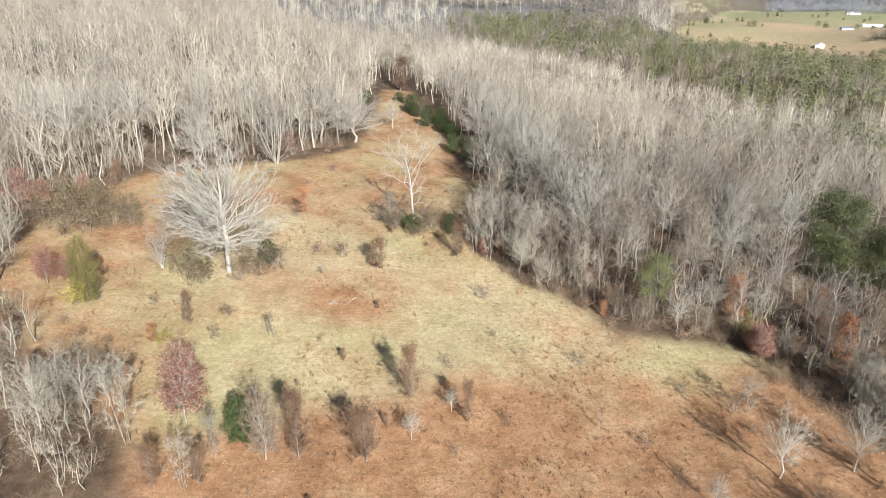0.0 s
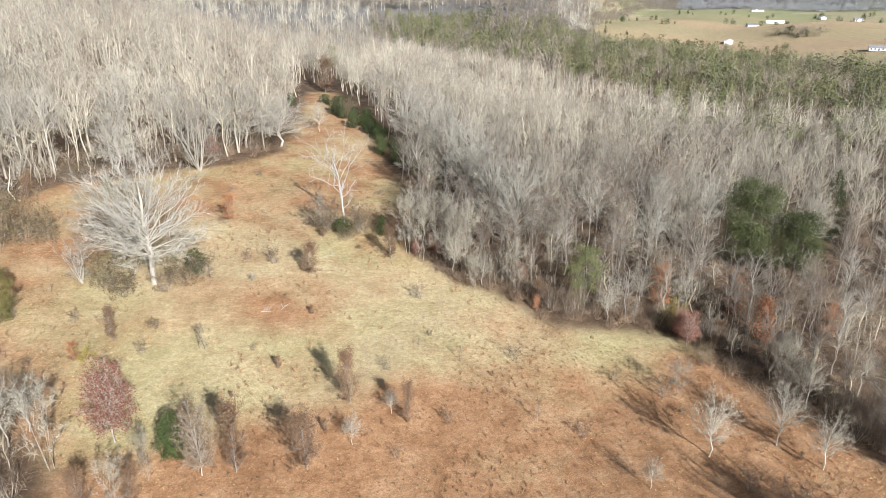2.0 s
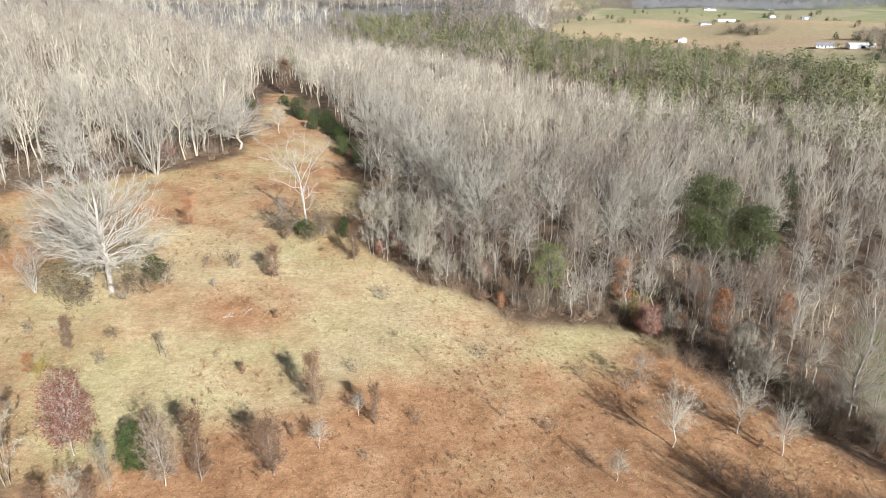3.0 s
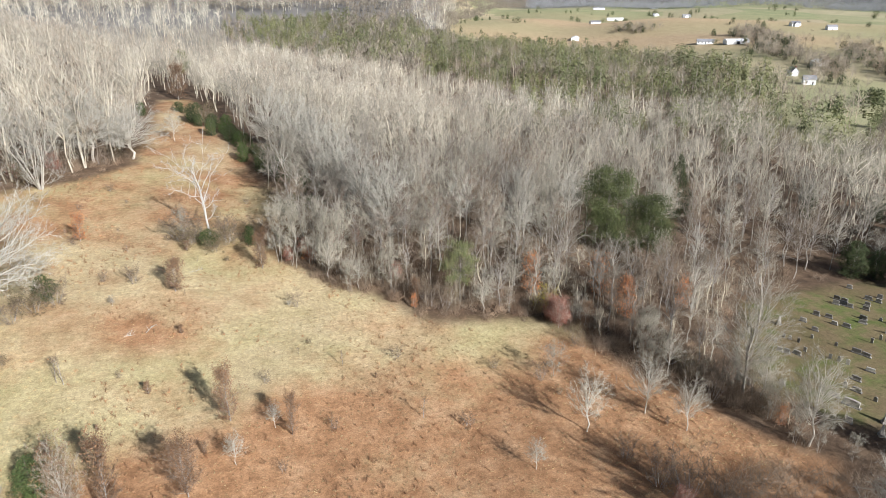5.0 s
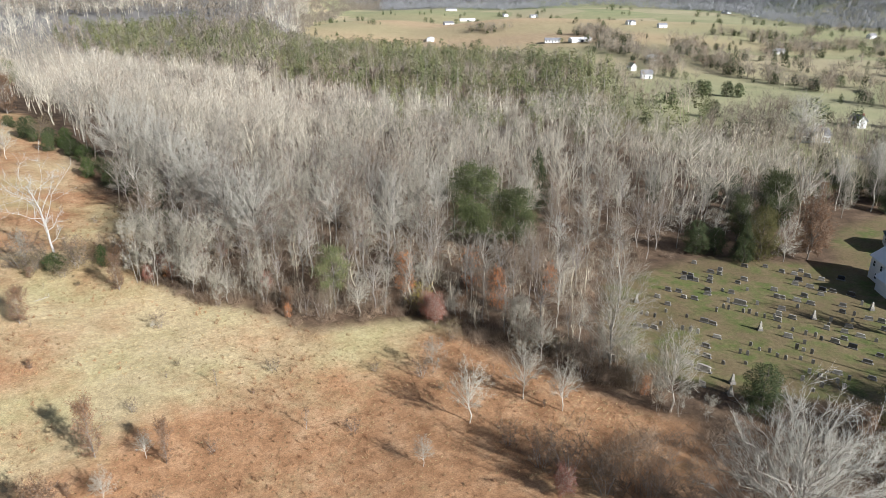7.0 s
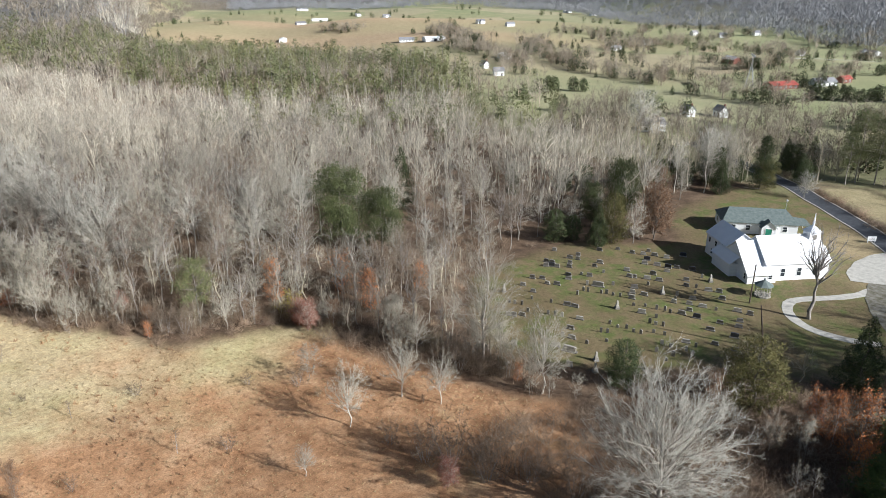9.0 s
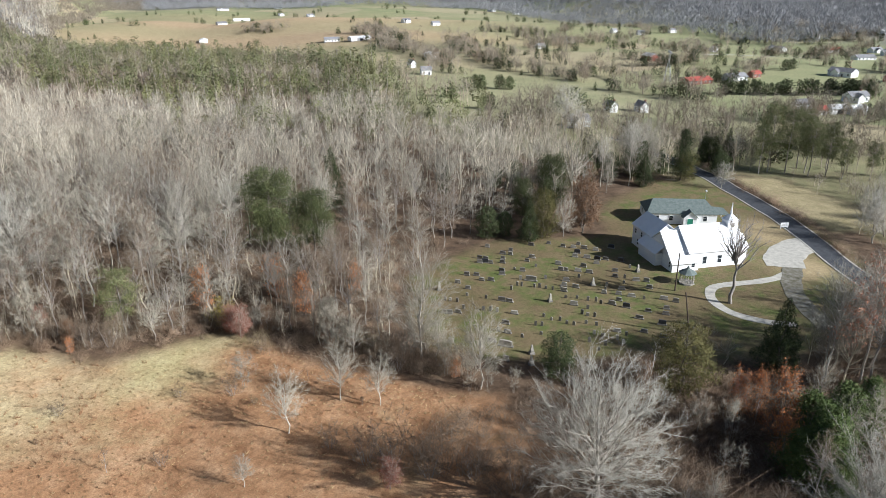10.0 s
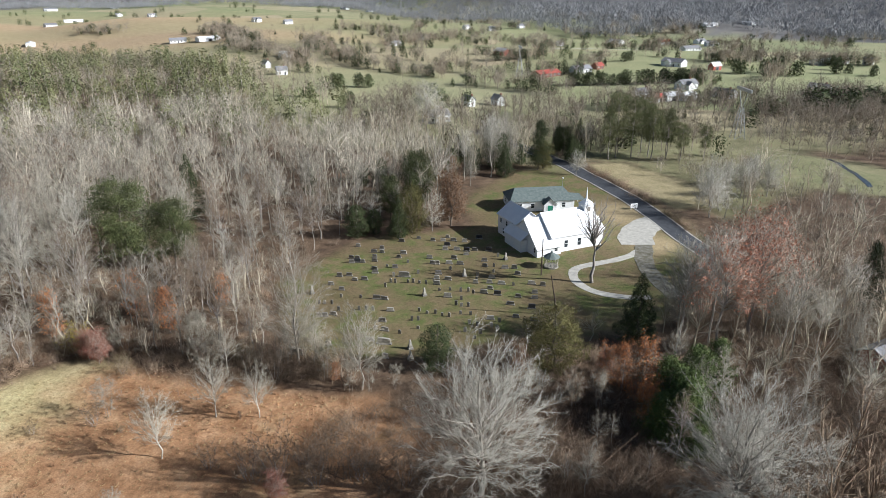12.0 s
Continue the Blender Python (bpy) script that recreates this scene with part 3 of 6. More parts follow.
def build_ground():
    xs, ys = graded(-4300, 4300, -90, 225, 2.0, 1.07), graded(-4300, 4300, 20, 300, 2.0, 1.07)
    gx, gy = np.meshgrid(xs, ys)
    gz = height(gx, gy)
    nx, ny = len(xs), len(ys)
    v = np.stack([gx.ravel(), gy.ravel(), gz.ravel()], 1)
    i, j = np.meshgrid(np.arange(nx - 1), np.arange(ny - 1))
    a = (j * nx + i).ravel()
    t = np.concatenate([np.stack([a, a + 1, a + nx + 1], 1), np.stack([a, a + nx + 1, a + nx], 1)])
    me = mesh_tris("ground", v, t, GROUND)
    x, y = gx.ravel(), gy.ravel()
    wave = 2.5 * np.sin(x / 7 + np.sin(y / 5)) * np.sin(y / 8.0)
    layers = {
        "field": smooth(-2.5, 2.5, inside(FIELD, x, y) + wave * 0.7),
        "yard": smooth(-2.5, 2.5, inside(YARD, x, y) + wave * 0.6),
        "pasture": np.maximum(smooth(-12, 12, inside(PASTURE, x, y) + wave * 3), np.maximum(smooth(-2, 2, inside(MEADOW, x, y)), np.maximum(smooth(-4, 4, inside(EAST_FIELD, x, y) + wave), 0.75 * smooth(-4, 4, inside(ROUGH, x, y) + wave)))),
        # mask of the painted haze, growing with distance from the camera
        "floor_haze": smooth(500, 800, np.hypot(x, y)),
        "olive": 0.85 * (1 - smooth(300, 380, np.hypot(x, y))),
        "dry": 1.0 * np.exp(-(((x - 181) / 11) ** 2 + ((y - 55) / 9) ** 2)) + 0.5 * np.exp(-(((x - 164) / 6) ** 2 + ((y - 39) / 5) ** 2)) + 0.8 * np.exp(-(((x - 162) / 7) ** 2 + ((y - 40) / 7) ** 2)),
    }
    line = 82 + 14 * smooth(-18, 8, x)
    bottom = 1 - smooth(-8, 7, y - line + 3 * np.sin(x / 9) + 2 * np.sin(x / 4 + y / 6))
    east = 1.1 * np.exp(-(((x - 44) / 28) ** 2 + ((y - 77) / 18) ** 2))
    knoll = np.exp(-(((x + 18) / 13) ** 2 + ((y - 115) / 12) ** 2))
    back = smooth(128, 150, y + 0.2 * x) * 0.55
    west = smooth(30, 52, -x) * (1 - smooth(85, 100, y)) + 0.6 * smooth(45, 60, -x)
    layers["hay"] = 1.3 * np.exp(-(((x - 520) / 250) ** 2 + ((y - 850) / 420) ** 2)) * (0.8 + 0.3 * np.sin(x / 45 + y / 70)) + 0.4 * smooth(-2, 2, inside(MEADOW, x, y))
    layers["rust"] = np.clip(np.maximum.reduce([bottom, east * 1.2, knoll * 0.8, back, west, 0 * x + 0.12]) + 0.22 * np.sin(x / 5.3 + y / 7) * np.sin(y / 4.1) + 0.12 * np.sin(x / 11 - y / 8), 0, 1)
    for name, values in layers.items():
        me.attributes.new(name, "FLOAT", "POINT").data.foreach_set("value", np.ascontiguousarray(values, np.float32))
    for p in me.polygons:
        p.use_smooth = True
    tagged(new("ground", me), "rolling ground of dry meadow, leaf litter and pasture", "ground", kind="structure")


build_ground()


def strip(name, line, wide, lift, mat, label, category, step=3.0, ragged=0.0):
    """A band of pavement along a line on the plan, with a thickness, that follows the ground."""
    pts = []
    for (ax, ay), (bx, by) in zip(line, line[1:]):
        n = max(1, int(math.hypot(bx - ax, by - ay) / step))
        pts += [(ax + (bx - ax) * i / n, ay + (by - ay) * i / n) for i in range(n)]
    pts.append(line[-1])
    for _ in range(3):
        pts = [pts[0]] + [tuple((np.array(a) + 2 * np.array(b) + np.array(c)) / 4) for a, b, c in zip(pts, pts[1:], pts[2:])] + [pts[-1]]
    bm = bmesh.new()
    rows = []
    for i, (x, y) in enumerate(pts):
        a, b = np.array(pts[max(0, i - 1)]), np.array(pts[min(len(pts) - 1, i + 1)])
        d = unit(b - a)
        row = []
        for k in (-0.5, -0.17, 0.17, 0.5):
            w = wide * k * (1 + ragged * (0.6 * math.sin(i * 1.7 + k * 5) + 0.4 * math.sin(i * 0.53 + k * 9)) * (abs(k) > 0.4))
            px, py = x - d[1] * w, y + d[0] * w
            row.append(bm.verts.new((px, py, z_at(px, py) + lift)))
        row.insert(0, bm.verts.new(row[0].co - Vector((0, 0, 0.5))))
        row.append(bm.verts.new(row[-1].co - Vector((0, 0, 0.5))))
        rows.append(row)
    for a, b in zip(rows, rows[1:]):
        for i in range(5):
            bm.faces.new((a[i + 1], a[i], b[i], b[i + 1]))
    me = bpy.data.meshes.new(name)
    bm.to_mesh(me)
    bm.free()
    me.materials.append(mat)
    return tagged(new(name, me), label, category, kind="structure")


strip("road", [(150, 14), (167, 32), (186, 47.5), (196.5, 58.5), (211.5, 75), (221.5, 87), (247, 122), (262, 150)], 5.4, 0.12, ASPHALT, "narrow grey asphalt country road with worn edges", "road")
strip("gravel_drive", [(158, 42), (151.6, 42.8), (145.7, 45.8), (141, 49.5), (138, 51.6), (134.5, 51), (130.6, 48.3), (128.4, 45), (127.9, 41), (129, 36.5), (131.5, 32)], 2.1, 0.05, GRAVEL, "pale gravel drive curving past the church", "path", step=1.6, ragged=0.12)
# the lane's dark colour holds grass and painted tree shade
strip("gravel_lane", [(168, 44.5), (160, 42.3), (153, 40.2), (148, 38.2), (144, 35.6), (139, 31.8), (134, 27)], 4.2, 0.065, GRAVEL_SHADED, "grassy gravel lane running from the parking patch, coloured dark for tree shade", "path", step=1.6, ragged=0.12)
strip("gravel_lot", [(181.5, 44.5), (176, 46.5), (170.5, 47), (164, 46), (160, 43.5)], 8.6, 0.08, GRAVEL, "pale gravel parking patch beside the road", "path", step=1.6, ragged=0.07)
for side in (-1, 1):
    strip("road_shoulder", [(x + side * 2.2, y - side * 1.9) for x, y in ((150, 14), (167, 32), (186, 47.5), (196.5, 58.5), (211.5, 75), (221.5, 87), (247, 122), (262, 150))], 0.4, 0.135, GRAVEL, "thin pale gravel shoulder along the asphalt", "road", ragged=0.3)

# ---- templates for trees ----
TEMPLATES = {}


def template(kind, name, category, tall, label, sets):
    TEMPLATES[kind] = (name, category, tall, label, [(n, mesh_tris(n, v, t, m)) for n, (v, t), m in sets])


def bare_template(kind, label, bark, twig, tall, *args, name="bare_tree", sides=6, leaf=None, leaf_size=0.3, leaf_share=1.0, form=skeleton, **kw):
    sk = form(*args[:1], tall, *args[1:], **kw)
    b, c = bare_arrays(sk, sides)
    sets = [("trunk", b, bark), ("crown", c, twig)]
    if leaf:
        r = np.random.default_rng(args[0] + 50)
        p = sk[3][r.uniform(size=len(sk[3])) < leaf_share]
        p = p + r.normal(size=p.shape) * 0.15
        sets.append(("leaves", leaves(r, p, leaf_size), leaf))
    template(kind, name, "tree" if tall > 3 else "shrub", tall, label, sets)


def green_template(kind, label, bark, leaf, tall, wide, n, seed, profile="cone", size=0.5, skirt=0.06, name="evergreen_tree", clumps=26, trunk=0.2):
    r = np.random.default_rng(seed)
    z = np.linspace(-0.3, tall * 0.95, 6)
    pts = np.stack([0.02 * tall * np.sin(z), 0.015 * tall * np.cos(z * 1.3), z], 1)
    rad = np.linspace(trunk, trunk * 0.2, 6)
    limbs = [(pts[i], pts[i + 1], rad[i], rad[i + 1]) for i in range(5)]
    p = foliage_points(seed, tall, wide, n, skirt, profile, clumps)
    for k in range(0, len(p), max(1, len(p) // 40)):
        limbs.append((np.array([0, 0, max(0.2, p[k, 2] - 0.25 * np.hypot(*p[k, :2]))]), p[k], trunk * 0.22, 0.02))
    template(kind, name, "tree" if tall > 3 else "shrub", tall, label, [("trunk", bars(*zip(*limbs), 5), bark), ("crown", leaves(r, p, size * 1.25, slim=0.18, face=p - np.array([0, 0, tall * 0.4]), loose=0.8), leaf)])


def plant(kind, x, y, tall, turn=0.0, wide=1.0, label="", group=""):
    name, category, native, standard, sets = TEMPLATES[kind]
    ob = thing(name, x, y, z_at(x, y), turn, label or standard, category, group)
    s = tall / native
    ob.scale = (s * wide, s * wide, s)
    for n, me in sets:
        piece(n, me, ob)
    return ob


bare_template("oak", "huge spreading leafless oak with pale bark", BARK_PALE, TWIG_PALE, 22, 1, 23, 0.14, 58, 15, 14, form=dome, base=0.06, trunk=0.55, limb=0.2, twig_len=1.2, twig_r=0.015, crooked=0.085, low=-0.5, lead=0.78, lift=0.04)
bare_template("round", "large leafless tree with a dense rounded crown", BARK_PALE, TWIG_PALE, 20, 2, 16, 0.14, 56, 8, 15, form=dome, base=0.1, trunk=0.32, limb=0.19, twig_len=1.4, twig_r=0.0145, crooked=0.06, low=-0.6)
bare_template("dome", "big grey leafless tree with a dense twiggy dome", BARK_TAN, TWIG_PALE, 20, 18, 16, 0.12, 76, 12, 17, form=dome, base=0.06, trunk=0.34, limb=0.17, twig_len=0.95, twig_r=0.0115, crooked=0.075, low=-0.6, lead=0.78, lift=0.05)
bare_template("silver", "tall silvery leafless tree with a dense narrow crown", BARK_TAN, TWIG_GREY, 22, 41, 10.5, 0.1, 60, 8, 12, form=dome, base=0.08, trunk=0.2, limb=0.18, twig_len=1.1, twig_r=0.012, crooked=0.1, low=-0.6, lead=0.85, lift=0.0)
bare_template("fan", "leafless tree with many stems fanning from the base", BARK_PALE, TWIG_PALE, 16, 3, 12, 0.08, 42, 6, 11, lift=0.8, trunk=0.3, stems=7, twig_len=1.3, twig_r=0.016, thin=True)
bare_template("tall", "tall pale leafless hardwood with a high crown", BARK_PALE, TWIG_PALE, 25, 4, 12, 0.36, 26, 7, 9, form=dome, base=0.36, trunk=0.27, limb=0.36, twig_len=1.5, twig_r=0.016, crooked=0.1, lead=0.72)
bare_template("dead", "dead bleached tree with crooked broken limbs", DEADWOOD, DEADWOOD, 20, 5, 14, 0.26, 16, 8, 9, lift=0.75, trunk=0.26, twig_len=1.0, twig_r=0.012, crooked=0.32, wobble=0.1, lead=0.8, limb=0.32)
bare_template("young", "young leafless tree with an open crown", BARK_PALE, TWIG_GREY, 10, 6, 6.0, 0.16, 32, 7, 11, form=dome, base=0.14, trunk=0.105, limb=0.24, twig_len=0.75, twig_r=0.011, crooked=0.07, lead=0.75)
bare_template("whip", "thin leafless sapling in dry grass", BARK_GREY, TWIG_BROWN, 7, 7, 2.2, 0.2, 14, 4, 5, lift=1.0, trunk=0.07, twig_len=0.6, twig_r=0.012, thin=True)
bare_template("clump", "clump of thin upright bare stems", BARK_TAN, TWIG_GREY, 9, 8, 2.8, 0.25, 32, 5, 7, lift=1.1, spread=0.1, trunk=0.045, stems=4, twig_len=0.8, twig_r=0.012, thin=True)
bare_template("pollard", "bare tree with thick upright pruned limbs", BARK_GREY, BARK_GREY, 18, 9, 8.5, 0.26, 20, 6, 3, form=dome, base=0.3, trunk=0.42, limb=0.34, twig_len=1.2, twig_r=0.03, crooked=0.05, low=0.1, lead=0.5, lift=0.02)
bare_template("crimson", "small tree with sparse crimson autumn leaves", BARK_TAN, TWIG_GREY, 12, 10, 6.6, 0.12, 44, 8, 8, form=dome, base=0.12, trunk=0.13, leaf=LEAF_RED, leaf_size=0.26, name="autumn_tree", low=-0.8, twig_len=0.9)
bare_template("fluffy", "bare tree covered in pale fluffy seed tufts", BARK_GREY, TWIG_GREY, 12, 17, 6, 0.1, 26, 6, 6, form=dome, base=0.05, trunk=0.14, leaf=LEAF_FLUFF, leaf_size=0.22, leaf_share=0.35, name="seeding_tree", low=-0.8)
green_template("cedar_small", "dark cedar standing in valley pasture", BARK_DARK, LEAF_CEDAR, 9, 6.5, 420, 27, "round", 1.0, 0.03, "cedar_tree")
bare_template("russet", "narrow young tree holding dry red-brown leaves", BARK_GREY, TWIG_BROWN, 9, 11, 4.2, 0.05, 40, 6, 8, lift=1.0, trunk=0.09, leaf=LEAF_BROWN, leaf_size=0.2, name="autumn_tree", leaf_share=0.8, thin=True, twig_len=0.7, twig_r=0.014)
bare_template("tan", "twiggy tree with a few dry tan leaves", BARK_PALE, TWIG_GREY, 12, 12, 6.6, 0.06, 52, 7, 9, form=dome, base=0.03, trunk=0.11, limb=0.2, leaf=LEAF_BROWN, leaf_size=0.19, name="autumn_tree", leaf_share=0.6, twig_len=0.9, low=-0.8)
bare_template("rustoak", "broad oak still holding dense rust-brown leaves", BARK_DARK, TWIG_BROWN, 16, 43, 7.0, 0.08, 44, 8, 9, form=dome, base=0.06, trunk=0.2, limb=0.25, leaf=LEAF_BROWN, leaf_size=0.3, leaf_share=1.0, name="autumn_tree", low=-0.8, twig_len=0.8)
bare_template("flame", "small tree with flame-orange autumn leaves", BARK_GREY, TWIG_BROWN, 6, 13, 3.0, 0.06, 28, 5, 7, lift=1.0, trunk=0.08, leaf=LEAF_ORANGE, leaf_size=0.17, leaf_share=0.85, name="autumn_tree", thin=True, twig_len=0.6)
bare_template("thicket", "low brown twiggy thicket shrub", BARK_GREY, TWIG_BROWN, 4, 14, 4.2, 0.05, 26, 5, 6, lift=0.8, trunk=0.06, stems=6, twig_len=0.6, twig_r=0.012, name="thicket_shrub", thin=True)
bare_template("golden", "low shrub with bright yellow leaves", BARK_GREY, TWIG_BROWN, 3.5, 15, 3, 0.05, 18, 5, 6, lift=0.8, trunk=0.05, stems=4, leaf=LEAF_YELLOW, leaf_size=0.18, name="autumn_shrub", twig_len=0.5, thin=True)
bare_template("rose", "tall bare tree with a thin rose-orange crown", BARK_GREY, TWIG_GREY, 18, 16, 12, 0.28, 30, 7, 9, form=dome, base=0.25, trunk=0.24, leaf=LEAF_ROSE, leaf_size=0.27, leaf_share=0.9, name="autumn_tree", twig_len=1.2)
bare_template("bramble", "rounded olive-brown bramble shrub", BARK_GREY, TWIG_BROWN, 4, 19, 4.6, 0.05, 26, 5, 5, lift=0.7, trunk=0.05, stems=6, leaf=LEAF_BRAMBLE, leaf_size=0.2, leaf_share=0.8, name="bramble_shrub", twig_len=0.6, twig_r=0.012, thin=True)
green_template("cedar", "dense dark green cedar with rounded crown", BARK_DARK, LEAF_CEDAR, 9, 6, 12000, 21, "round", 0.19, 0.03, "cedar_tree")
green_template("cone", "dark green conical cedar beside bare trees", BARK_DARK, LEAF_CEDAR, 13, 6.5, 12500, 22, "cone", 0.21, 0.03, "cedar_tree")
green_template("olive", "broad cedar with olive-brown winter foliage", BARK_DARK, LEAF_OLIVE, 12, 8.5, 14000, 23, "round", 0.22, 0.03, "cedar_tree")
green_template("pine", "tall pine with a broad layered crown", BARK_GREY, LEAF_PINE, 17, 9, 6000, 24, "flat", 0.32, 0.36, "pine_tree", 20, 0.24)
green_template("darkpine", "dark green white pine with layered boughs", BARK_DARK, LEAF_CEDAR, 17, 12, 13000, 25, "tier", 0.3, 0.12, "pine_tree", 34, 0.3)
green_template("broadpine", "broad dark green white pine among bare trees", BARK_DARK, LEAF_DARKPINE, 17, 11, 20000, 29, "flat", 0.29, 0.2, "pine_tree", 34, 0.3)
green_template("young_pine", "bushy young pine growing in brown brush", BARK_GREY, LEAF_YOUNG, 8, 5.5, 8000, 28, "tier", 0.21, 0.04, "pine_tree", 40, 0.12)
green_template("holly", "bright green evergreen bush", BARK_DARK, LEAF_BRIGHT, 6, 4, 6500, 26, "round", 0.17, 0.02, "evergreen_shrub", 26, 0.1)

# ---- the field's trees ----
plant("oak", -41.8, 123.6, 25.5, 20, 0.92)
plant("round", -50, 133, 20, 80, 1.1)
plant("thicket", -9.5, 151, 4.5, 40, 1.3)
plant("thicket", -3.5, 152, 3.8, 140, 1.2)
plant("thicket", -11, 147, 3.2, 200, 1.3)
plant("dead", -6.6, 149.6, 21, 0, label="dead bleached tree with crooked limbs over evergreen shrubs")
plant("crimson", -36.1, 81.3, 12.6, 0, 0.95)
plant("holly", -27.7, 78.7, 7, 40)
plant("tan", -23.6, 75.1, 12, 10, 0.75)
plant("russet", -19.3, 75.5, 10.5, 70, 0.8)
plant("clump", -30.1, 74.7, 8.5, 15, 0.8)
plant("russet", -10.2, 75.4, 8.6, 120, 1.1)
plant("young", -4.3, 79.4, 5.2, 30)
plant("russet", -4.7, 88.4, 9.1, 200, 0.9)
plant("young", 1.3, 85.7, 4.3, 75)
plant("russet", 3.5, 83.8, 7.0, 300, 0.6)
plant("russet", -43.6, 104.7, 6.2, 33, 0.8)
plant("whip", -28.3, 102.1, 5.9, 10)
plant("whip", -29.4, 102.8, 5.2, 130)
plant("whip", 13.2, 98.5, 3.6, 22)
plant("whip", 22.6, 83.4, 4.4, 80)
plant("young", 44.8, 74.2, 10.8, 140)
plant("young", 55.3, 75.3, 10.5, 220, label="young pale leafless tree at the meadow's edge")
plant("clump", 46.4, 88.5, 7.2, 60, 1.3)
plant("thicket", 44.0, 88.2, 3.5, 10)
plant("young", 34.1, 68.5, 5.1, 190)
plant("clump", 18.5, 122.4, 7.5, 44, 0.5)
plant("flame", -32.7, 152, 5.9, 0)
plant("russet", -13.2, 127.1, 6.5, 12, 1.4)
plant("thicket", -20.6, 130.9, 3.4, 0)
plant("thicket", -26, 133, 2.0, 90)
plant("thicket", 8, 119, 3.0, 50)
plant("fan", -46.1, 185.6, 18.5, 0, 1.25)
plant("round", -36.4, 204.1, 20, 10, 1.45)
plant("round", -26.7, 205.6, 15.5, 130, 1.6)
plant("tall", -65.1, 188.9, 27, 0)
plant("tall", -56.4, 205.5, 20, 90)
plant("olive", -63.2, 110.8, 12.8, 0, 0.6, label="tall ivy-green evergreen with dense foliage")
plant("crimson", -69.6, 116.9, 5.4, 90)
plant("fan", -54.9, 124.1, 8.5, 30, 0.9)
plant("golden", -64.7, 109.2, 4.0, 0)
plant("crimson", -72.8, 115.7, 7.7, 20)
for x, y, tall in ((-80.6, 137.4, 9.5), (-75.4, 137.6, 10.5), (-71.5, 140.5, 9), (-67.3, 141, 7), (-78, 141, 9)):
    plant("bramble", x, y, tall, 30 * x, 0.8, label="tall olive-brown thicket at the meadow's edge")
plant("flame", -47.5, 99, 3.4, 0)
plant("golden", -45.5, 98.5, 2.6, 60)
plant("holly", -7, 146, 3.6, 0, 2.0)
plant("bramble", -3.5, 145.5, 4.2, 30, 1.4)
plant("holly", 1.5, 144.5, 5.0, 70, 0.8)
plant("bramble", -10.5, 147.5, 3.6, 80, 1.4)
plant("bramble", -49.5, 123, 5.5, 0, 1.3)
plant("bramble", -46, 119.5, 4.0, 50, 1.4)
plant("bramble", -36, 124, 4.5, 110, 1.4)
plant("holly", -35, 128, 5, 10, 1.3)
plant("thicket", -39, 121, 4.2, 70, 1.5)
plant("thicket", -33, 126, 4.6, 200, 1.3)
plant("thicket", -3, 147, 4.5, 0, 1.3)
plant("thicket", -13, 150, 5.5, 60, 1.5)
plant("thicket", 3, 148, 4.5, 160, 1.4)
plant("bramble", -6, 142.5, 2.8, 20, 1.5)
plant("russet", 5, 143, 5, 20, 1.4)
plant("clump", -12, 148, 9, 0)
# ---- by the churchyard ----
plant("cedar", 84.9, 54.7, 8.6, 0, 1.15)
plant("olive", 95.1, 38, 12.6, 0, 1.2)
plant("cone", 111.5, 28.9, 14, 0, 1.2)
plant("dome", 60.9, 32.9, 23.5, 0, 1.0)
plant("dome", 74, 4.8, 20, 90, 1.15)
plant("silver", 73.0, 75.0, 24.5, 45)
plant("pollard", 132.6, 45.3, 19.5, 0)
plant("cedar", 127.5, 106.3, 8.9, 0, 1.1)
plant("cedar", 131.5, 103.8, 7, 60, 1.1)
plant("olive", 137.2, 95.9, 13.8, 0, 0.85)
plant("rustoak", 147.6, 90.6, 17.0, 120)
plant("broadpine", 151, 104, 18, 0, 0.75)
plant("broadpine", 143, 107, 12.5, 60, 0.8)
plant("broadpine", 160, 109, 15, 70, 0.8)
plant("cone", 166, 113, 14, 20, 1.2)
plant("darkpine", 204, 105, 13, 140, 0.9)
plant("cone", 199, 101, 11, 60, 1.3)
plant("fluffy", 141.5, 92.5, 12, 0)
plant("cone", 133, 97, 11, 0, 1.2)
plant("russet", 151, 93, 12, 0, 1.6)
plant("broadpine", 79.5, 130, 20.5, 0, 0.95)
plant("broadpine", 87.0, 124.5, 16, 100, 1.0)
plant("cone", 112.8, 150.8, 18, 0, 1.1)

# ---- large pale trees inside the wood's edge ----
for kind, x, y, tall, turn, wide in (("round", 29.9, 135, 22.5, 10, 0.75), ("silver", 37.9, 138, 24, 50, 0.9), ("tall", 45.5, 134, 20, 90, 0.9), ("silver", 51, 131, 18, 130, 0.9), ("round", 59.7, 135.4, 20, 170, 0.6), ("silver", 68, 137.4, 22, 210, 0.9),
                                     ("tall", 71.4, 133.8, 20, 250, 0.9), ("round", 26.5, 147.2, 22.5, 290, 0.7), ("round", 23.4, 161, 22, 330, 0.8), ("round", 20.8, 177.7, 22, 20, 0.8), ("round", 17.4, 195.4, 21, 60, 0.85), ("round", 11, 206, 21, 100, 0.85), ("silver", 84, 115, 12.5, 140, 0.9), ("tall", 90, 112, 14, 180, 0.9)):
    plant(kind, x, y, tall, turn, wide, label="large pale leafless tree rising at the wood's edge", group="pale trees along the wood's edge")

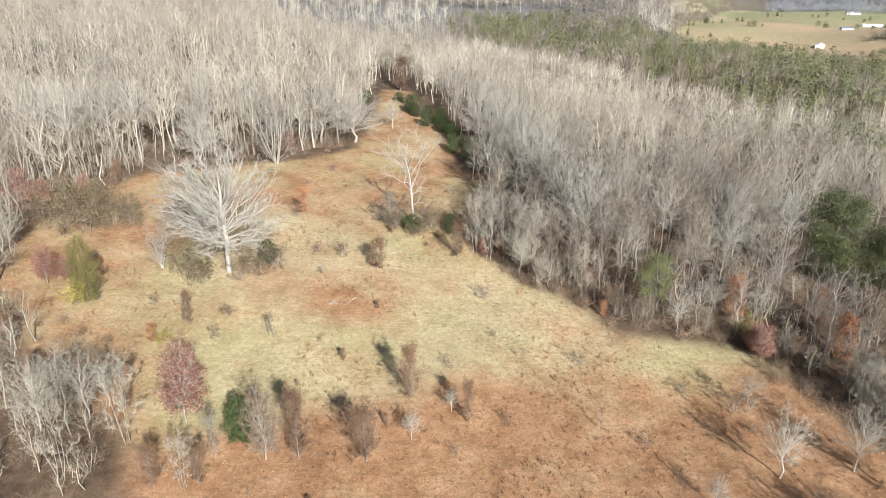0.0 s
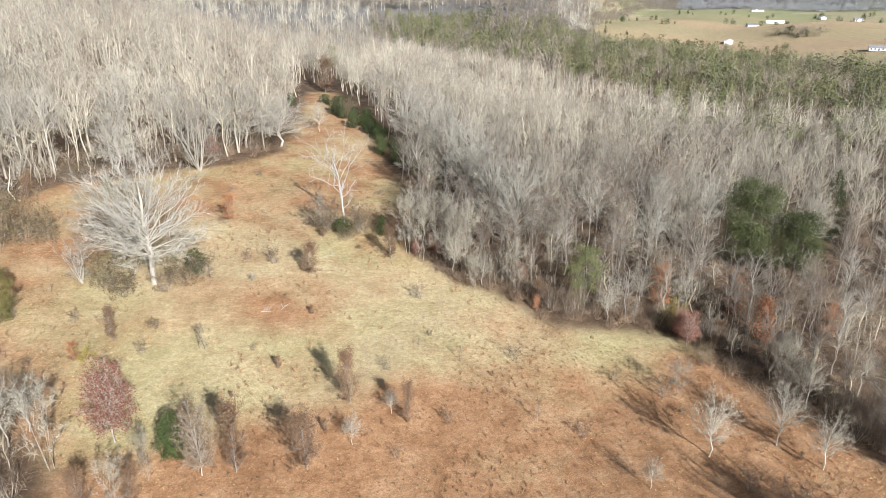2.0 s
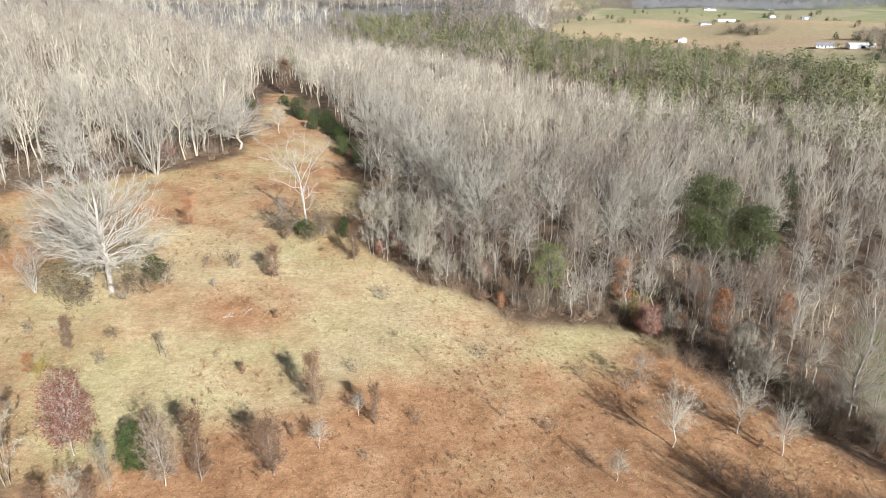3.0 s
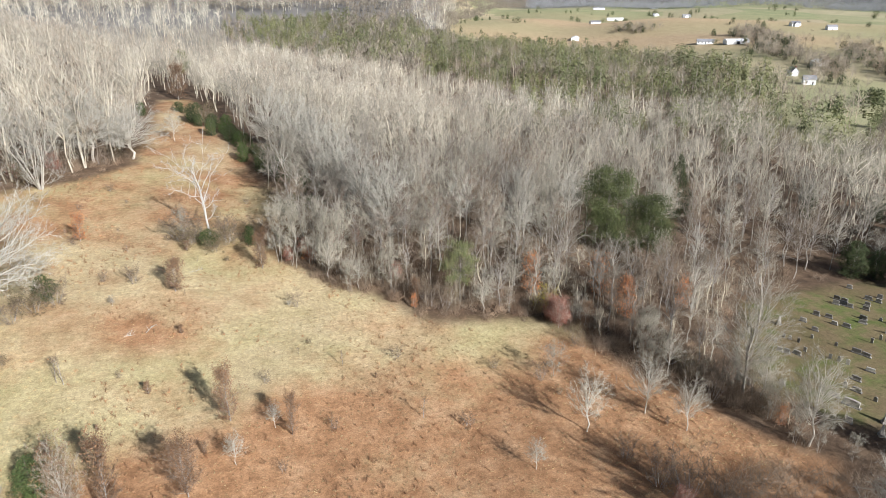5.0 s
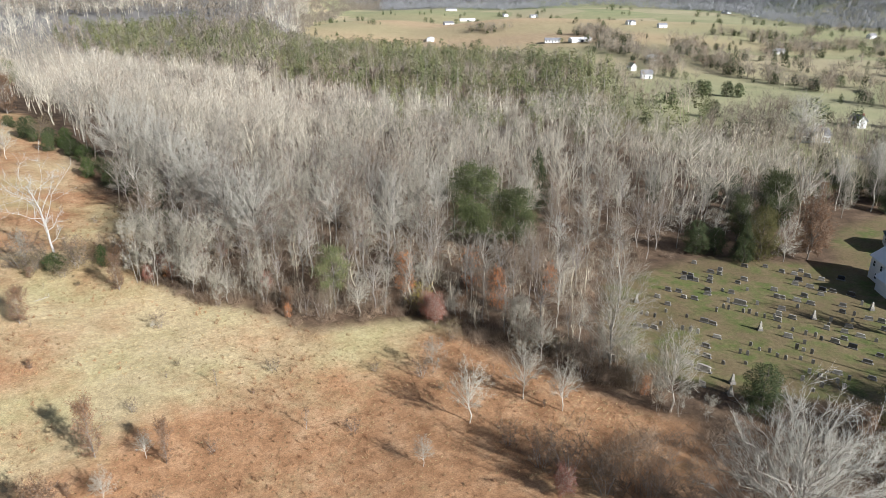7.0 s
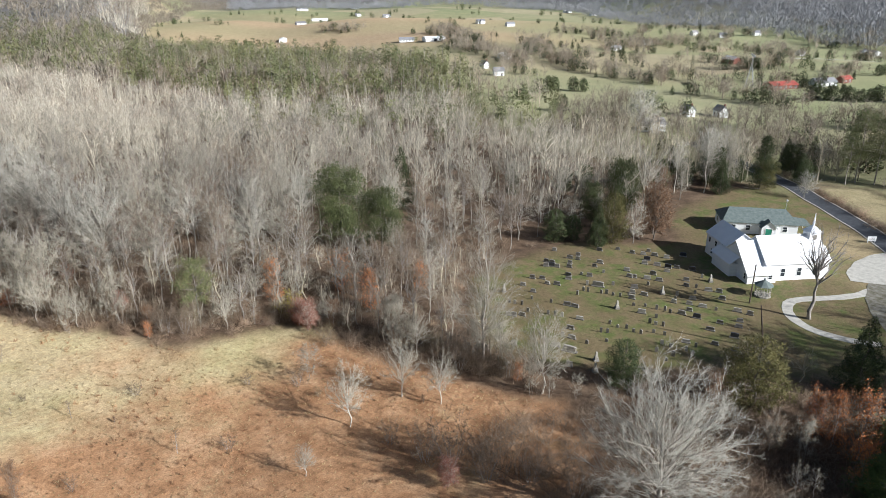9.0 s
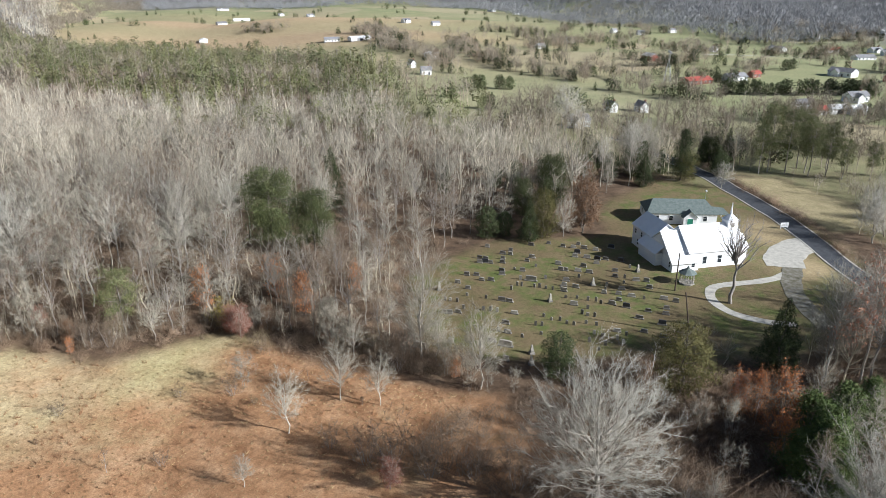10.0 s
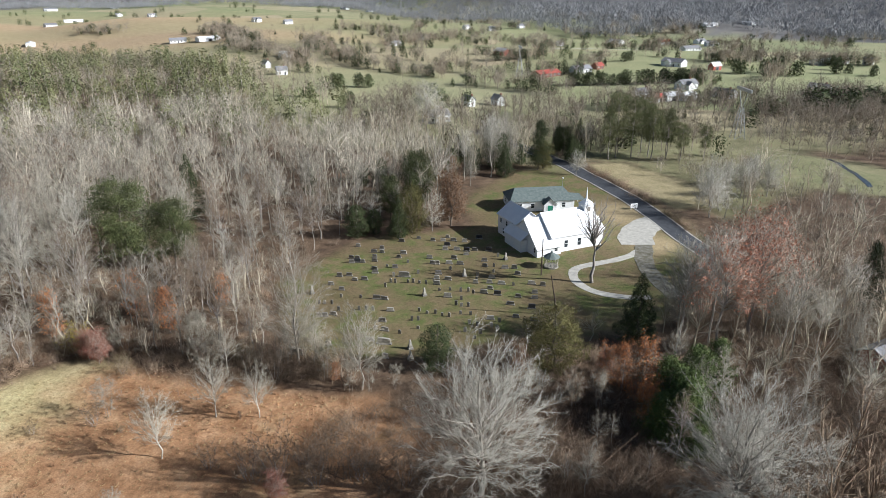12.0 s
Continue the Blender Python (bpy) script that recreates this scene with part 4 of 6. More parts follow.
# ---- woods ----
FOREST = ("woods_a", "woods_b", "woods_c", "woods_d")
for i, k in enumerate(FOREST):
    bare_template(k, "slender grey leafless hardwood in a dense wood", (BARK_GREY, BARK_PALE, BARK_GREY, BARK_GREY)[i], (TWIG_GREY, TWIG_GREY, TWIG_MAUVE, TWIG_BROWN)[i], 20, 31 + i, (8.5, 8, 10, 7.5)[i], (0.28, 0.35, 0.22, 0.3)[i], 19, 7, 13,
                  form=dome, base=(0.2, 0.28, 0.12, 0.22)[i], trunk=0.17, limb=0.36, sides=4, twig_len=1.35, twig_r=0.0125, crooked=0.07, lead=0.72, low=-0.5)


# ---- single trees along the edges ----
plant("flame", 91.9, 21.9, 11.5, 29, 0.8)
plant("flame", 88, 19.5, 8, 120, 0.9)
plant("crimson", 98.4, 30.0, 4.7, 9)
plant("flame", 94.2, 28.7, 8, 232, 0.8)
plant("flame", 94.5, 26, 8.5, 20, 0.7)
plant("russet", 88.8, 41.0, 6.7, 135)
plant("tan", 86.6, 31.2, 6.9, 307)
plant("clump", 87.8, 27.1, 7.8, 306)
plant("young_pine", 96.7, 15.3, 10.5, 147, 1.2)
plant("young_pine", 90.1, 15.7, 10.5, 267, 1.4)
plant("young_pine", 93, 18.5, 9.5, 20, 1.4)
plant("cone", 99, 17.5, 8, 70)
plant("young_pine", 102.6, 13.5, 9.5, 354, 1.1)
plant("young_pine", 86.5, 17.5, 8, 316, 1.2)
plant("young_pine", 84.5, 12, 7.5, 30, 1.2)
plant("young_pine", 87.5, 14.5, 10.5, 200, 1.3)
plant("tall", 114.5, 22.1, 20.8, 161)
plant("rose", 116.0, 15.9, 20.6, 108)
plant("rose", 124, 12, 22.5, 20)
plant("woods_b", 118.4, 4.4, 19.5, 120)
plant("rose", 133.8, 14.0, 22.0, 64)
for x, y, tall, kind in ((117, 17.5, 23, "tall"), (117, 23, 20, "silver"), (118.7, 6, 17, "tall"), (125, 9.5, 21, "silver"), (121.7, 0.9, 14.5, "tall"), (121, -4.4, 14, "silver"), (132.2, -1.8, 17, "tall"), (127, 20.8, 16, "silver")):
    plant(kind, x, y, tall, 37 * x, 0.85, label="pale bare tree standing in a brown roadside wood", group="pale trees of the roadside wood")
plant("darkpine", 146.0, -5.3, 15, 266, 0.7)
plant("young", 74.4, 72.5, 9.7, 311)
plant("young", 73.3, 61.8, 15.2, 151)
plant("clump", 71.8, 62.9, 7.6, 109)
plant("clump", 73.4, 60.2, 6.6, 138)
plant("clump", 76.0, 57.0, 5.1, 200)
plant("young", 58.8, 69.8, 9.0, 63)
plant("thicket", 47.1, 67.3, 3.5, 323)
plant("thicket", 48.4, 61.1, 5.2, 304)
plant("thicket", 50.4, 57.9, 6.9, 340)
plant("thicket", 52.4, 52.8, 5.4, 0)
plant("crimson", 47.2, 54.7, 5.1, 189)
plant("thicket", 56.7, 48.7, 4.5, 115)
plant("thicket", 58.8, 42.8, 5.4, 125)
plant("woods_a", 47.0, 109.2, 5.8, 59)
plant("pine", 38.8, 114.2, 13.1, 172)
plant("flame", 54.3, 115.7, 8.6, 40)
plant("golden", 54.1, 108.4, 4.5, 312)
plant("flame", 68.3, 102.8, 8.3, 57)
plant("crimson", 54.1, 102.3, 6.6, 245)
plant("flame", 68.3, 111.7, 8.8, 154)
plant("flame", 81.7, 103.2, 6.8, 198)
plant("crimson", 18.8, 139.2, 7.1, 66)
plant("crimson", 28.3, 124, 4.7, 198)
plant("crimson", 23.9, 141, 4.2, 167)
plant("crimson", 8.6, 135.5, 3.7, 60)
plant("crimson", 13.1, 134.7, 3.9, 91)
plant("russet", 3.2, 133.9, 7.5, 149)
plant("holly", 2.8, 200.1, 5.8, 143)
plant("cedar", 7.3, 191.1, 7.2, 211)
plant("cedar", 11.6, 184.0, 7.6, 292)
plant("cedar", -5.6, 226.8, 6.0, 126)
plant("cedar", -11.6, 243.8, 6.8, 92)
plant("holly", -27.9, 254.3, 5.0, 326)
plant("pine", -19.4, 374.2, 17.1, 159)
plant("russet", -17.7, 290.1, 13.4, 15, 1.3)
plant("clump", 6.9, 136.2, 14.9, 311)
plant("clump", 9.6, 133.7, 15.4, 27)
plant("clump", 12.9, 133.5, 16.2, 144)
plant("clump", 15.2, 130.3, 17.0, 196)
plant("clump", 18.0, 129.1, 16.4, 285)
plant("crimson", -92.7, 144, 11, 192, 1.2)
plant("tall", -88.3, 160.8, 28.0, 300)
plant("tall", -84.6, 172.3, 25.6, 205)
plant("tall", -96.4, 162.7, 25.6, 23)
plant("tall", -79.8, 178.2, 24.3, 87)
plant("round", -64.5, 180.2, 17.7, 315)
plant("olive", -62.8, 165.9, 4.9, 219)
plant("young", -16.3, 222.9, 10, 47)
plant("clump", -47.9, 69.9, 14.7, 75)
plant("clump", -42.5, 76.8, 14.4, 351)
plant("young", -49.3, 80.7, 11.8, 142)
plant("young", -54.8, 78.2, 11.2, 272)
plant("thicket", -45.3, 71.7, 5.5, 191)
plant("thicket", -58.4, 87.1, 5.2, 235)
plant("russet", -31.1, 70.6, 5.7, 344)
plant("clump", -32.5, 69.6, 8.9, 281)
plant("russet", -36.3, 69.6, 6.2, 141)
plant("russet", 185.6, 113.4, 8.4, 195)
plant("darkpine", 172.4, 115.7, 13.1, 92)
plant("cedar", 164.0, 133.8, 8.2, 338)
plant("cedar", 170.7, 131.8, 9.3, 206)
plant("cone", 148.8, 141.5, 11.7, 222)
plant("tall", 211.2, 113.6, 18.1, 62)
plant("tall", 213.7, 109.3, 19.1, 110)
plant("olive", 213.9, 94.0, 10.8, 307)
plant("cedar", 225.9, 87.5, 9.0, 318)
plant("round", 256.7, 170.3, 21.2, 212)
plant("round", 213.9, 81.6, 8.7, 170)
plant("round", 190.7, 33.4, 13.3, 222)
plant("tall", 226.2, 28.4, 11.5, 40)


def far_bare(seed, tall, wide, clear=0.3, limbs=9, twigs=26, w_twig=0.07, twig_len=1.7, r_limb=0.05, fork=True):
    """A cheap leafless tree for woods: thin pale limbs fanning into a crown that is a haze of fine darker twigs."""
    r = np.random.default_rng(seed)
    z = np.linspace(-0.3, tall * 0.7, 4)
    pts = np.stack([r.normal(size=4) * 0.3, r.normal(size=4) * 0.3, z], 1)
    trunk = bars(pts[:-1], pts[1:], [0.18, 0.15, 0.12], [0.15, 0.12, 0.07], 3)
    lp, lq, tp, tq, sp, sq = [], [], [], [], [], []
    mid = tall * (clear + (1 - clear) * 0.45)
    lobe = r.uniform(0, 6.28)
    for i in range(limbs):
        s = -0.45 + 1.4 * (i + r.uniform(0.1, 0.9)) / limbs
        c, w = math.sqrt(max(0.0, 1 - s * s)), i * 2.4 + r.uniform(-0.6, 0.6)
        girth = wide / 2 * (0.85 + 0.3 * math.sin(2 * w + lobe))
        q = np.array([math.cos(w) * c * girth, math.sin(w) * c * girth, mid + (tall - mid) * s]) * r.uniform(0.8, 1.08)
        p = np.array([0, 0, min(tall * 0.65, tall * clear * r.uniform(0.7, 1.1) + max(0, q[2] - tall * clear) * r.uniform(0.2, 0.5))])
        span = np.linalg.norm(q - p)
        bend = (p + q) / 2 + np.array([0, 0, 0.08 * span]) + r.normal(size=3) * 0.06 * span
        lp.append(p)
        lq.append(bend)
        sp.append(bend)
        sq.append(q)
        for _ in range(3 if fork else 0):
            a = bend + (q - bend) * r.uniform(-0.4, 0.6)
            sp.append(a)
            sq.append(a + unit(unit(q - p) * 0.8 + unit(r.normal(size=3)) * 0.7 + np.array([0, 0, 0.2])) * span * r.uniform(0.25, 0.45))
        for _ in range(twigs):
            a = p + (q - p) * r.uniform(0.3, 1.03) + r.normal(size=3) * 0.1 * span
            tp.append(a)
            tq.append(a + unit(unit(q - p) * 0.55 + unit(r.normal(size=3)) * 0.8 + np.array([0, 0, 0.3])) * r.uniform(0.5, 1.2) * twig_len)
    sets = (trunk, bars(lp, lq, np.full(len(lp), r_limb), np.full(len(lp), r_limb * 0.7), 3), spikes(sp, sq, np.full(len(sp), r_limb * 0.65)), slivers(r, tp, tq, np.full(len(tp), w_twig)))
    offset = np.concatenate([np.full(len(k[0]), o) for k, o in zip(sets, (0.65, 0.8, 0.5, -0.24))])
    return (*joined(sets), offset)


def far_green(seed, tall, wide, n, size, profile, skirt):
    r = np.random.default_rng(seed)
    p = foliage_points(seed, tall, wide, n, skirt, profile, 12)
    trunk = bars([[0, 0, -0.3], [0.1, 0, tall * 0.5]], [[0.1, 0, tall * 0.5], [0, 0, tall * 0.95]], [0.17, 0.12], [0.12, 0.03], 3)
    return trunk, leaves(r, p, size, 0.0, 0.33, face=p - np.array([0, 0, tall * 0.45]), loose=0.35)


def tree_rows(r, p, lo, hi):
    s = r.uniform(lo, hi, len(p)) + (hi - lo) * 0.3 * np.sin(p[:, 0] / 11 + 2 * np.sin(p[:, 1] / 17)) * np.sin(p[:, 1] / 13)
    girth = s * np.where(r.uniform(size=len(p)) < 0.2, r.uniform(1.25, 1.6, len(p)), r.uniform(0.75, 1.15, len(p)))
    return np.stack([p[:, 0], p[:, 1], height(p[:, 0], p[:, 1]), r.uniform(0, 6.28, len(p)), girth, s], 1)


def wood(name, label, variants, rows, mat, category="woodland", vary=1.0):
    """Far woods: one mesh of many real trees."""
    k = rng.integers(0, len(variants), len(rows))
    sets, shades = [], []
    for i in range(len(variants)):
        if (k == i).any():
            sets.append(stamped(variants[i], rows[k == i]))
            px, py = rows[k == i][:, 0], rows[k == i][:, 1]
            tone = np.sin(px * 12.9 + py * 78.2) * 43758.5
            patch = np.sin(px / 19 + 2 * np.sin(py / 31)) * np.sin(py / 23 + 1.0)
            shade = np.repeat(vary * np.clip(1.3 * (tone - np.floor(tone)) - 0.65 + 0.4 * patch, -0.9, 0.9), len(variants[i][0]))
            if len(variants[i]) > 2:
                shade = np.clip(shade + np.tile(variants[i][2], int((k == i).sum())), -1, 1)
            shades.append(shade)
    me = tinted(mesh_tris(name, *joined(sets), mat), np.concatenate(shades))
    return tagged(new(name, me), label, category, kind="stuff")


def clear_of(p, *spots):
    ok = np.ones(len(p), bool)
    for x, y, r in spots:
        ok &= np.hypot(p[:, 0] - x, p[:, 1] - y) > r
    return p[ok]


east = clear_of(scatter(rng, [WOODS_EAST], 6.4), (79, 127, 10), (86, 120, 9), (77, 116, 7), (71, 121, 6), (112.8, 150.8, 6), (110, 146, 5))
reach = np.hypot(east[:, 0], east[:, 1])
order = np.argsort(reach + rng.uniform(0, 25, len(east)))
near_east, far_east = east[order[:165]], east[order[165:]]
for x, y in near_east:
    deepness = min(1.0, float(inside(WOODS_EAST, x, y)) / 22)
    tall = rng.uniform(10, 17) + 7 * deepness if x < 62 else rng.uniform(8, 14) + 7 * deepness
    plant(FOREST[rng.integers(0, 4)], x, y, tall, rng.uniform(0, 360), rng.uniform(0.85, 1.3) * (1.15 - 0.2 * deepness), group="bare trees of the wood beside the meadow")
near = clear_of(scatter(rng, [WOODS_NEAR], 7.5), (60.9, 32.9, 9), (74, 4.8, 9), (95, 38, 6), (111.5, 29, 5))
nr = np.hypot(near[:, 0], near[:, 1])
pick = np.argsort(nr)[:45]
for x, y in near[pick]:
    plant(FOREST[rng.integers(0, 4)], x, y, rng.uniform(4, 7) if y > 0.2 * x else rng.uniform(7, 12), rng.uniform(0, 360), rng.uniform(0.9, 1.3), group="bare trees below the churchyard")
FAR_BARE = [far_bare(60 + i, (20, 18, 21, 17)[i], (10, 11, 10, 9)[i], (0.3, 0.34, 0.26, 0.38)[i], 11, 22, 0.07, 1.7, 0.085) for i in range(4)]
BUSH_BARE = [far_bare(55 + i, (14, 12, 13)[i], (8, 9, 7)[i], 0.12, 11, 24, 0.06, 1.4, 0.03) for i in range(3)]
MID_BARE = [far_bare(70 + i, (14, 16, 12)[i], (9, 10, 11)[i], 0.22, 11, 24, 0.06, 1.5, 0.07) for i in range(3)]
rest = np.delete(near, pick, 0)
rest = rest[(rest[:, 0] < 150) | (rng.uniform(size=len(rest)) < 0.3)]
wood("churchyard_woodland", "grey leafless trees on the slope below the churchyard", MID_BARE, np.concatenate([tree_rows(rng, rest[rest[:, 1] > 0.2 * rest[:, 0]], 0.35, 0.7), tree_rows(rng, rest[rest[:, 1] <= 0.2 * rest[:, 0]], 0.7, 1.2)]), TWIG_GREY)
RIGHTWOOD = [(126, 8), (148, 28), (163, 24), (168, 4), (158, -18), (133, -14)]
wood("roadside_woodland", "brown-grey leafless wood beside the gravel drive", MID_BARE, tree_rows(rng, scatter(rng, [RIGHTWOOD], 7.0), 0.9, 1.35), TWIG_MAUVE)
SHADE = [(58, -6), (64, 0), (84, 0), (104, -10), (140, -30), (110, -60), (60, -45)]
wood("slope_woodland", "dense leafless wood on the slope under the drone", MID_BARE, tree_rows(rng, scatter(rng, [SHADE], 4.6), 0.7, 1.25), TWIG_BROWN)
wood("bare_woodland", "dense grey leafless hardwood wood behind the meadow's edge", FAR_BARE, tree_rows(rng, far_east[:620], 0.6, 1.15), TWIG_RIDGE)
far_east_rest = far_east[620:]
west = scatter(rng, [WOODS_WEST], 8.6, keep=lambda x, y: (x > -0.8 * y - 20))
deep = np.hypot(west[:, 0], west[:, 1]) > 270
THIN_BARE = [far_bare(65 + i, (18, 20, 16)[i], (11, 12, 13)[i], 0.25, 7, 13, 0.15, 2.6, 0.08, False) for i in range(3)]
HAZE_BARE = [far_bare(75 + i, (19, 21, 17)[i], (10, 11, 12)[i], 0.28, 9, 22, 0.105, 2.0, 0.1, False) for i in range(3)]
PUFF = [far_bare(67 + i, (13, 15, 11)[i], (10, 11, 12)[i], 0.1, 7, 17, 0.19, 2.0, 0.09, False) for i in range(3)]
extra = scatter(rng, [WOODS_WEST], 7.6, keep=lambda x, y: (x > -0.8 * y - 20) & (np.hypot(x, y) < 260))
west, deep = np.concatenate([west, extra]), np.concatenate([deep, np.zeros(len(extra), bool)])
far_off = np.hypot(west[:, 0], west[:, 1]) > 400
wood("ridge_edge_woodland", "pale leafless hardwoods along the meadow's upper edge", FAR_BARE, tree_rows(rng, west[~deep], 0.8, 1.35), TWIG_RIDGE)
wood("ridge_woodland", "pale leafless hardwood wood climbing a ridge", HAZE_BARE, tree_rows(rng, west[deep & ~far_off], 0.85, 1.3), TWIG_RIDGE)
wood("ridge_top_woodland", "pale leafless hardwood wood along the ridge top", THIN_BARE, tree_rows(rng, west[far_off & (rng.uniform(size=len(west)) < 0.75)], 0.85, 1.4), TWIG_RIDGE)
fringe = []
for (ax, ay), (bx, by) in zip(((-62, 94), (-78, 103), (-92, 138), (-80, 172), (-62, 185), (-46, 192), (-30, 207)), ((-78, 103), (-92, 138), (-80, 172), (-62, 185), (-46, 192), (-30, 207), (-28, 280))):
    n = int(math.hypot(bx - ax, by - ay) / 2.2)
    k = rng.uniform(0, 1, n)
    fringe.append(np.stack([ax + (bx - ax) * k - abs(rng.normal(size=n)) * 5, ay + (by - ay) * k + abs(rng.normal(size=n)) * 4], 1))
wood("fringe_woodland", "low twiggy pale trees filling the ridge wood's edge", BUSH_BARE, tree_rows(rng, np.concatenate(fringe), 0.5, 1.2), TWIG_RIDGE)
top = scatter(rng, [RIDGE_TOP, [(190, 840), (262, 830), (310, 980), (490, 1440), (420, 1600), (250, 1300), (190, 1050)]], 14.5)
wood("hilltop_woodland", "pale leafless woods on the hill behind the ridge", THIN_BARE, tree_rows(rng, top, 1.0, 1.5), TWIG_PALE)
sw = scatter(rng, [WOODS_SW], 4.5)
wood("corner_woodland", "tangled pale saplings at the meadow's corner", BUSH_BARE, tree_rows(rng, sw, 0.35, 0.85), TWIG_GREY)

pines = scatter(rng, [PINES], 7.8)
px, py = pines.T
pines = pines[inside(PINES, px, py) + 16 * np.sin(px / 19 + 1.5 * np.sin(py / 27)) * np.sin(py / 23) + rng.normal(size=len(pines)) * 7 > 12]
gaps = np.sin(pines[:, 0] / 21 + np.sin(pines[:, 1] / 37)) * np.sin(pines[:, 1] / 26)
pines = pines[gaps + rng.normal(size=len(pines)) * 0.45 > -0.35]
pr = tree_rows(rng, pines, 0.6, 1.45)
FAR_PINE = [far_green(80 + i, 14, (6.5, 5.5, 7.0, 5.0)[i], 230, 0.75, ("round", "flat", "round", "cone")[i], (0.4, 0.45, 0.3, 0.35)[i]) for i in range(4)]
keep = rng.bit_generator.state
wood("pine_trunks", "grey pine trunks in a pine wood", [t for t, _ in FAR_PINE], pr, BARK_GREY)
rng.bit_generator.state = keep
wood("pine_woodland", "olive-green pine wood with uneven tops", [c for _, c in FAR_PINE], pr, LEAF_FAR)
mixed_in = scatter(rng, [PINES], 11.5)
wood("wood_behind", "grey leafless wood rising behind the meadow", HAZE_BARE, tree_rows(rng, far_east_rest, 0.65, 1.05), TWIG_RIDGE)
wood("bare_trees_among_pines", "grey leafless trees standing among pines", THIN_BARE, tree_rows(rng, mixed_in, 0.8, 1.1), TWIG_MAUVE)
far_edge = scatter(rng, [[(104, 312), (185, 289), (229, 258), (262, 214), (222, 190), (190, 180), (150, 200), (110, 260)]], 10.5)
rows = tree_rows(rng, far_edge, 0.6, 1.25)
wood("scattered_pines", "small pines scattered through the bare wood", [c for _, c in FAR_PINE], rows, LEAF_FAR)

brush_v = [spikes(*(lambda r: (np.concatenate([r.normal(size=(42, 2)) * 0.7, np.full((42, 1), -0.1)], 1), np.concatenate([r.normal(size=(42, 2)) * 1.5, r.uniform(0.8, 3.0, (42, 1))], 1), np.full(42, 0.026)))(np.random.default_rng(90 + i))) for i in range(3)]
edge = scatter(rng, [WOODS_EAST, WOODS_NEAR, WOODS_SW], 3.9)
edge = edge[np.hypot(edge[:, 0], edge[:, 1]) < 165]
wood("undergrowth", "tangled brown leafless undergrowth", brush_v, tree_rows(rng, edge, 0.4, 1.2), TWIG_BROWN, "undergrowth")

under = clear_of(scatter(rng, [WOODS_EAST], 4.3), (79, 127, 9), (86, 121, 8))
under = under[np.hypot(under[:, 0], under[:, 1]) < 152]
wood("understory", "grey-brown leafless saplings under taller bare trees", BUSH_BARE, tree_rows(rng, under, 0.28, 0.62), TWIG_GREY)

EDGE = [(7, 141), (17, 126), (32, 112.5), (54, 106.5), (60, 92), (67, 79), (75, 64)]
for (ax, ay), (bx, by) in zip(EDGE, EDGE[1:]):
    for _ in range(int(math.hypot(bx - ax, by - ay) / 2.4)):
        k = rng.uniform()
        px, py = ax + (bx - ax) * k + rng.normal() * 2.0, ay + (by - ay) * k + abs(rng.normal()) * 3.0
        kind = ("clump", "thicket", "whip", "russet", "young", "thicket", "clump", "clump", "bramble", "young", "bramble", "clump", "thicket", "crimson", "flame")[rng.integers(0, 15)]
        tall = {"clump": 10, "thicket": 4.5, "whip": 7, "russet": 6, "young": 8, "flame": 4, "bramble": 4, "crimson": 5}[kind] * rng.uniform(0.7, 1.25)
        plant(kind, px, py, tall, rng.uniform(0, 360), group="young growth along the wood's edge")
inner = []
for (ax, ay), (bx, by) in zip(EDGE, EDGE[1:]):
    n = int(math.hypot(bx - ax, by - ay) / 1.3)
    k = rng.uniform(0, 1, n)
    inner.append(np.stack([ax + (bx - ax) * k + abs(rng.normal(size=n)) * 4, ay + (by - ay) * k + abs(rng.normal(size=n)) * 4], 1))
wood("edge_saplings", "tangled brown-grey saplings filling the wood's edge", BUSH_BARE, tree_rows(rng, np.concatenate(inner), 0.25, 0.7), TWIG_MAUVE)
VERGE = [(9, 158), (11, 172), (9, 186), (5, 198), (0, 212), (-6, 230), (-13, 248), (-20, 262)]
for (ax, ay), (bx, by) in zip(VERGE, VERGE[1:]):
    for i in range(6):
        k = (i + rng.uniform(0, 0.9)) / 6
        plant(("holly", "cedar", "bramble")[rng.integers(0, 3)], ax + (bx - ax) * k + rng.normal() * 1.8 + 5, ay + (by - ay) * k, rng.uniform(2.2, 5.5), rng.uniform(0, 360), rng.uniform(1.0, 1.7), group="evergreens along the meadow's shaded edge")
rim = []
for (ax, ay), (bx, by) in zip(EDGE, EDGE[1:]):
    n = int(math.hypot(bx - ax, by - ay) * 4)
    k = rng.uniform(0, 1, n)
    rim.append(np.stack([ax + (bx - ax) * k + rng.normal(size=n) * 2.5 + 2, ay + (by - ay) * k + rng.normal(size=n) * 2.5 + 3], 1))
WEST = [(-46, 79), (-58, 90), (-77, 102), (-92, 136), (-80, 168), (-60, 186), (-46, 192), (-28, 204)]
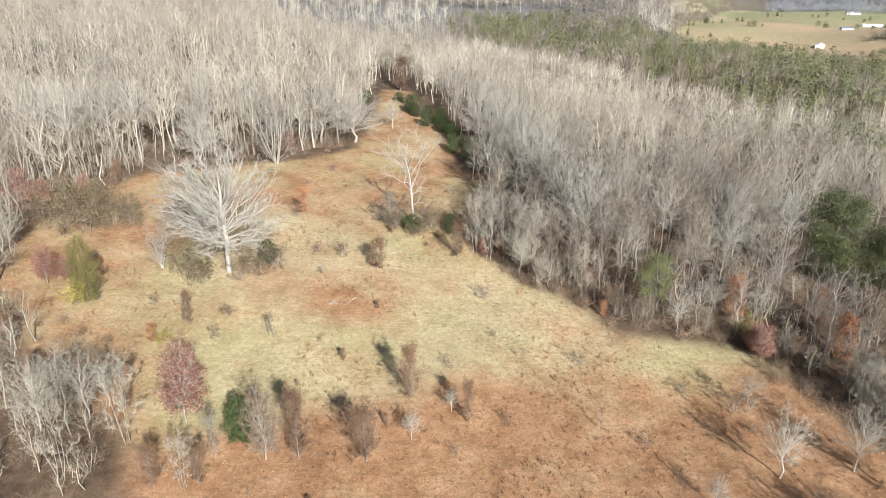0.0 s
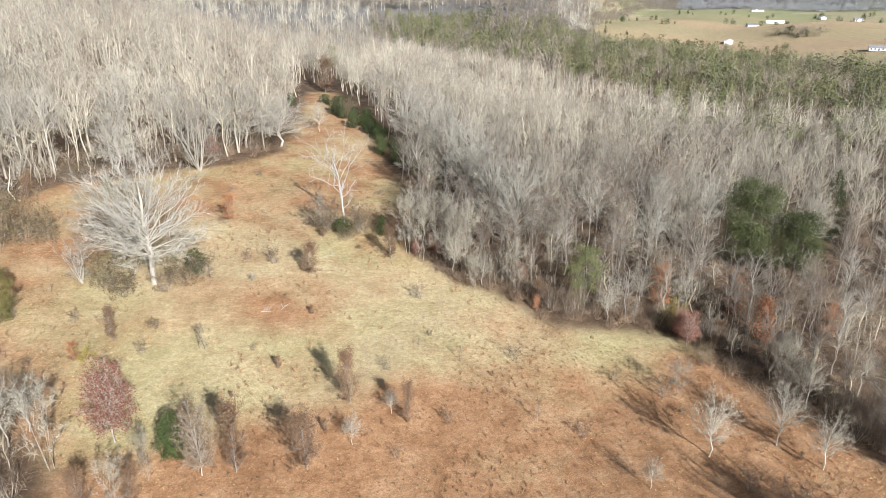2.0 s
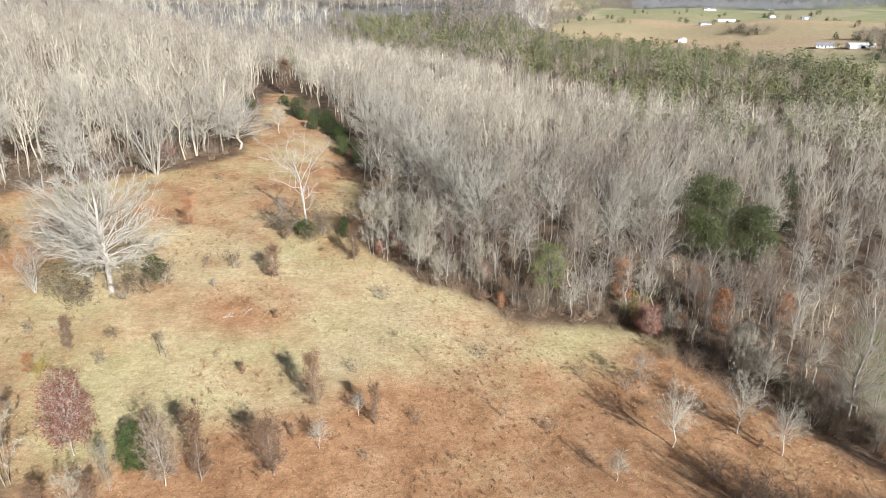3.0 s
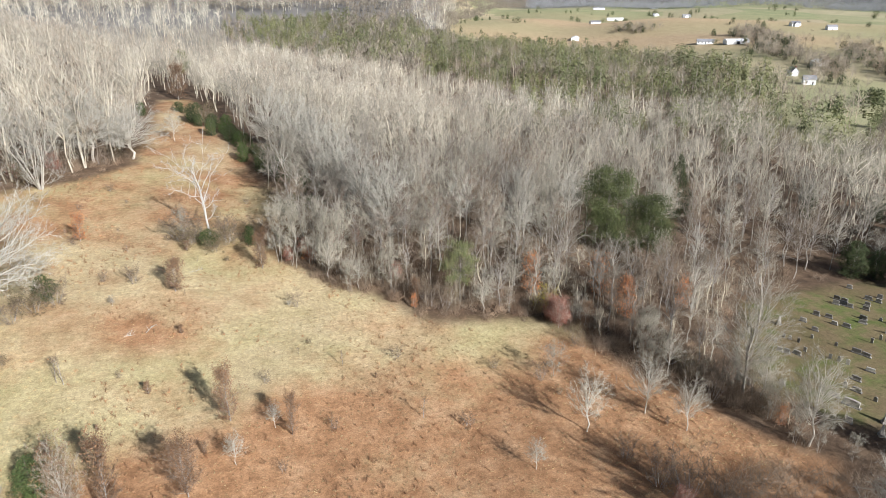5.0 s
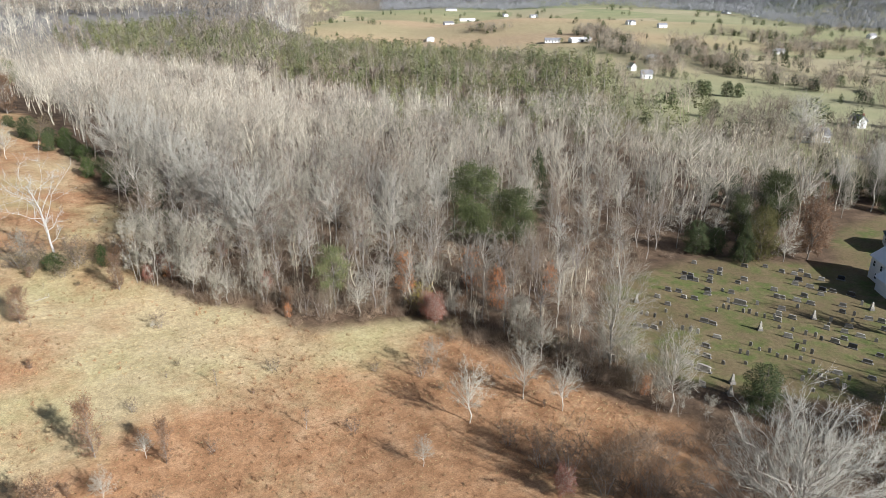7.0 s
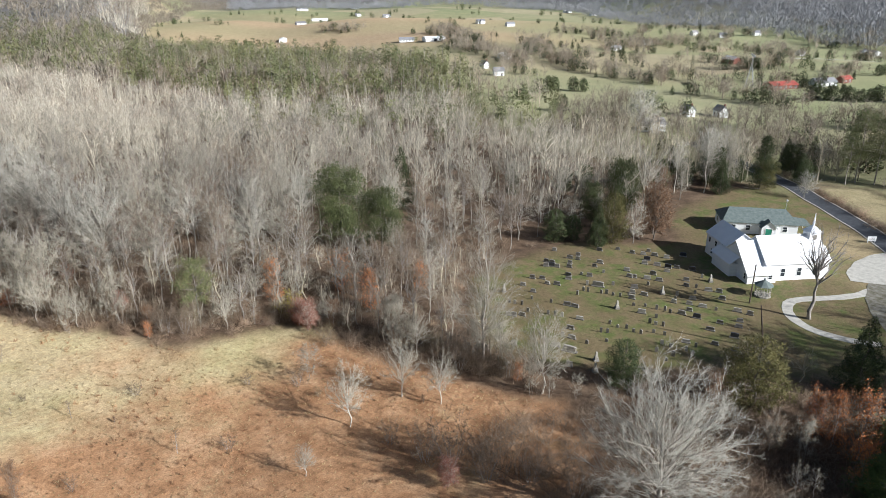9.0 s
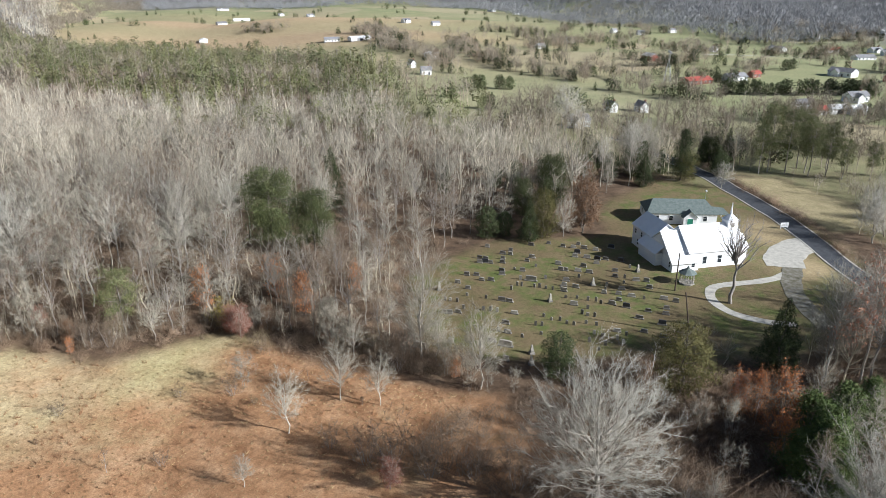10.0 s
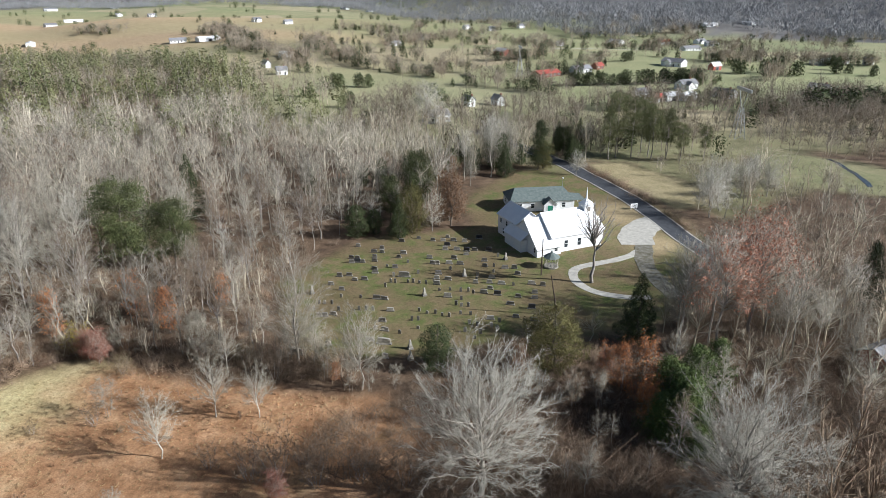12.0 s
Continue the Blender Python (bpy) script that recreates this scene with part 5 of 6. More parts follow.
for (ax, ay), (bx, by) in zip(WEST, WEST[1:]):
    for _ in range(int(math.hypot(bx - ax, by - ay) / 4)):
        k, kind = rng.uniform(), ("bramble", "thicket", "russet", "bramble", "young", "crimson")[rng.integers(0, 6)]
        plant(kind, ax + (bx - ax) * k + rng.normal() * 2 - 2, ay + (by - ay) * k + rng.normal() * 2 + 1, {"bramble": 5, "thicket": 5.5, "russet": 6, "young": 9, "crimson": 6}[kind] * rng.uniform(0.6, 1.2), rng.uniform(0, 360), 1.2, group="shrubs along the meadow's upper edge")
    n = int(math.hypot(bx - ax, by - ay) * 2)
    k = rng.uniform(0, 1, n)
    rim.append(np.stack([ax + (bx - ax) * k + rng.normal(size=n) * 3 - 3, ay + (by - ay) * k + rng.normal(size=n) * 3 + 2], 1))
ROADSIDE = [(172, 31), (190, 46), (201, 57), (216, 74), (226, 86), (250, 120)]
for (ax, ay), (bx, by) in zip(ROADSIDE, ROADSIDE[1:]):
    n = int(math.hypot(bx - ax, by - ay) * 0.5)
    k = rng.uniform(0, 1, n)
    rim.append(np.stack([ax + (bx - ax) * k + rng.normal(size=n) * 0.6, ay + (by - ay) * k + rng.normal(size=n) * 0.6], 1))
wood("edge_brush", "dense brown brush along the wood's edge", brush_v, tree_rows(rng, np.concatenate(rim), 0.5, 1.3), TWIG_BROWN, "undergrowth")
low_brush = scatter(rng, [[(56, 46), (54, 58), (64, 60), (75, 55), (84, 50), (100, 44), (112, 24), (150, 26), (165, 20), (162, -14), (120, -16), (96, 4), (70, 10), (52, 30)]], 2.2)
wood("slope_brush", "dense tangled brown brush below the churchyard", brush_v, tree_rows(rng, low_brush, 0.5, 1.5), TWIG_BROWN, "undergrowth")

def hill_tree(seed):
    """A rounded bare crown on a far hill, of fine upright twigs."""
    r = np.random.default_rng(seed)
    p = r.normal(size=(34, 3)) * np.array([2.5, 2.5, 2.2]) + np.array([0, 0, 6.0])
    p[:, 2] = np.abs(p[:, 2])
    return slivers(r, p, p + np.concatenate([r.normal(size=(34, 2)) * 0.9, r.uniform(1.2, 3.2, (34, 1))], 1), np.full(34, 0.55))


HILL = [hill_tree(95 + i) for i in range(4)]
hx = rng.uniform(-700, 2600, 90000)
hy = rng.uniform(-300, 2500, 90000)
hr, ht = np.hypot(hx, hy), np.degrees(np.arctan2(hx, hy))
limit = hill_edge(ht)
ok = (hr > limit - 60 + 60 * np.sin(ht / 3)) & (hr < limit + np.where((ht > 10) & (ht < 25), 1000, 420)) & (ht > -40) & (ht < 95) & ((ht > 10) | (hr > 900))
hills = np.stack([hx[ok], hy[ok]], 1)[:14000]
left_hill = ht[ok][:14000] < 24
# the far hills' grey-blue and low contrast imitate air haze by colour
wood("hill_woodland", "leafless woods on the far hills, tinted grey-blue for haze", HILL, tree_rows(rng, hills[~left_hill], 0.9, 1.5), HAZY_TWIGS, vary=0.25)
wood("near_hill_woodland", "brown-grey leafless woods on the nearer hill", HILL, tree_rows(rng, hills[left_hill], 0.9, 1.5), TWIG_MAUVE, vary=0.5)

# ---- valley trees ----
FAR_CEDAR = [far_green(85 + i, 8, (7, 6, 5)[i], 250, 0.75, ("round", "round", "cone")[i], 0.03)[1] for i in range(3)]
# lines of trees along streams, lanes and fences
BELTS = [[(541, 650), (513, 591), (445, 484), (424, 436), (398, 385), (359, 338)], [(514, 473), (431, 368), (411, 319), (407, 286), (402, 246)],
         [(590, 429), (668, 438), (723, 427)],
         [(679, 578), (702, 543), (702, 493)],
         [(570, 110), (608, 92), (618, 57), (632, 1)],
         [(488, 267), (512, 250), (520, 234)],
         [(852, 353), (901, 297), (929, 205)],
         [(1011, 467), (984, 325), (970, 208)],
         [(972, 94), (999, 7)],
         [(382, 221), (382, 178), (383, 157)],
         [(351, 124), (377, 96), (402, 66)],
         [(363, 59), (394, 32), (431, -1)],
         [(514, 844), (526, 783)],
         [(546, 633), (507, 528)]]
belt = []
for line in BELTS:
    for (ax, ay), (bx, by) in zip(line, line[1:]):
        n = int(math.hypot(bx - ax, by - ay) / 1.3)
        k = rng.uniform(0, 1, n)
        belt.append(np.stack([ax + (bx - ax) * k + rng.normal(size=n) * 7, ay + (by - ay) * k + rng.normal(size=n) * 7], 1))
for x, y in scatter(rng, [[(420, 60), (400, 260), (470, 420), (640, 560), (900, 560), (960, 300), (900, 40), (600, -20)]], 68):
    n = rng.integers(8, 26)
    along = rng.normal(size=(n, 1)) * 18 * unit(rng.normal(size=2))[None]
    belt.append(np.array([x, y])[None] + along + rng.normal(size=(n, 2)) * 4)
belt = np.concatenate(belt)
green_share = rng.uniform(size=len(belt)) < 0.3
wood("hedge_evergreens", "dark evergreens in valley hedgerows", FAR_CEDAR, tree_rows(rng, belt[green_share], 0.6, 1.2), LEAF_HEDGE)
belt = belt[~green_share]
wood("stream_belt_woodland", "bare grey-brown trees along a valley stream", PUFF, tree_rows(rng, belt, 0.6, 1.15), TWIG_MAUVE)
wood("field_brush", "grey-brown brush and saplings in a field beyond the road", BUSH_BARE, tree_rows(rng, scatter(rng, [[(176, 22), (196, 38), (214, 26), (236, 10), (240, -40), (180, -30)]], 8.5), 0.35, 0.95), TWIG_MAUVE)
LOWWOOD = [(196, 178), (200, 140), (212, 112), (232, 100), (250, 76), (262, 60), (300, 52), (340, 36), (335, -5), (430, -40), (440, 40), (385, 72), (357, 110), (350, 145), (300, 168), (320, 225), (262, 222)]
low = scatter(rng, [LOWWOOD], 5.6)
low = low[(np.sin(low[:, 0] / 17) * np.sin(low[:, 1] / 13) + rng.normal(size=len(low)) * 0.4) > -0.25]
wood("valley_woodland", "bare brown-grey trees below the road", HAZE_BARE, tree_rows(rng, low, 0.45, 0.85), TWIG_MAUVE)
lg = scatter(rng, [LOWWOOD], 24)
wood("valley_evergreens", "dark evergreens among bare valley trees", FAR_CEDAR, tree_rows(rng, lg, 0.6, 1.2), LEAF_HEDGE)
spots = scatter(rng, [PASTURE], 120, keep=lambda x, y: np.hypot(x, y) < 1500)
spots = np.concatenate([spots + rng.normal(size=spots.shape) * 14 for _ in range(3)])
wood("pasture_trees", "scattered dark trees and hedges in far pasture", FAR_CEDAR, tree_rows(rng, spots, 0.6, 1.3), LEAF_HEDGE)
row = np.array([(410 + 48 * k, 166 - 69 * k) for k in np.linspace(0, 1, 20)]) + rng.normal(size=(20, 2)) * 2
for x, y in row:
    plant("cedar_small", x, y, rng.uniform(6, 10), rng.uniform(0, 360), 1.2, label="dark cedar in a row beside pasture", group="cedars in a row along the pasture")
for x, y in ((510, 83), (514, 87), (519, 70), (530, 67), (522, 50), (557, 29), (563, 22), (565, 7), (529, 190), (532, 171), (542, 170), (533, 240), (551, 250), (506, 254), (510, 246), (584, 31), (322, 276), (329, 267), (332, 262), (272, 227), (329, 287)):
    plant("cedar_small", x, y, rng.uniform(7, 11), rng.uniform(0, 360), 1.1, label="dark cedar standing alone in valley pasture", group="cedars dotted over the pasture")
for x, y, tall in ((245.5, 79, 24), (248, 74, 22.5), (254, 69.5, 20), (253.5, 62.5, 17), (251.5, 57, 14), (257, 50, 13), (250, 67, 19), (260, 74, 21), (258, 64, 18), (240, 80, 17)):
    plant("pine", x, y, tall, rng.uniform(0, 360), 0.8, label="tall slender pine in a roadside stand", group="pines beside the road")
for x, y, tall in ((195.6, 104.4, 22), (206, 102.5, 20), (201, 107, 19), (188, 110, 17), (183, 105, 14), (238, 88, 14), (243, 84, 12)):
    plant(("silver", "tall")[rng.integers(0, 2)], x, y, tall, rng.uniform(0, 360), 0.8, label="tall bare grey tree beside the country road", group="bare trees beside the road")
for x, y, tall in ((201.5, 35.7, 15), (214.5, 29.7, 12), (219.6, 23.3, 12), (226, 36, 9), (232, 30, 10)):
    plant("dome", x, y, tall, rng.uniform(0, 360), 0.9, label="broad bare grey tree in rough pasture", group="bare trees in rough pasture")
wood("roadside_hollow_woodland", "grey leafless trees in the hollow beside the road", FAR_BARE, tree_rows(rng, scatter(rng, [[(178, 112), (205, 105), (217, 97), (234, 117), (248, 143), (243, 180), (205, 175), (195, 150)]], 6.2), 0.45, 0.85), TWIG_GREY)
wood("road_bend_woodland", "brown-grey leafless trees past the road's bend", HAZE_BARE, tree_rows(rng, scatter(rng, [[(230, 86), (243, 85), (262, 78), (292, 100), (270, 150), (252, 118)]], 6.6), 0.4, 0.8), TWIG_MAUVE)
for x, y, tall in ((190, 117, 10), (199, 113, 9), (208, 110, 12), (216, 104, 10), (222, 112, 11), (204, 122, 11), (186, 127, 9), (229, 122, 12), (236, 96, 11), (243, 101, 12), (252, 96, 13)):
    plant(("cone", "cedar", "broadpine")[int(x) % 3], x, y, tall, 40 * x, 1.1, label="dark evergreen in the hollow beside the road", group="evergreens beside the road")
plant("darkpine", 212.5, 95, 17, 30, 0.8)
plant("cone", 229.5, 90, 10, 200, 1.2)
wood("bottomland_woodland", "brown leafless wood on low ground past the field", HAZE_BARE, tree_rows(rng, scatter(rng, [[(292, 42), (345, 36), (430, 34), (430, -60), (300, -60), (284, -14), (294, 18)]], 5.0), 0.3, 0.75), TWIG_MAUVE)
wood("rough_pasture_brush", "brown leafless brush filling rough ground past the meadow", BUSH_BARE, tree_rows(rng, scatter(rng, [[(231, 56), (241, 72), (262, 60), (284, 40), (250, 33), (237, 14), (215, 26), (207, 33), (222, 43)]], 6.4), 0.25, 0.7), TWIG_MAUVE)

# ---- grass ----
blades = [spikes(*(lambda r: (np.concatenate([r.normal(size=(5, 2)) * 0.1, np.full((5, 1), -0.03)], 1), np.concatenate([r.normal(size=(5, 2)) * 0.3, r.uniform(0.2, 0.5, (5, 1))], 1), np.full(5, 0.035)))(np.random.default_rng(190 + i))) for i in range(4)]
tufts = scatter(rng, [FIELD], 0.95, margin=1.0, keep=lambda x, y: (y < 165) & (y > 60))
wood("meadow_grass", "dry straw-coloured grass tufts over the meadow", blades, tree_rows(rng, tufts, 0.35, 0.85), STRAW, "grass")

for x, y in ((383, 26), (401, 20), (398, 12), (411, 3), (399, -2), (376, 13)):
    plant("cedar_small", x, y, rng.uniform(11, 15), rng.uniform(0, 360), 1.3, label="tall dark evergreen in a valley clump", group="evergreens in a valley clump")

# ---- church ----
def gable_block(parent, name, x0, y0, x1, y1, eave, ridge, along, wall_mat, roof_mat, over=0.35, thick=0.18):
    """Walls and a pitched roof with an overhang; the ridge runs along x or y."""
    bm = bmesh.new()
    if along == "x":
        m = (y0 + y1) / 2
        ring = [(x0, y0, -0.3), (x1, y0, -0.3), (x1, y1, -0.3), (x0, y1, -0.3)]
        tops = [(x0, y0, eave), (x1, y0, eave), (x1, y1, eave), (x0, y1, eave)]
        peaks = [(x0, m, ridge), (x1, m, ridge)]
    else:
        m = (x0 + x1) / 2
        ring = [(x0, y0, -0.3), (x1, y0, -0.3), (x1, y1, -0.3), (x0, y1, -0.3)]
        tops = [(x0, y0, eave), (x1, y0, eave), (x1, y1, eave), (x0, y1, eave)]
        peaks = [(m, y0, ridge), (m, y1, ridge)]
    b = [bm.verts.new(p) for p in ring]
    t = [bm.verts.new(p) for p in tops]
    p = [bm.verts.new(q) for q in peaks]
    if along == "x":
        faces = ((b[0], b[1], t[1], t[0]), (b[2], b[3], t[3], t[2]), (b[1], b[2], t[2], p[1], t[1]), (b[3], b[0], t[0], p[0], t[3]), (t[0], t[1], p[1], p[0]), (t[2], t[3], p[0], p[1]))
    else:
        faces = ((b[1], b[2], t[2], t[1]), (b[3], b[0], t[0], t[3]), (b[0], b[1], t[1], p[0], t[0]), (b[2], b[3], t[3], p[1], t[2]), (t[1], t[2], p[1], p[0]), (t[3], t[0], p[0], p[1]))
    for f in faces:
        bm.faces.new(f)
    wall = part("wall", bm, wall_mat, parent)
    half = ((y1 - y0) if along == "x" else (x1 - x0)) / 2
    slope = (ridge - eave) / half
    for side in (-1, 1):
        bm = bmesh.new()
        c = []
        for a in (0, 1):
            for d, dz in ((half + over, eave - over * slope), (0.0, ridge)):
                for lift in (0.02, thick):
                    if along == "x":
                        c.append(bm.verts.new(((x0 - over, x1 + over)[a], m + side * d, dz + lift)))
                    else:
                        c.append(bm.verts.new((m + side * d, (y0 - over, y1 + over)[a], dz + lift)))
        for q in ((0, 1, 3, 2), (4, 6, 7, 5), (0, 4, 5, 1), (2, 3, 7, 6), (1, 5, 7, 3), (0, 2, 6, 4)):
            bm.faces.new([c[i] for i in q])
        bmesh.ops.recalc_face_normals(bm, faces=bm.faces)
        part("roof", bm, roof_mat, parent)
    return wall


def window(parent, face, at, z, side, wide=0.9, tall=1.5, glass=GLASS, name="window", trim=WHITE_SIDING):
    """A framed window on a wall: face is 'front', 'back', 'left' or 'right'; at, side: where along and on which plane."""
    def slab(a0, a1, b0, b1, d0, d1):
        s = {"front": -1, "back": 1, "left": -1, "right": 1}[face]
        lo, hi = sorted((side + s * d0, side + s * d1))
        return boxed(a0, lo, b0, a1, hi, b1) if face in ("front", "back") else boxed(lo, a0, b0, hi, a1, b1)
    w = part(name, slab(at - wide / 2, at + wide / 2, z, z + tall, -0.05, 0.03), glass, parent)
    for a0, a1, b0, b1 in ((at - wide / 2 - 0.1, at - wide / 2, z, z + tall), (at + wide / 2, at + wide / 2 + 0.1, z, z + tall), (at - wide / 2 - 0.1, at + wide / 2 + 0.1, z + tall, z + tall + 0.12), (at - wide / 2 - 0.14, at + wide / 2 + 0.14, z - 0.08, z)):
        part("frame", slab(a0, a1, b0, b1, -0.02, 0.07), trim, w)
    if name == "window":
        part("glazing_bar", slab(at - wide / 2, at + wide / 2, z + tall / 2 - 0.03, z + tall / 2 + 0.03, -0.02, 0.05), trim, w)
    return w


CHURCH_TURN = -34.1


def slanted(parent, name, quad, thick, mat, label=""):
    """A roof slab over four corner points."""
    bm = bmesh.new()
    lo = [bm.verts.new(p) for p in quad]
    hi = [bm.verts.new((p[0], p[1], p[2] + thick)) for p in quad]
    bm.faces.new(lo[::-1])
    bm.faces.new(hi)
    n = len(quad)
    for k in range(n):
        bm.faces.new((lo[k], lo[(k + 1) % n], hi[(k + 1) % n], hi[k]))
    bmesh.ops.recalc_face_normals(bm, faces=bm.faces)
    return part(name, bm, mat, parent, label)


def prism(parent, name, outline, x0, x1, mat):
    """A wall block: an outline in y and z, drawn out along x."""
    bm = bmesh.new()
    a = [bm.verts.new((x0, y, z)) for y, z in outline]
    b = [bm.verts.new((x1, y, z)) for y, z in outline]
    bm.faces.new(a)
    bm.faces.new(b[::-1])
    n = len(outline)
    for k in range(n):
        bm.faces.new((a[k], b[k], b[(k + 1) % n], a[(k + 1) % n]))
    bmesh.ops.recalc_face_normals(bm, faces=bm.faces)
    return part(name, bm, mat, parent)


church = thing("church", 139.4, 62.1, 0.0, CHURCH_TURN, "white wooden country church with metal roofs and a steeple", "church")
gable_block(church, "nave", 4.6, 0.0, 18.8, 11.0, 4.2, 8.6, "x", WHITE_SIDING, WHITE_ROOF)
# side wing under one long, steep roof
prism(church, "wall", [(-1.0, -0.3), (-1.0, 2.4), (5.2, 7.7), (9.0, 4.8), (9.0, -0.3)], 0.0, 4.6, WHITE_SIDING)
prism(church, "wall", [(-1.0, -0.3), (-1.0, 2.4), (-0.02, 3.2), (-0.02, -0.3)], 4.6, 6.6, WHITE_SIDING)
slanted(church, "roof", [(-0.4, -1.5, 2.05), (7.0, -1.5, 2.05), (4.6, 0.0, 3.35), (4.6, 5.2, 7.78), (-0.4, 5.2, 7.78)], 0.14, WHITE_ROOF)
slanted(church, "roof", [(-0.4, 5.2, 7.78), (4.6, 5.2, 7.78), (4.6, 9.2, 4.75), (-0.4, 9.2, 4.75)], 0.14, WHITE_ROOF)
# two-storey rear wing and its lean-to
gable_block(church, "rear", 0.0, 9.0, 7.2, 18.6, 5.2, 7.9, "y", WHITE_SIDING, WHITE_ROOF)
prism(church, "wall", [(3.6, -0.3), (3.6, 3.0), (11.6, 3.0), (11.6, -0.3)], -1.8, 0.0, WHITE_SIDING)
slanted(church, "roof", [(-2.2, 3.2, 2.9), (0.0, 3.2, 4.6), (0.0, 12.0, 4.6), (-2.2, 12.0, 2.9)], 0.12, WHITE_ROOF)
# entrance end
gable_block(church, "vestibule", 18.8, 2.6, 21.2, 8.4, 3.2, 5.4, "x", WHITE_SIDING, WHITE_ROOF)
part("step", boxed(21.2, 4.0, -0.2, 22.4, 7.0, 0.35, bevel=0.03), STONE_PALE, church)
part("step", boxed(22.4, 4.0, -0.2, 22.8, 7.0, 0.17, bevel=0.03), STONE_PALE, church)
for a in (8.6, 12.4, 16.2):
    window(church, "front", a, 1.1, 0.0, 0.95, 1.75)
window(church, "front", 5.2, 1.0, -1.0, 0.8, 0.9)
window(church, "left", 0.2, 0.9, 0.0, 0.6, 1.3)
for b in (11.0, 14.0, 17.0):
    window(church, "left", b, 3.6 if b < 12 else 3.2, 0.0, 0.8, 1.2)
window(church, "left", 15.5, 0.8, 0.0, 0.8, 1.2)
window(church, "right", 5.5, 0.35, 21.2, 1.5, 2.1, GREEN_DOOR, "door")
steeple = part("steeple", boxed(16.3, 4.2, 6.8, 18.9, 6.8, 9.2), WHITE_SIDING, church)
bm = bmesh.new()
tube(bm, (17.6, 5.5, 9.2), (17.6, 5.5, 9.4), 2.05, 2.05, 4)
tube(bm, (17.6, 5.5, 9.4), (17.6, 5.5, 9.9), 1.95, 1.3, 8)
tube(bm, (17.6, 5.5, 9.9), (17.6, 5.5, 10.6), 1.3, 0.34, 8)
part("spire_skirt", bm, WHITE_ROOF, steeple)
bm = tube(bmesh.new(), (17.6, 5.5, 10.6), (17.6, 5.5, 13.6), 0.3, 0.03, 8)
part("spire", bm, WHITE_ROOF, steeple)
for a in (-1, 1):
    part("louvre", boxed(17.2, 5.5 + a * 1.3 - 0.04, 7.6, 18.0, 5.5 + a * 1.3 + 0.04, 8.8), STONE_GREY, steeple)
part("louvre", boxed(18.87, 5.1, 7.6, 18.95, 5.9, 8.8), STONE_GREY, steeple)

# ---- fellowship hall behind the church ----
hall = thing("church_hall", 165.3, 82.0, z_at(172, 82) - 0.1, CHURCH_TURN - 17, "low white hall with a hipped green-grey shingle roof", "hall")
part("wall", boxed(0.3, 0.3, -0.4, 18.7, 10.2, 2.9), WHITE_SIDING, hall)
for quad in ([(0, 0, 2.85), (19, 0, 2.85), (16.4, 5.2, 5.5), (2.4, 5.2, 5.5)], [(19, 10.5, 2.85), (0, 10.5, 2.85), (2.4, 5.2, 5.5), (16.4, 5.2, 5.5)]):
    slanted(hall, "roof", quad, 0.16, GREEN_ROOF)
slanted(hall, "roof", [(0, 10.5, 2.85), (0, 0, 2.85), (2.4, 5.2, 5.5)], 0.16, GREEN_ROOF)
slanted(hall, "roof", [(19, 0, 2.85), (19, 10.5, 2.85), (16.4, 5.2, 5.5)], 0.16, GREEN_ROOF)
porch = gable_block(hall, "porch", 9.5, -1.6, 13.0, 0.3, 2.5, 4.1, "y", WHITE_SIDING, GREEN_ROOF, over=0.3)
window(hall, "front", 11.25, 0.05, -1.6, 1.5, 2.1, GREEN_DOOR, "door")
for a in (3.0, 6.6, 15.6):
    window(hall, "front", a, 1.0, 0.3, 1.0, 1.3)
for b in (3.0, 7.0):
    window(hall, "left", b, 1.0, 0.3, 1.0, 1.3)
slanted(hall, "roof", [(18.7, 1.5, 2.5), (22.4, 1.5, 2.3), (22.4, 8.0, 2.3), (18.7, 8.0, 2.7)], 0.16, GREEN_ROOF, "flat porch roof")
for a, b in ((22.1, 1.8), (22.1, 7.7)):
    part("post", boxed(a - 0.1, b - 0.1, -0.3, a + 0.1, b + 0.1, 2.3), WHITE_SIDING, hall)

# ---- gazebo, poles, sign ----
gazebo = thing("gazebo", 135.8, 56.3, z_at(135.8, 56.3), CHURCH_TURN, "small open wooden gazebo with a pointed grey roof", "gazebo")
part("deck", tube(bmesh.new(), (0, 0, -0.2), (0, 0, 0.3), 1.7, 1.7, 8), STONE_PALE, gazebo)
bm = tube(bmesh.new(), (0, 0, 2.5), (0, 0, 3.5), 2.0, 0.3, 8)
part("roof", bm, GREEN_ROOF, gazebo)
part("cupola", tube(bmesh.new(), (0, 0, 3.5), (0, 0, 4.1), 0.32, 0.05, 8), GREEN_ROOF, gazebo)
for i in range(8):
    a = math.pi * (2 * i + 1) / 8
    part("post", tube(bmesh.new(), (1.5 * math.cos(a), 1.5 * math.sin(a), 0.3), (1.5 * math.cos(a), 1.5 * math.sin(a), 2.55), 0.08, 0.08, 6), WEATHERED, gazebo)
    c = a + math.pi / 4
    if i != 5:
        for z in (0.55, 1.05):
            part("rail", tube(bmesh.new(), (1.5 * math.cos(a), 1.5 * math.sin(a), z), (1.5 * math.cos(c), 1.5 * math.sin(c), z), 0.05, 0.05, 5), WEATHERED, gazebo)


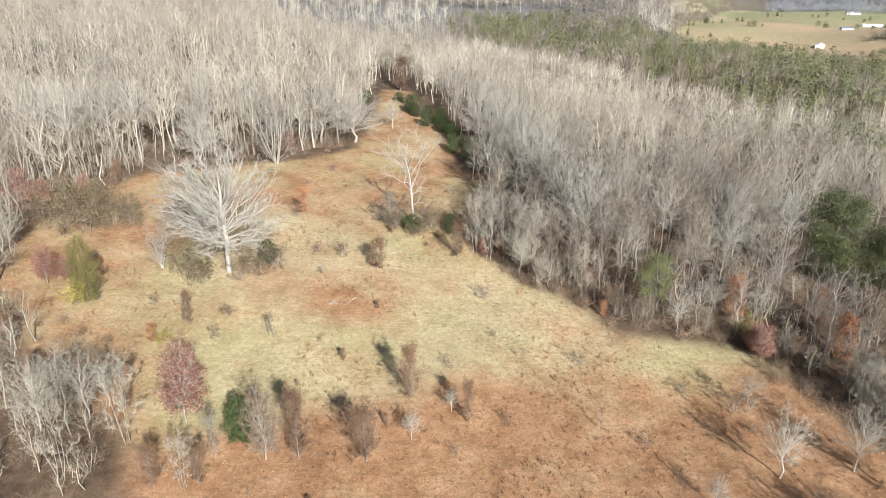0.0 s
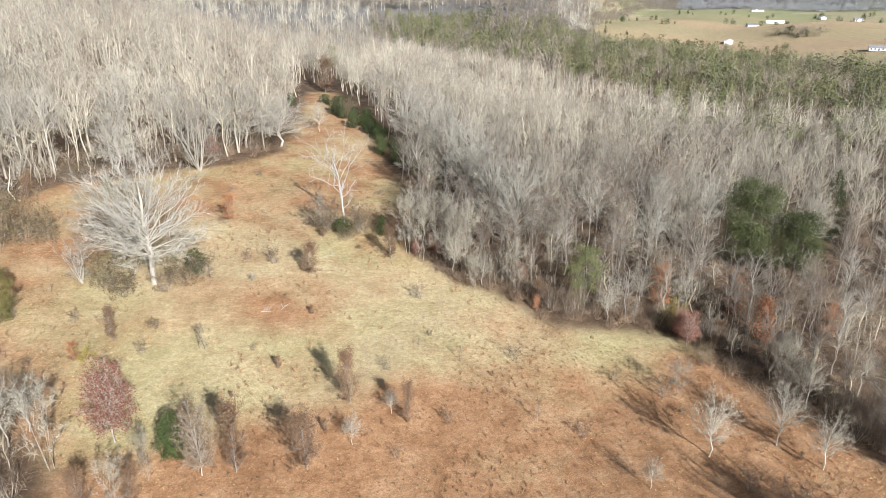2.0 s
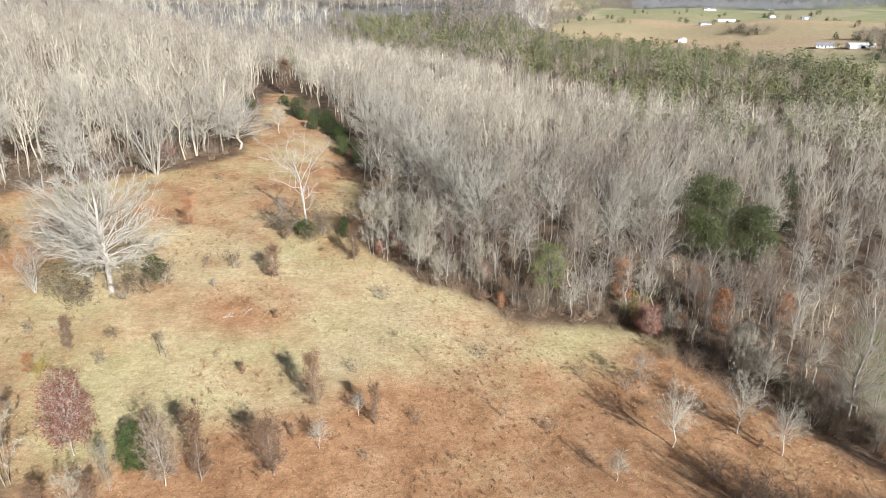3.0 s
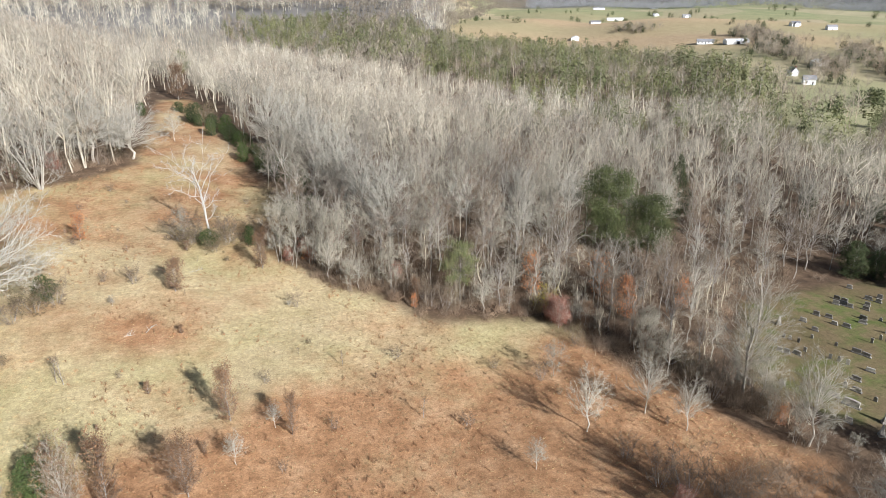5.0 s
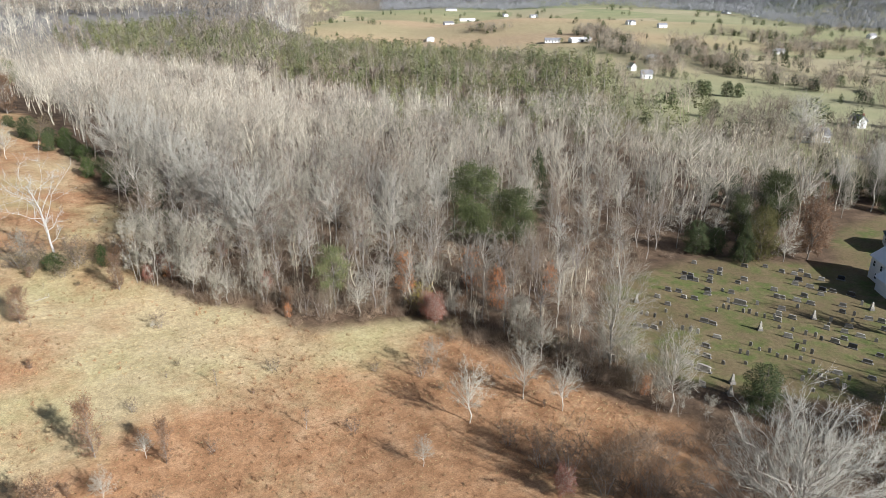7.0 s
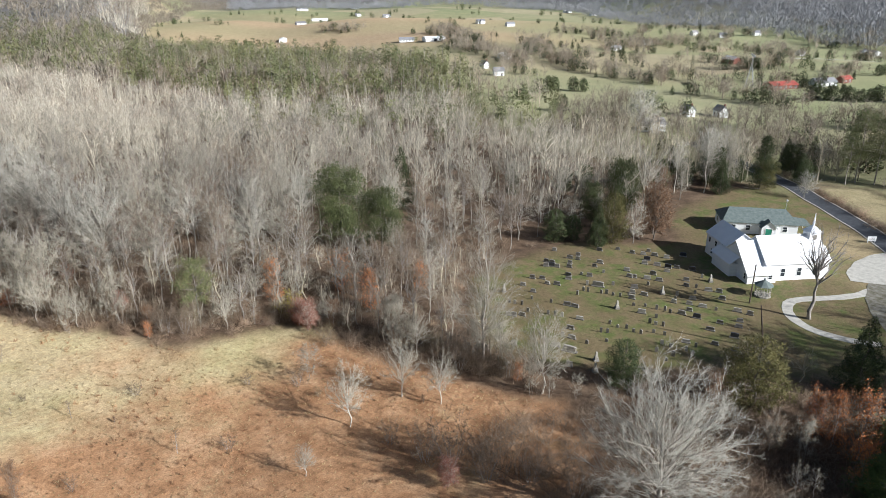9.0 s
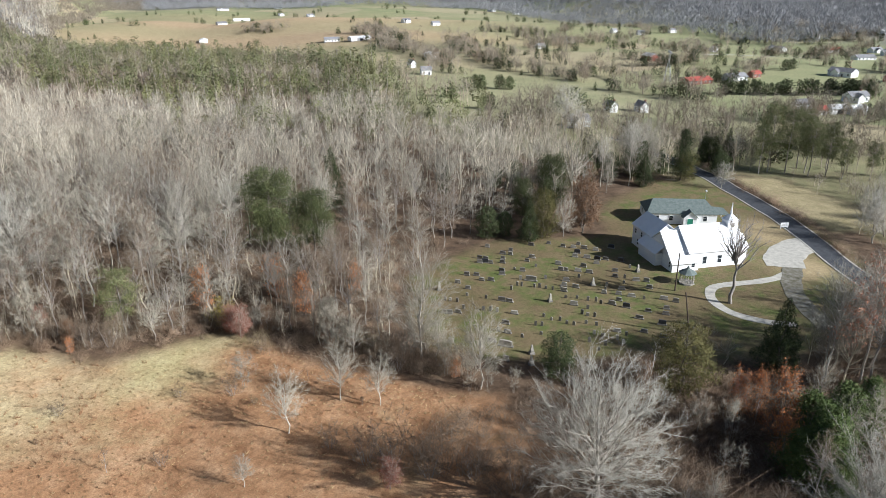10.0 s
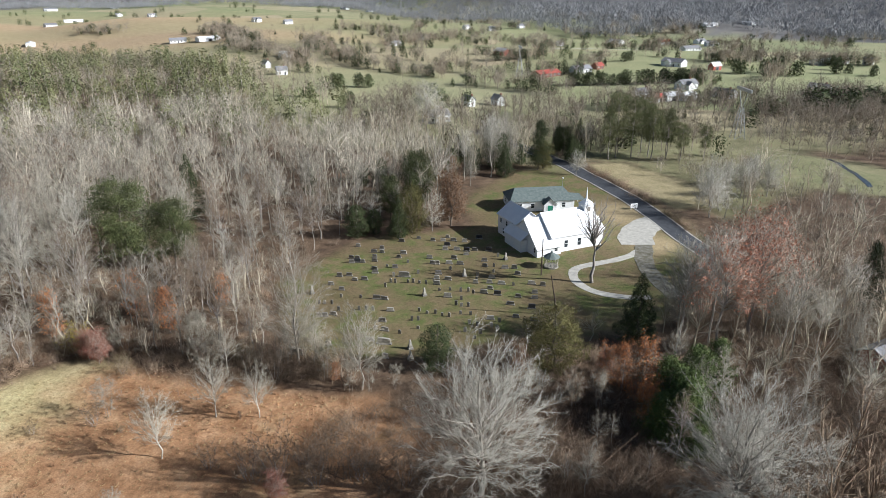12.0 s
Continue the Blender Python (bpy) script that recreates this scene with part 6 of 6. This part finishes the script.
def utility_pole(x, y, h, lean=(0, 0), arm=True, label="dark weathered wooden utility pole with a crossarm"):
    ob = thing("utility_pole", x, y, z_at(x, y), 20, label, "pole")
    part("pole", tube(bmesh.new(), (0, 0, -0.8), (lean[0], lean[1], h), 0.17, 0.11, 8), WOOD_POLE, ob)
    if arm:
        part("crossarm", boxed(lean[0] - 1.1, lean[1] - 0.07, h - 0.7, lean[0] + 1.1, lean[1] + 0.07, h - 0.55, bevel=0.01), WOOD_POLE, ob)
        for k in (-1.0, -0.4, 0.4, 1.0):
            part("insulator", tube(bmesh.new(), (lean[0] + k, lean[1], h - 0.55), (lean[0] + k, lean[1], h - 0.35), 0.06, 0.04, 6), STONE_PALE, ob)
    return ob


utility_pole(115.0, 45.7, 8.8, (-1.5, 1.6), False, "dark leaning wooden utility pole beside a cedar")
utility_pole(130.4, 56.3, 8.6, arm=False, label="slim dark wooden pole beside the gazebo")
lamp = thing("lamp_post", 192.0, 77.5, z_at(192, 77.5), 0, "slim grey lamp post with a white globe", "lamp post")
part("pole", tube(bmesh.new(), (0, 0, -0.3), (0, 0, 4.2), 0.06, 0.05, 8), STEEL, lamp)
bm = bmesh.new()
bmesh.ops.create_uvsphere(bm, u_segments=10, v_segments=7, radius=0.3, matrix=Matrix.Translation((0, 0, 4.45)))
part("globe", bm, WHITE_ROOF, lamp)
board = thing("notice_sign", 187.3, 53.5, z_at(187.3, 53.5), -40, "low white church notice sign on two posts", "sign")
part("panel", boxed(-1.1, -0.1, 0.5, 1.1, 0.1, 1.7, bevel=0.02), WHITE_SIDING, board)
for k in (-0.9, 0.9):
    part("post", boxed(k - 0.08, -0.06, -0.3, k + 0.08, 0.06, 0.5), WHITE_SIDING, board)
for z in (1.3, 1.05, 0.8):
    part("lettering_bar", boxed(-0.8, -0.115, z, 0.8, -0.1, z + 0.1), STONE_DARK, board)


# ---- valley buildings ----
def house(x, y, wide, style):
    """A country building, its long side wide metres."""
    names = {"white": ("farmhouse", "white clapboard farmhouse with a grey roof in pasture", WHITE_SIDING, GREY_ROOF, 3.4, 5.6),
             "greyroof": ("farmhouse", "pale house with a grey shingle roof in pasture", WHITE_SIDING, GREY_ROOF, 2.7, 4.8),
             "redroof": ("farmhouse", "white house with a rusty red metal roof", WHITE_SIDING, RED_ROOF, 2.7, 4.6),
             "barn": ("barn", "red barn with a pale metal roof in pasture", RED_ROOF, WHITE_ROOF, 3.2, 5.4),
             "brick": ("farmhouse", "long red-brown brick house with a dark roof", BRICKWORK, RED_ROOF, 2.6, 4.4),
             "shed": ("farm_shed", "long white metal farm shed in pasture", WHITE_SIDING, WHITE_ROOF, 3.0, 4.6)}[style]
    name, label, wall, roof, eave, ridge = names
    wide = max(wide, 7.0)
    deep = min(wide * 0.6, 9.5)
    turn = -24 + rng.uniform(-16, 16) - (90 if rng.uniform() < 0.3 else 0)
    ob = thing(name, x, y, z_at(x, y) - 0.1, turn, label, "barn" if style in ("barn", "shed") else "house", "buildings scattered over the valley")
    gable_block(ob, "body", -wide / 2, -deep / 2, wide / 2, deep / 2, eave, ridge, "x", wall, roof, 0.4, 0.2)
    if style in ("white", "greyroof", "redroof", "brick"):
        n = max(2, int(wide / 3.2))
        for k in range(n):
            a = -wide / 2 + (k + 0.5) * wide / n
            if k == n // 2:
                window(ob, "front", a, 0.0, -deep / 2, 1.0, 2.1, DARK_GABLE, "door")
            else:
                window(ob, "front", a, 1.0, -deep / 2, 1.1, 1.3)
        part("chimney", boxed(wide * 0.22, 0.3, eave, wide * 0.22 + 0.8, 1.1, ridge + 0.9), BRICKWORK, ob)
        if style == "white" and wide > 11:
            gable_block(ob, "wing", -wide * 0.3, -deep / 2 - 2.5, wide * 0.02, -deep / 2 + 1.0, eave - 0.3, ridge - 0.6, "y", wall, roof, 0.3, 0.2)
    else:
        window(ob, "front", 0.0, 0.0, -deep / 2, min(3.6, wide * 0.35), 2.5, DARK_GABLE, "door")
    return ob


house(389, 113, 9.4, "white")
house(380, 103, 7.2, "redroof")
house(389, 97, 10.0, "shed")
house(393, 89, 8.7, "shed")
house(429, 99, 11.7, "white")
house(412, 74, 11.8, "greyroof")
house(530, 133, 15.8, "white")
house(524, 103, 8.0, "barn")
house(441, 195, 18.4, "brick")
house(468, 181, 14.1, "greyroof")
house(488, 176, 8.6, "brick")
house(528, 274, 12.8, "barn")
house(740, 313, 9.3, "white")
house(812, 273, 18.4, "white")
house(832, 223, 15.6, "redroof")
house(708, 164, 18.0, "greyroof")
house(839, 185, 12.8, "white")
house(810, 166, 13.6, "white")
house(916, 281, 15.8, "greyroof")
house(921, 269, 9.5, "white")
house(999, 211, 23.6, "shed")
house(1047, 170, 15.7, "shed")
house(620, 43, 18.5, "shed")
house(636, 31, 9.5, "greyroof")
house(635, 13, 5.3, "white")
house(449, 30, 11.2, "white")
house(314, 182, 5.4, "white")
house(326, 171, 5.5, "white")
house(269, 173, 11.3, "white")
house(800, 468, 9.2, "white")
house(815, 439, 9.2, "white")
house(875, 427, 9.6, "white")
house(445, 843, 22.0, "shed")
house(781, 1382, 23.5, "white")
house(1027, 1549, 18.4, "white")
house(793, 1184, 14.1, "white")
house(548, 978, 14.8, "greyroof")
house(698, 1173, 29.2, "shed")
house(795, 1096, 13.4, "white")
house(475, 619, 16.1, "greyroof")
house(491, 592, 22.8, "shed")
house(414, 408, 13.5, "shed")
house(360, 376, 6.9, "white")
house(341, 342, 5.6, "white")
house(684, 667, 11.0, "white")
house(670, 709, 11.2, "white")
house(1144, 955, 17.2, "white")
house(1137, 885, 14.2, "white")
house(674, 449, 12.0, "white")
house(571, 414, 9.3, "greyroof")
house(980, 261, 8.4, "white")


# ---- power line ----
def pylon(x, y, h, turn):
    ob = thing("pylon", x, y, z_at(x, y), turn, "grey lattice steel power pylon in the valley", "pylon")
    feet = [(-2.4, -2.4), (2.4, -2.4), (2.4, 2.4), (-2.4, 2.4)]
    for fx, fy in feet:
        part("leg", tube(bmesh.new(), (fx, fy, -0.5), (fx * 0.25, fy * 0.25, h * 0.62), 0.14, 0.12, 5), STEEL, ob)
    for s in (-1, 1):
        part("arm", tube(bmesh.new(), (0.6 * s, 0, h * 0.62), (4.0 * s, 0, h * 0.96), 0.14, 0.12, 5), STEEL, ob)
    part("crossbeam", boxed(-6.5, -0.3, h * 0.94, 6.5, 0.3, h, bevel=0.05), STEEL, ob)
    for k in range(6):
        z0, z1 = h * 0.62 * k / 6, h * 0.62 * (k + 1) / 6
        w0, w1 = 2.4 - 1.8 * k / 6, 2.4 - 1.8 * (k + 1) / 6
        for (ax, ay), (bx, by) in zip(feet, feet[1:] + feet[:1]):
            s0, s1 = w0 / 2.4, w1 / 2.4
            part("brace", tube(bmesh.new(), (ax * s0, ay * s0, z0), (bx * s1, by * s1, z1), 0.07, 0.07, 4), STEEL, ob)
    return ob


pylon(310, 48, 21, 35)
pylon(433, 211, 20, 35)


# ---- lane end, stream and car past the roadside wood ----
strip("stream", [(288, 12), (283, 8), (276, 6.5), (271, 3), (262, 1), (255, -3), (250, -3)], 1.7, 0.06, WATER, "narrow winding stream in pasture", "water", ragged=0.3)
strip("valley_lane", [(600, 262), (628, 251), (666, 229), (720, 224), (769, 221), (784, 189)], 5.0, 0.15, GRAVEL, "pale gravel lane across far pasture", "road", step=8)


def car(x, y, turn):
    ob = thing("car", x, y, z_at(x, y), turn, "small black parked car beside a lane", "car")
    bm = boxed(-2.1, -0.85, 0.3, 2.1, 0.85, 0.95, bevel=0.12)
    body = part("body", bm, CAR_PAINT, ob)
    bm = bmesh.new()
    lo = [bm.verts.new(p) for p in ((-1.5, -0.78, 0.95), (1.0, -0.78, 0.95), (1.0, 0.78, 0.95), (-1.5, 0.78, 0.95))]
    hi = [bm.verts.new(p) for p in ((-1.1, -0.6, 1.5), (0.4, -0.6, 1.5), (0.4, 0.6, 1.5), (-1.1, 0.6, 1.5))]
    bm.faces.new(hi)
    for k in range(4):
        bm.faces.new((lo[k], lo[(k + 1) % 4], hi[(k + 1) % 4], hi[k]))
    part("cabin", bm, GLASS, ob)
    for wx in (-1.3, 1.3):
        for wy in (-0.8, 0.8):
            w = part("wheel", tube(bmesh.new(), (wx, wy - 0.1, 0.32), (wx, wy + 0.1, 0.32), 0.32, 0.32, 14), STONE_DARK, ob)
            part("rim", tube(bmesh.new(), (wx, wy - 0.11, 0.32), (wx, wy + 0.11, 0.32), 0.18, 0.18, 10), STEEL, w)
    for wy in (-0.6, 0.6):
        part("headlight", boxed(2.08, wy - 0.15, 0.6, 2.13, wy + 0.15, 0.75), WHITE_ROOF, ob)


car(156.5, -8.0, 120)
cabin = thing("cabin", 127, -9.5, z_at(127, -9.5), -30, "small tan wooden cabin with a grey roof under trees", "cabin")
gable_block(cabin, "body", -4, -2.6, 4, 2.6, 2.5, 4.0, "x", BRICKWORK, GREY_ROOF)
window(cabin, "front", -1.5, 1.0, -2.6, 1.0, 1.1)
window(cabin, "front", 1.6, 0.0, -2.6, 0.9, 2.0, DARK_GABLE, "door")
WIDE_0 = [(77.3, 73.3), (81.4, 75.9), (82.7, 64.0), (86.4, 70.3), (89.3, 85.1), (89.9, 84.1), (91.1, 70.4), (91.2, 83.1), (93.9, 73.1), (98.3, 74.4), (100.7, 88.9), (101.1, 79.9), (101.5, 92.6), (101.8, 78.5), (105.7, 93.7), (105.8, 55.8), (106.0, 89.6), (107.1, 92.1), (107.3, 88.0), (109.4, 52.1), (109.5, 67.9), (110.1, 48.5), (111.4, 88.2), (112.9, 89.5), (113.0, 96.2), (113.7, 73.2), (113.7, 55.5), (114.6, 94.3), (115.2, 98.1), (115.4, 62.6), (115.7, 96.7), (116.0, 74.7), (116.1, 86.1), (116.7, 92.4), (117.1, 72.5), (117.6, 55.7), (118.0, 62.5), (118.5, 75.9), (118.7, 93.9), (118.8, 52.5)]
WIDE_1 = [(118.9, 66.6), (120.6, 64.1), (121.1, 53.5), (121.3, 96.1), (121.5, 61.6), (121.5, 88.9), (122.1, 94.3), (122.5, 101.9), (122.6, 80.1), (123.2, 79.2), (123.2, 64.9), (124.1, 89.4), (124.2, 95.9), (124.8, 56.0), (124.8, 77.0), (125.1, 82.6), (125.3, 53.6), (125.9, 74.7), (127.7, 60.8), (128.0, 77.6), (128.0, 69.3), (129.4, 64.9), (130.4, 63.0), (130.6, 70.9), (130.8, 94.7), (131.8, 76.5), (131.9, 82.5), (133.4, 80.1), (134.8, 92.2), (135.3, 76.2), (135.5, 88.4), (136.8, 86.2), (138.2, 84.0), (139.0, 81.2), (139.5, 86.5)]
DARK_0 = [(114.0, 95.4), (114.5, 51.1), (116.2, 59.8), (133.9, 77.6), (134.4, 83.5), (136.8, 73.1), (142.9, 79.2)]
BIG_0 = [(75.7, 78.2), (86.7, 67.3), (113.3, 81.6)]
NARROW_0 = [(76.1, 74.9), (90.4, 72.0), (90.7, 87.8), (91.6, 67.3), (93.1, 83.3), (93.4, 88.7), (93.9, 87.7), (94.5, 86.3), (95.0, 65.5), (95.3, 79.9), (96.0, 78.7), (96.6, 77.4), (96.8, 54.2), (97.3, 68.5), (97.9, 86.7), (98.0, 67.5), (98.4, 57.2), (99.3, 54.4), (99.7, 83.0), (101.1, 67.5), (101.2, 69.4), (101.8, 64.4), (101.9, 58.3), (101.9, 56.5), (102.0, 66.1), (102.3, 63.1), (102.4, 52.5), (102.9, 54.0), (104.4, 61.7), (105.2, 59.9), (105.8, 53.8), (106.8, 81.9), (107.3, 64.5), (107.4, 63.3), (108.1, 62.1), (109.3, 82.3), (109.7, 81.4), (110.0, 64.9), (111.1, 79.0), (111.2, 71.0)]
NARROW_1 = [(111.7, 78.1), (112.2, 83.6), (112.2, 76.8), (112.6, 69.2), (112.6, 75.3), (113.3, 67.0), (114.1, 64.4), (114.3, 74.4), (114.3, 65.7), (115.5, 87.9), (116.2, 79.8), (120.1, 85.3), (120.4, 67.2), (122.2, 59.1), (122.2, 75.0), (122.5, 68.1), (126.0, 66.0), (128.8, 67.4), (134.7, 69.5)]
TALL_0 = [(84.6, 60.0), (87.7, 62.2), (96.3, 93.2), (107.6, 72.4), (120.8, 70.5), (134.1, 67.1)]


# ---- gravestones ----
def slab_stone(w, h, d, top="serp"):
    """An upright slab with a gently curved top."""
    n = 8
    bm = bmesh.new()
    rise = {"serp": 0.12, "flat": 0.0, "round": 0.45}[top] * min(w, h)
    outline = [(-w / 2, 0), (w / 2, 0)] + [(w / 2 * math.cos(math.pi * i / n), h - rise + rise * math.sin(math.pi * i / n)) for i in range(n + 1)]
    rings = [[bm.verts.new((x, y, z)) for x, z in outline] for y in (-d / 2, d / 2)]
    m = len(outline)
    bm.faces.new(rings[0])
    bm.faces.new(rings[1][::-1])
    for i in range(m):
        j = (i + 1) % m
        bm.faces.new((rings[0][j], rings[0][i], rings[1][i], rings[1][j]))
    bmesh.ops.recalc_face_normals(bm, faces=bm.faces)
    return bm


def grave(x, y, w, h, d, mat, top, label, base=True, name="gravestone"):
    ob = thing(name, x, y, z_at(x, y), -66 + rng.uniform(-7, 7), label, "gravestone", "gravestones in the churchyard")
    z = 0.0
    if base:
        part("base", boxed(-w * 0.62, -d * 0.9, -0.15, w * 0.62, d * 0.9, 0.22, bevel=0.02), STONE_GREY, ob)
        z = 0.22
    st = part("stone", slab_stone(w, h, d, top), mat, ob)
    st.location = (0, 0, z)
    st.rotation_euler = (rng.normal() * 0.03, rng.normal() * 0.02, 0)
    return ob


def obelisk(x, y, h, mat):
    ob = thing("grave_obelisk", x, y, z_at(x, y), CHURCH_TURN, "tall pale obelisk gravestone on a stepped base", "gravestone", "gravestones in the churchyard")
    part("base", boxed(-0.45, -0.45, -0.15, 0.45, 0.45, 0.35, bevel=0.03), STONE_GREY, ob)
    part("plinth", boxed(-0.32, -0.32, 0.35, 0.32, 0.32, 0.8, bevel=0.03), mat, ob)
    bm = tube(bmesh.new(), (0, 0, 0.8), (0, 0, h - 0.25), 0.32, 0.22, 4)
    tube(bm, (0, 0, h - 0.25), (0, 0, h), 0.22, 0.02, 4)
    part("shaft", bm, mat, ob)


for x, y in WIDE_0 + WIDE_1:
    grave(x, y, rng.uniform(0.95, 1.45), rng.uniform(0.5, 0.75), 0.28, STONE_GREY if rng.uniform() < 0.55 else STONE_PALE, ("serp", "flat", "serp")[rng.integers(0, 3)], "wide granite gravestone on a low base in grass")
for x, y in DARK_0:
    grave(x, y, 1.4, 0.85, 0.3, STONE_DARK, "serp", "wide polished black gravestone on a grey base")
for x, y in BIG_0:
    grave(x, y, 2.3, 1.0, 0.4, STONE_PALE, "serp", "large pale double gravestone on a broad base")
for x, y in NARROW_0 + NARROW_1:
    grave(x, y, rng.uniform(0.45, 0.6), rng.uniform(0.7, 1.1), 0.18, STONE_GREY if rng.uniform() < 0.5 else STONE_PALE, ("round", "flat")[rng.integers(0, 2)], "narrow weathered upright gravestone in grass", base=False)
for x, y in TALL_0:
    obelisk(x, y, 1.9, STONE_PALE)


# ---- small growth and fallen wood in the meadow ----
small_ones = scatter(rng, [FIELD], 13, margin=5, keep=lambda x, y: (y > 66) & (y < 185))
for x, y in small_ones:
    kind = ("whip", "thicket", "thicket", "russet", "young", "bramble", "whip")[rng.integers(0, 7)]
    plant(kind, x, y, rng.uniform(0.8, 2.4), rng.uniform(0, 360), rng.uniform(0.9, 1.5), label="small dry seedling standing in meadow grass", group="seedlings dotted over the meadow")

SEDGE = leafy("rusty_broomsedge_blades", ((0.26, 0.14, 0.075), (0.42, 0.25, 0.14)))
reeds = [spikes(*(lambda r: (np.concatenate([r.normal(size=(7, 2)) * 0.14, np.full((7, 1), -0.03)], 1), np.concatenate([r.normal(size=(7, 2)) * 0.34, r.uniform(0.4, 0.9, (7, 1))], 1), np.full(7, 0.03)))(np.random.default_rng(290 + i))) for i in range(3)]
sedge = scatter(rng, [FIELD], 1.8, margin=0.5, keep=lambda x, y: (y > 60) & (y < 200))
patchy = np.sin(sedge[:, 0] / 6 + 2 * np.sin(sedge[:, 1] / 9)) * np.sin(sedge[:, 1] / 7 + 0.6) + 0.5 * (sedge[:, 1] < 84) + 0.3 * (sedge[:, 1] > 130)
sedge = sedge[patchy + rng.normal(size=len(sedge)) * 0.35 > 0.35]
wood("broomsedge", "rust-brown broomsedge clumps in the meadow", reeds, tree_rows(rng, sedge, 0.5, 1.2), SEDGE, "grass")


def fallen_branch(x, y, long, turn, seed):
    """A bleached limb lying in the grass, with a few side shoots."""
    r = np.random.default_rng(seed)
    ob = thing("fallen_branch", x, y, z_at(x, y), turn, "bleached fallen branch lying in dry grass", "branch", "fallen branches in the meadow")
    bm = bmesh.new()
    p = np.array([-long / 2, 0, 0.06])
    for i in range(6):
        q = p + np.array([long / 6, r.normal() * long * 0.03, r.normal() * 0.03])
        q[2] = max(0.05, q[2])
        tube(bm, p, q, 0.07 - 0.009 * i, 0.061 - 0.009 * i, 7)
        p = q
    part("limb", bm, BARK_PALE, ob)
    for i in range(5):
        a = np.array([long * r.uniform(-0.3, 0.45), 0, 0.08])
        bm = bmesh.new()
        b = a + np.array([r.uniform(0.4, 0.9), r.choice((-1, 1)) * r.uniform(0.4, 1.0), r.uniform(0.1, 0.6)])
        tube(bm, a, (a + b) / 2 + np.array([0, 0, 0.08]), 0.03, 0.02, 5)
        tube(bm, (a + b) / 2 + np.array([0, 0, 0.08]), b, 0.02, 0.01, 5)
        part("shoot", bm, BARK_PALE, ob)
    return ob


for i, (x, y, long, turn) in enumerate(((-9.7, 135.2, 2.6, 20), (-17, 115, 2.8, 70), (-20, 113.5, 1.8, 10))):
    fallen_branch(x, y, long, turn, 400 + i)
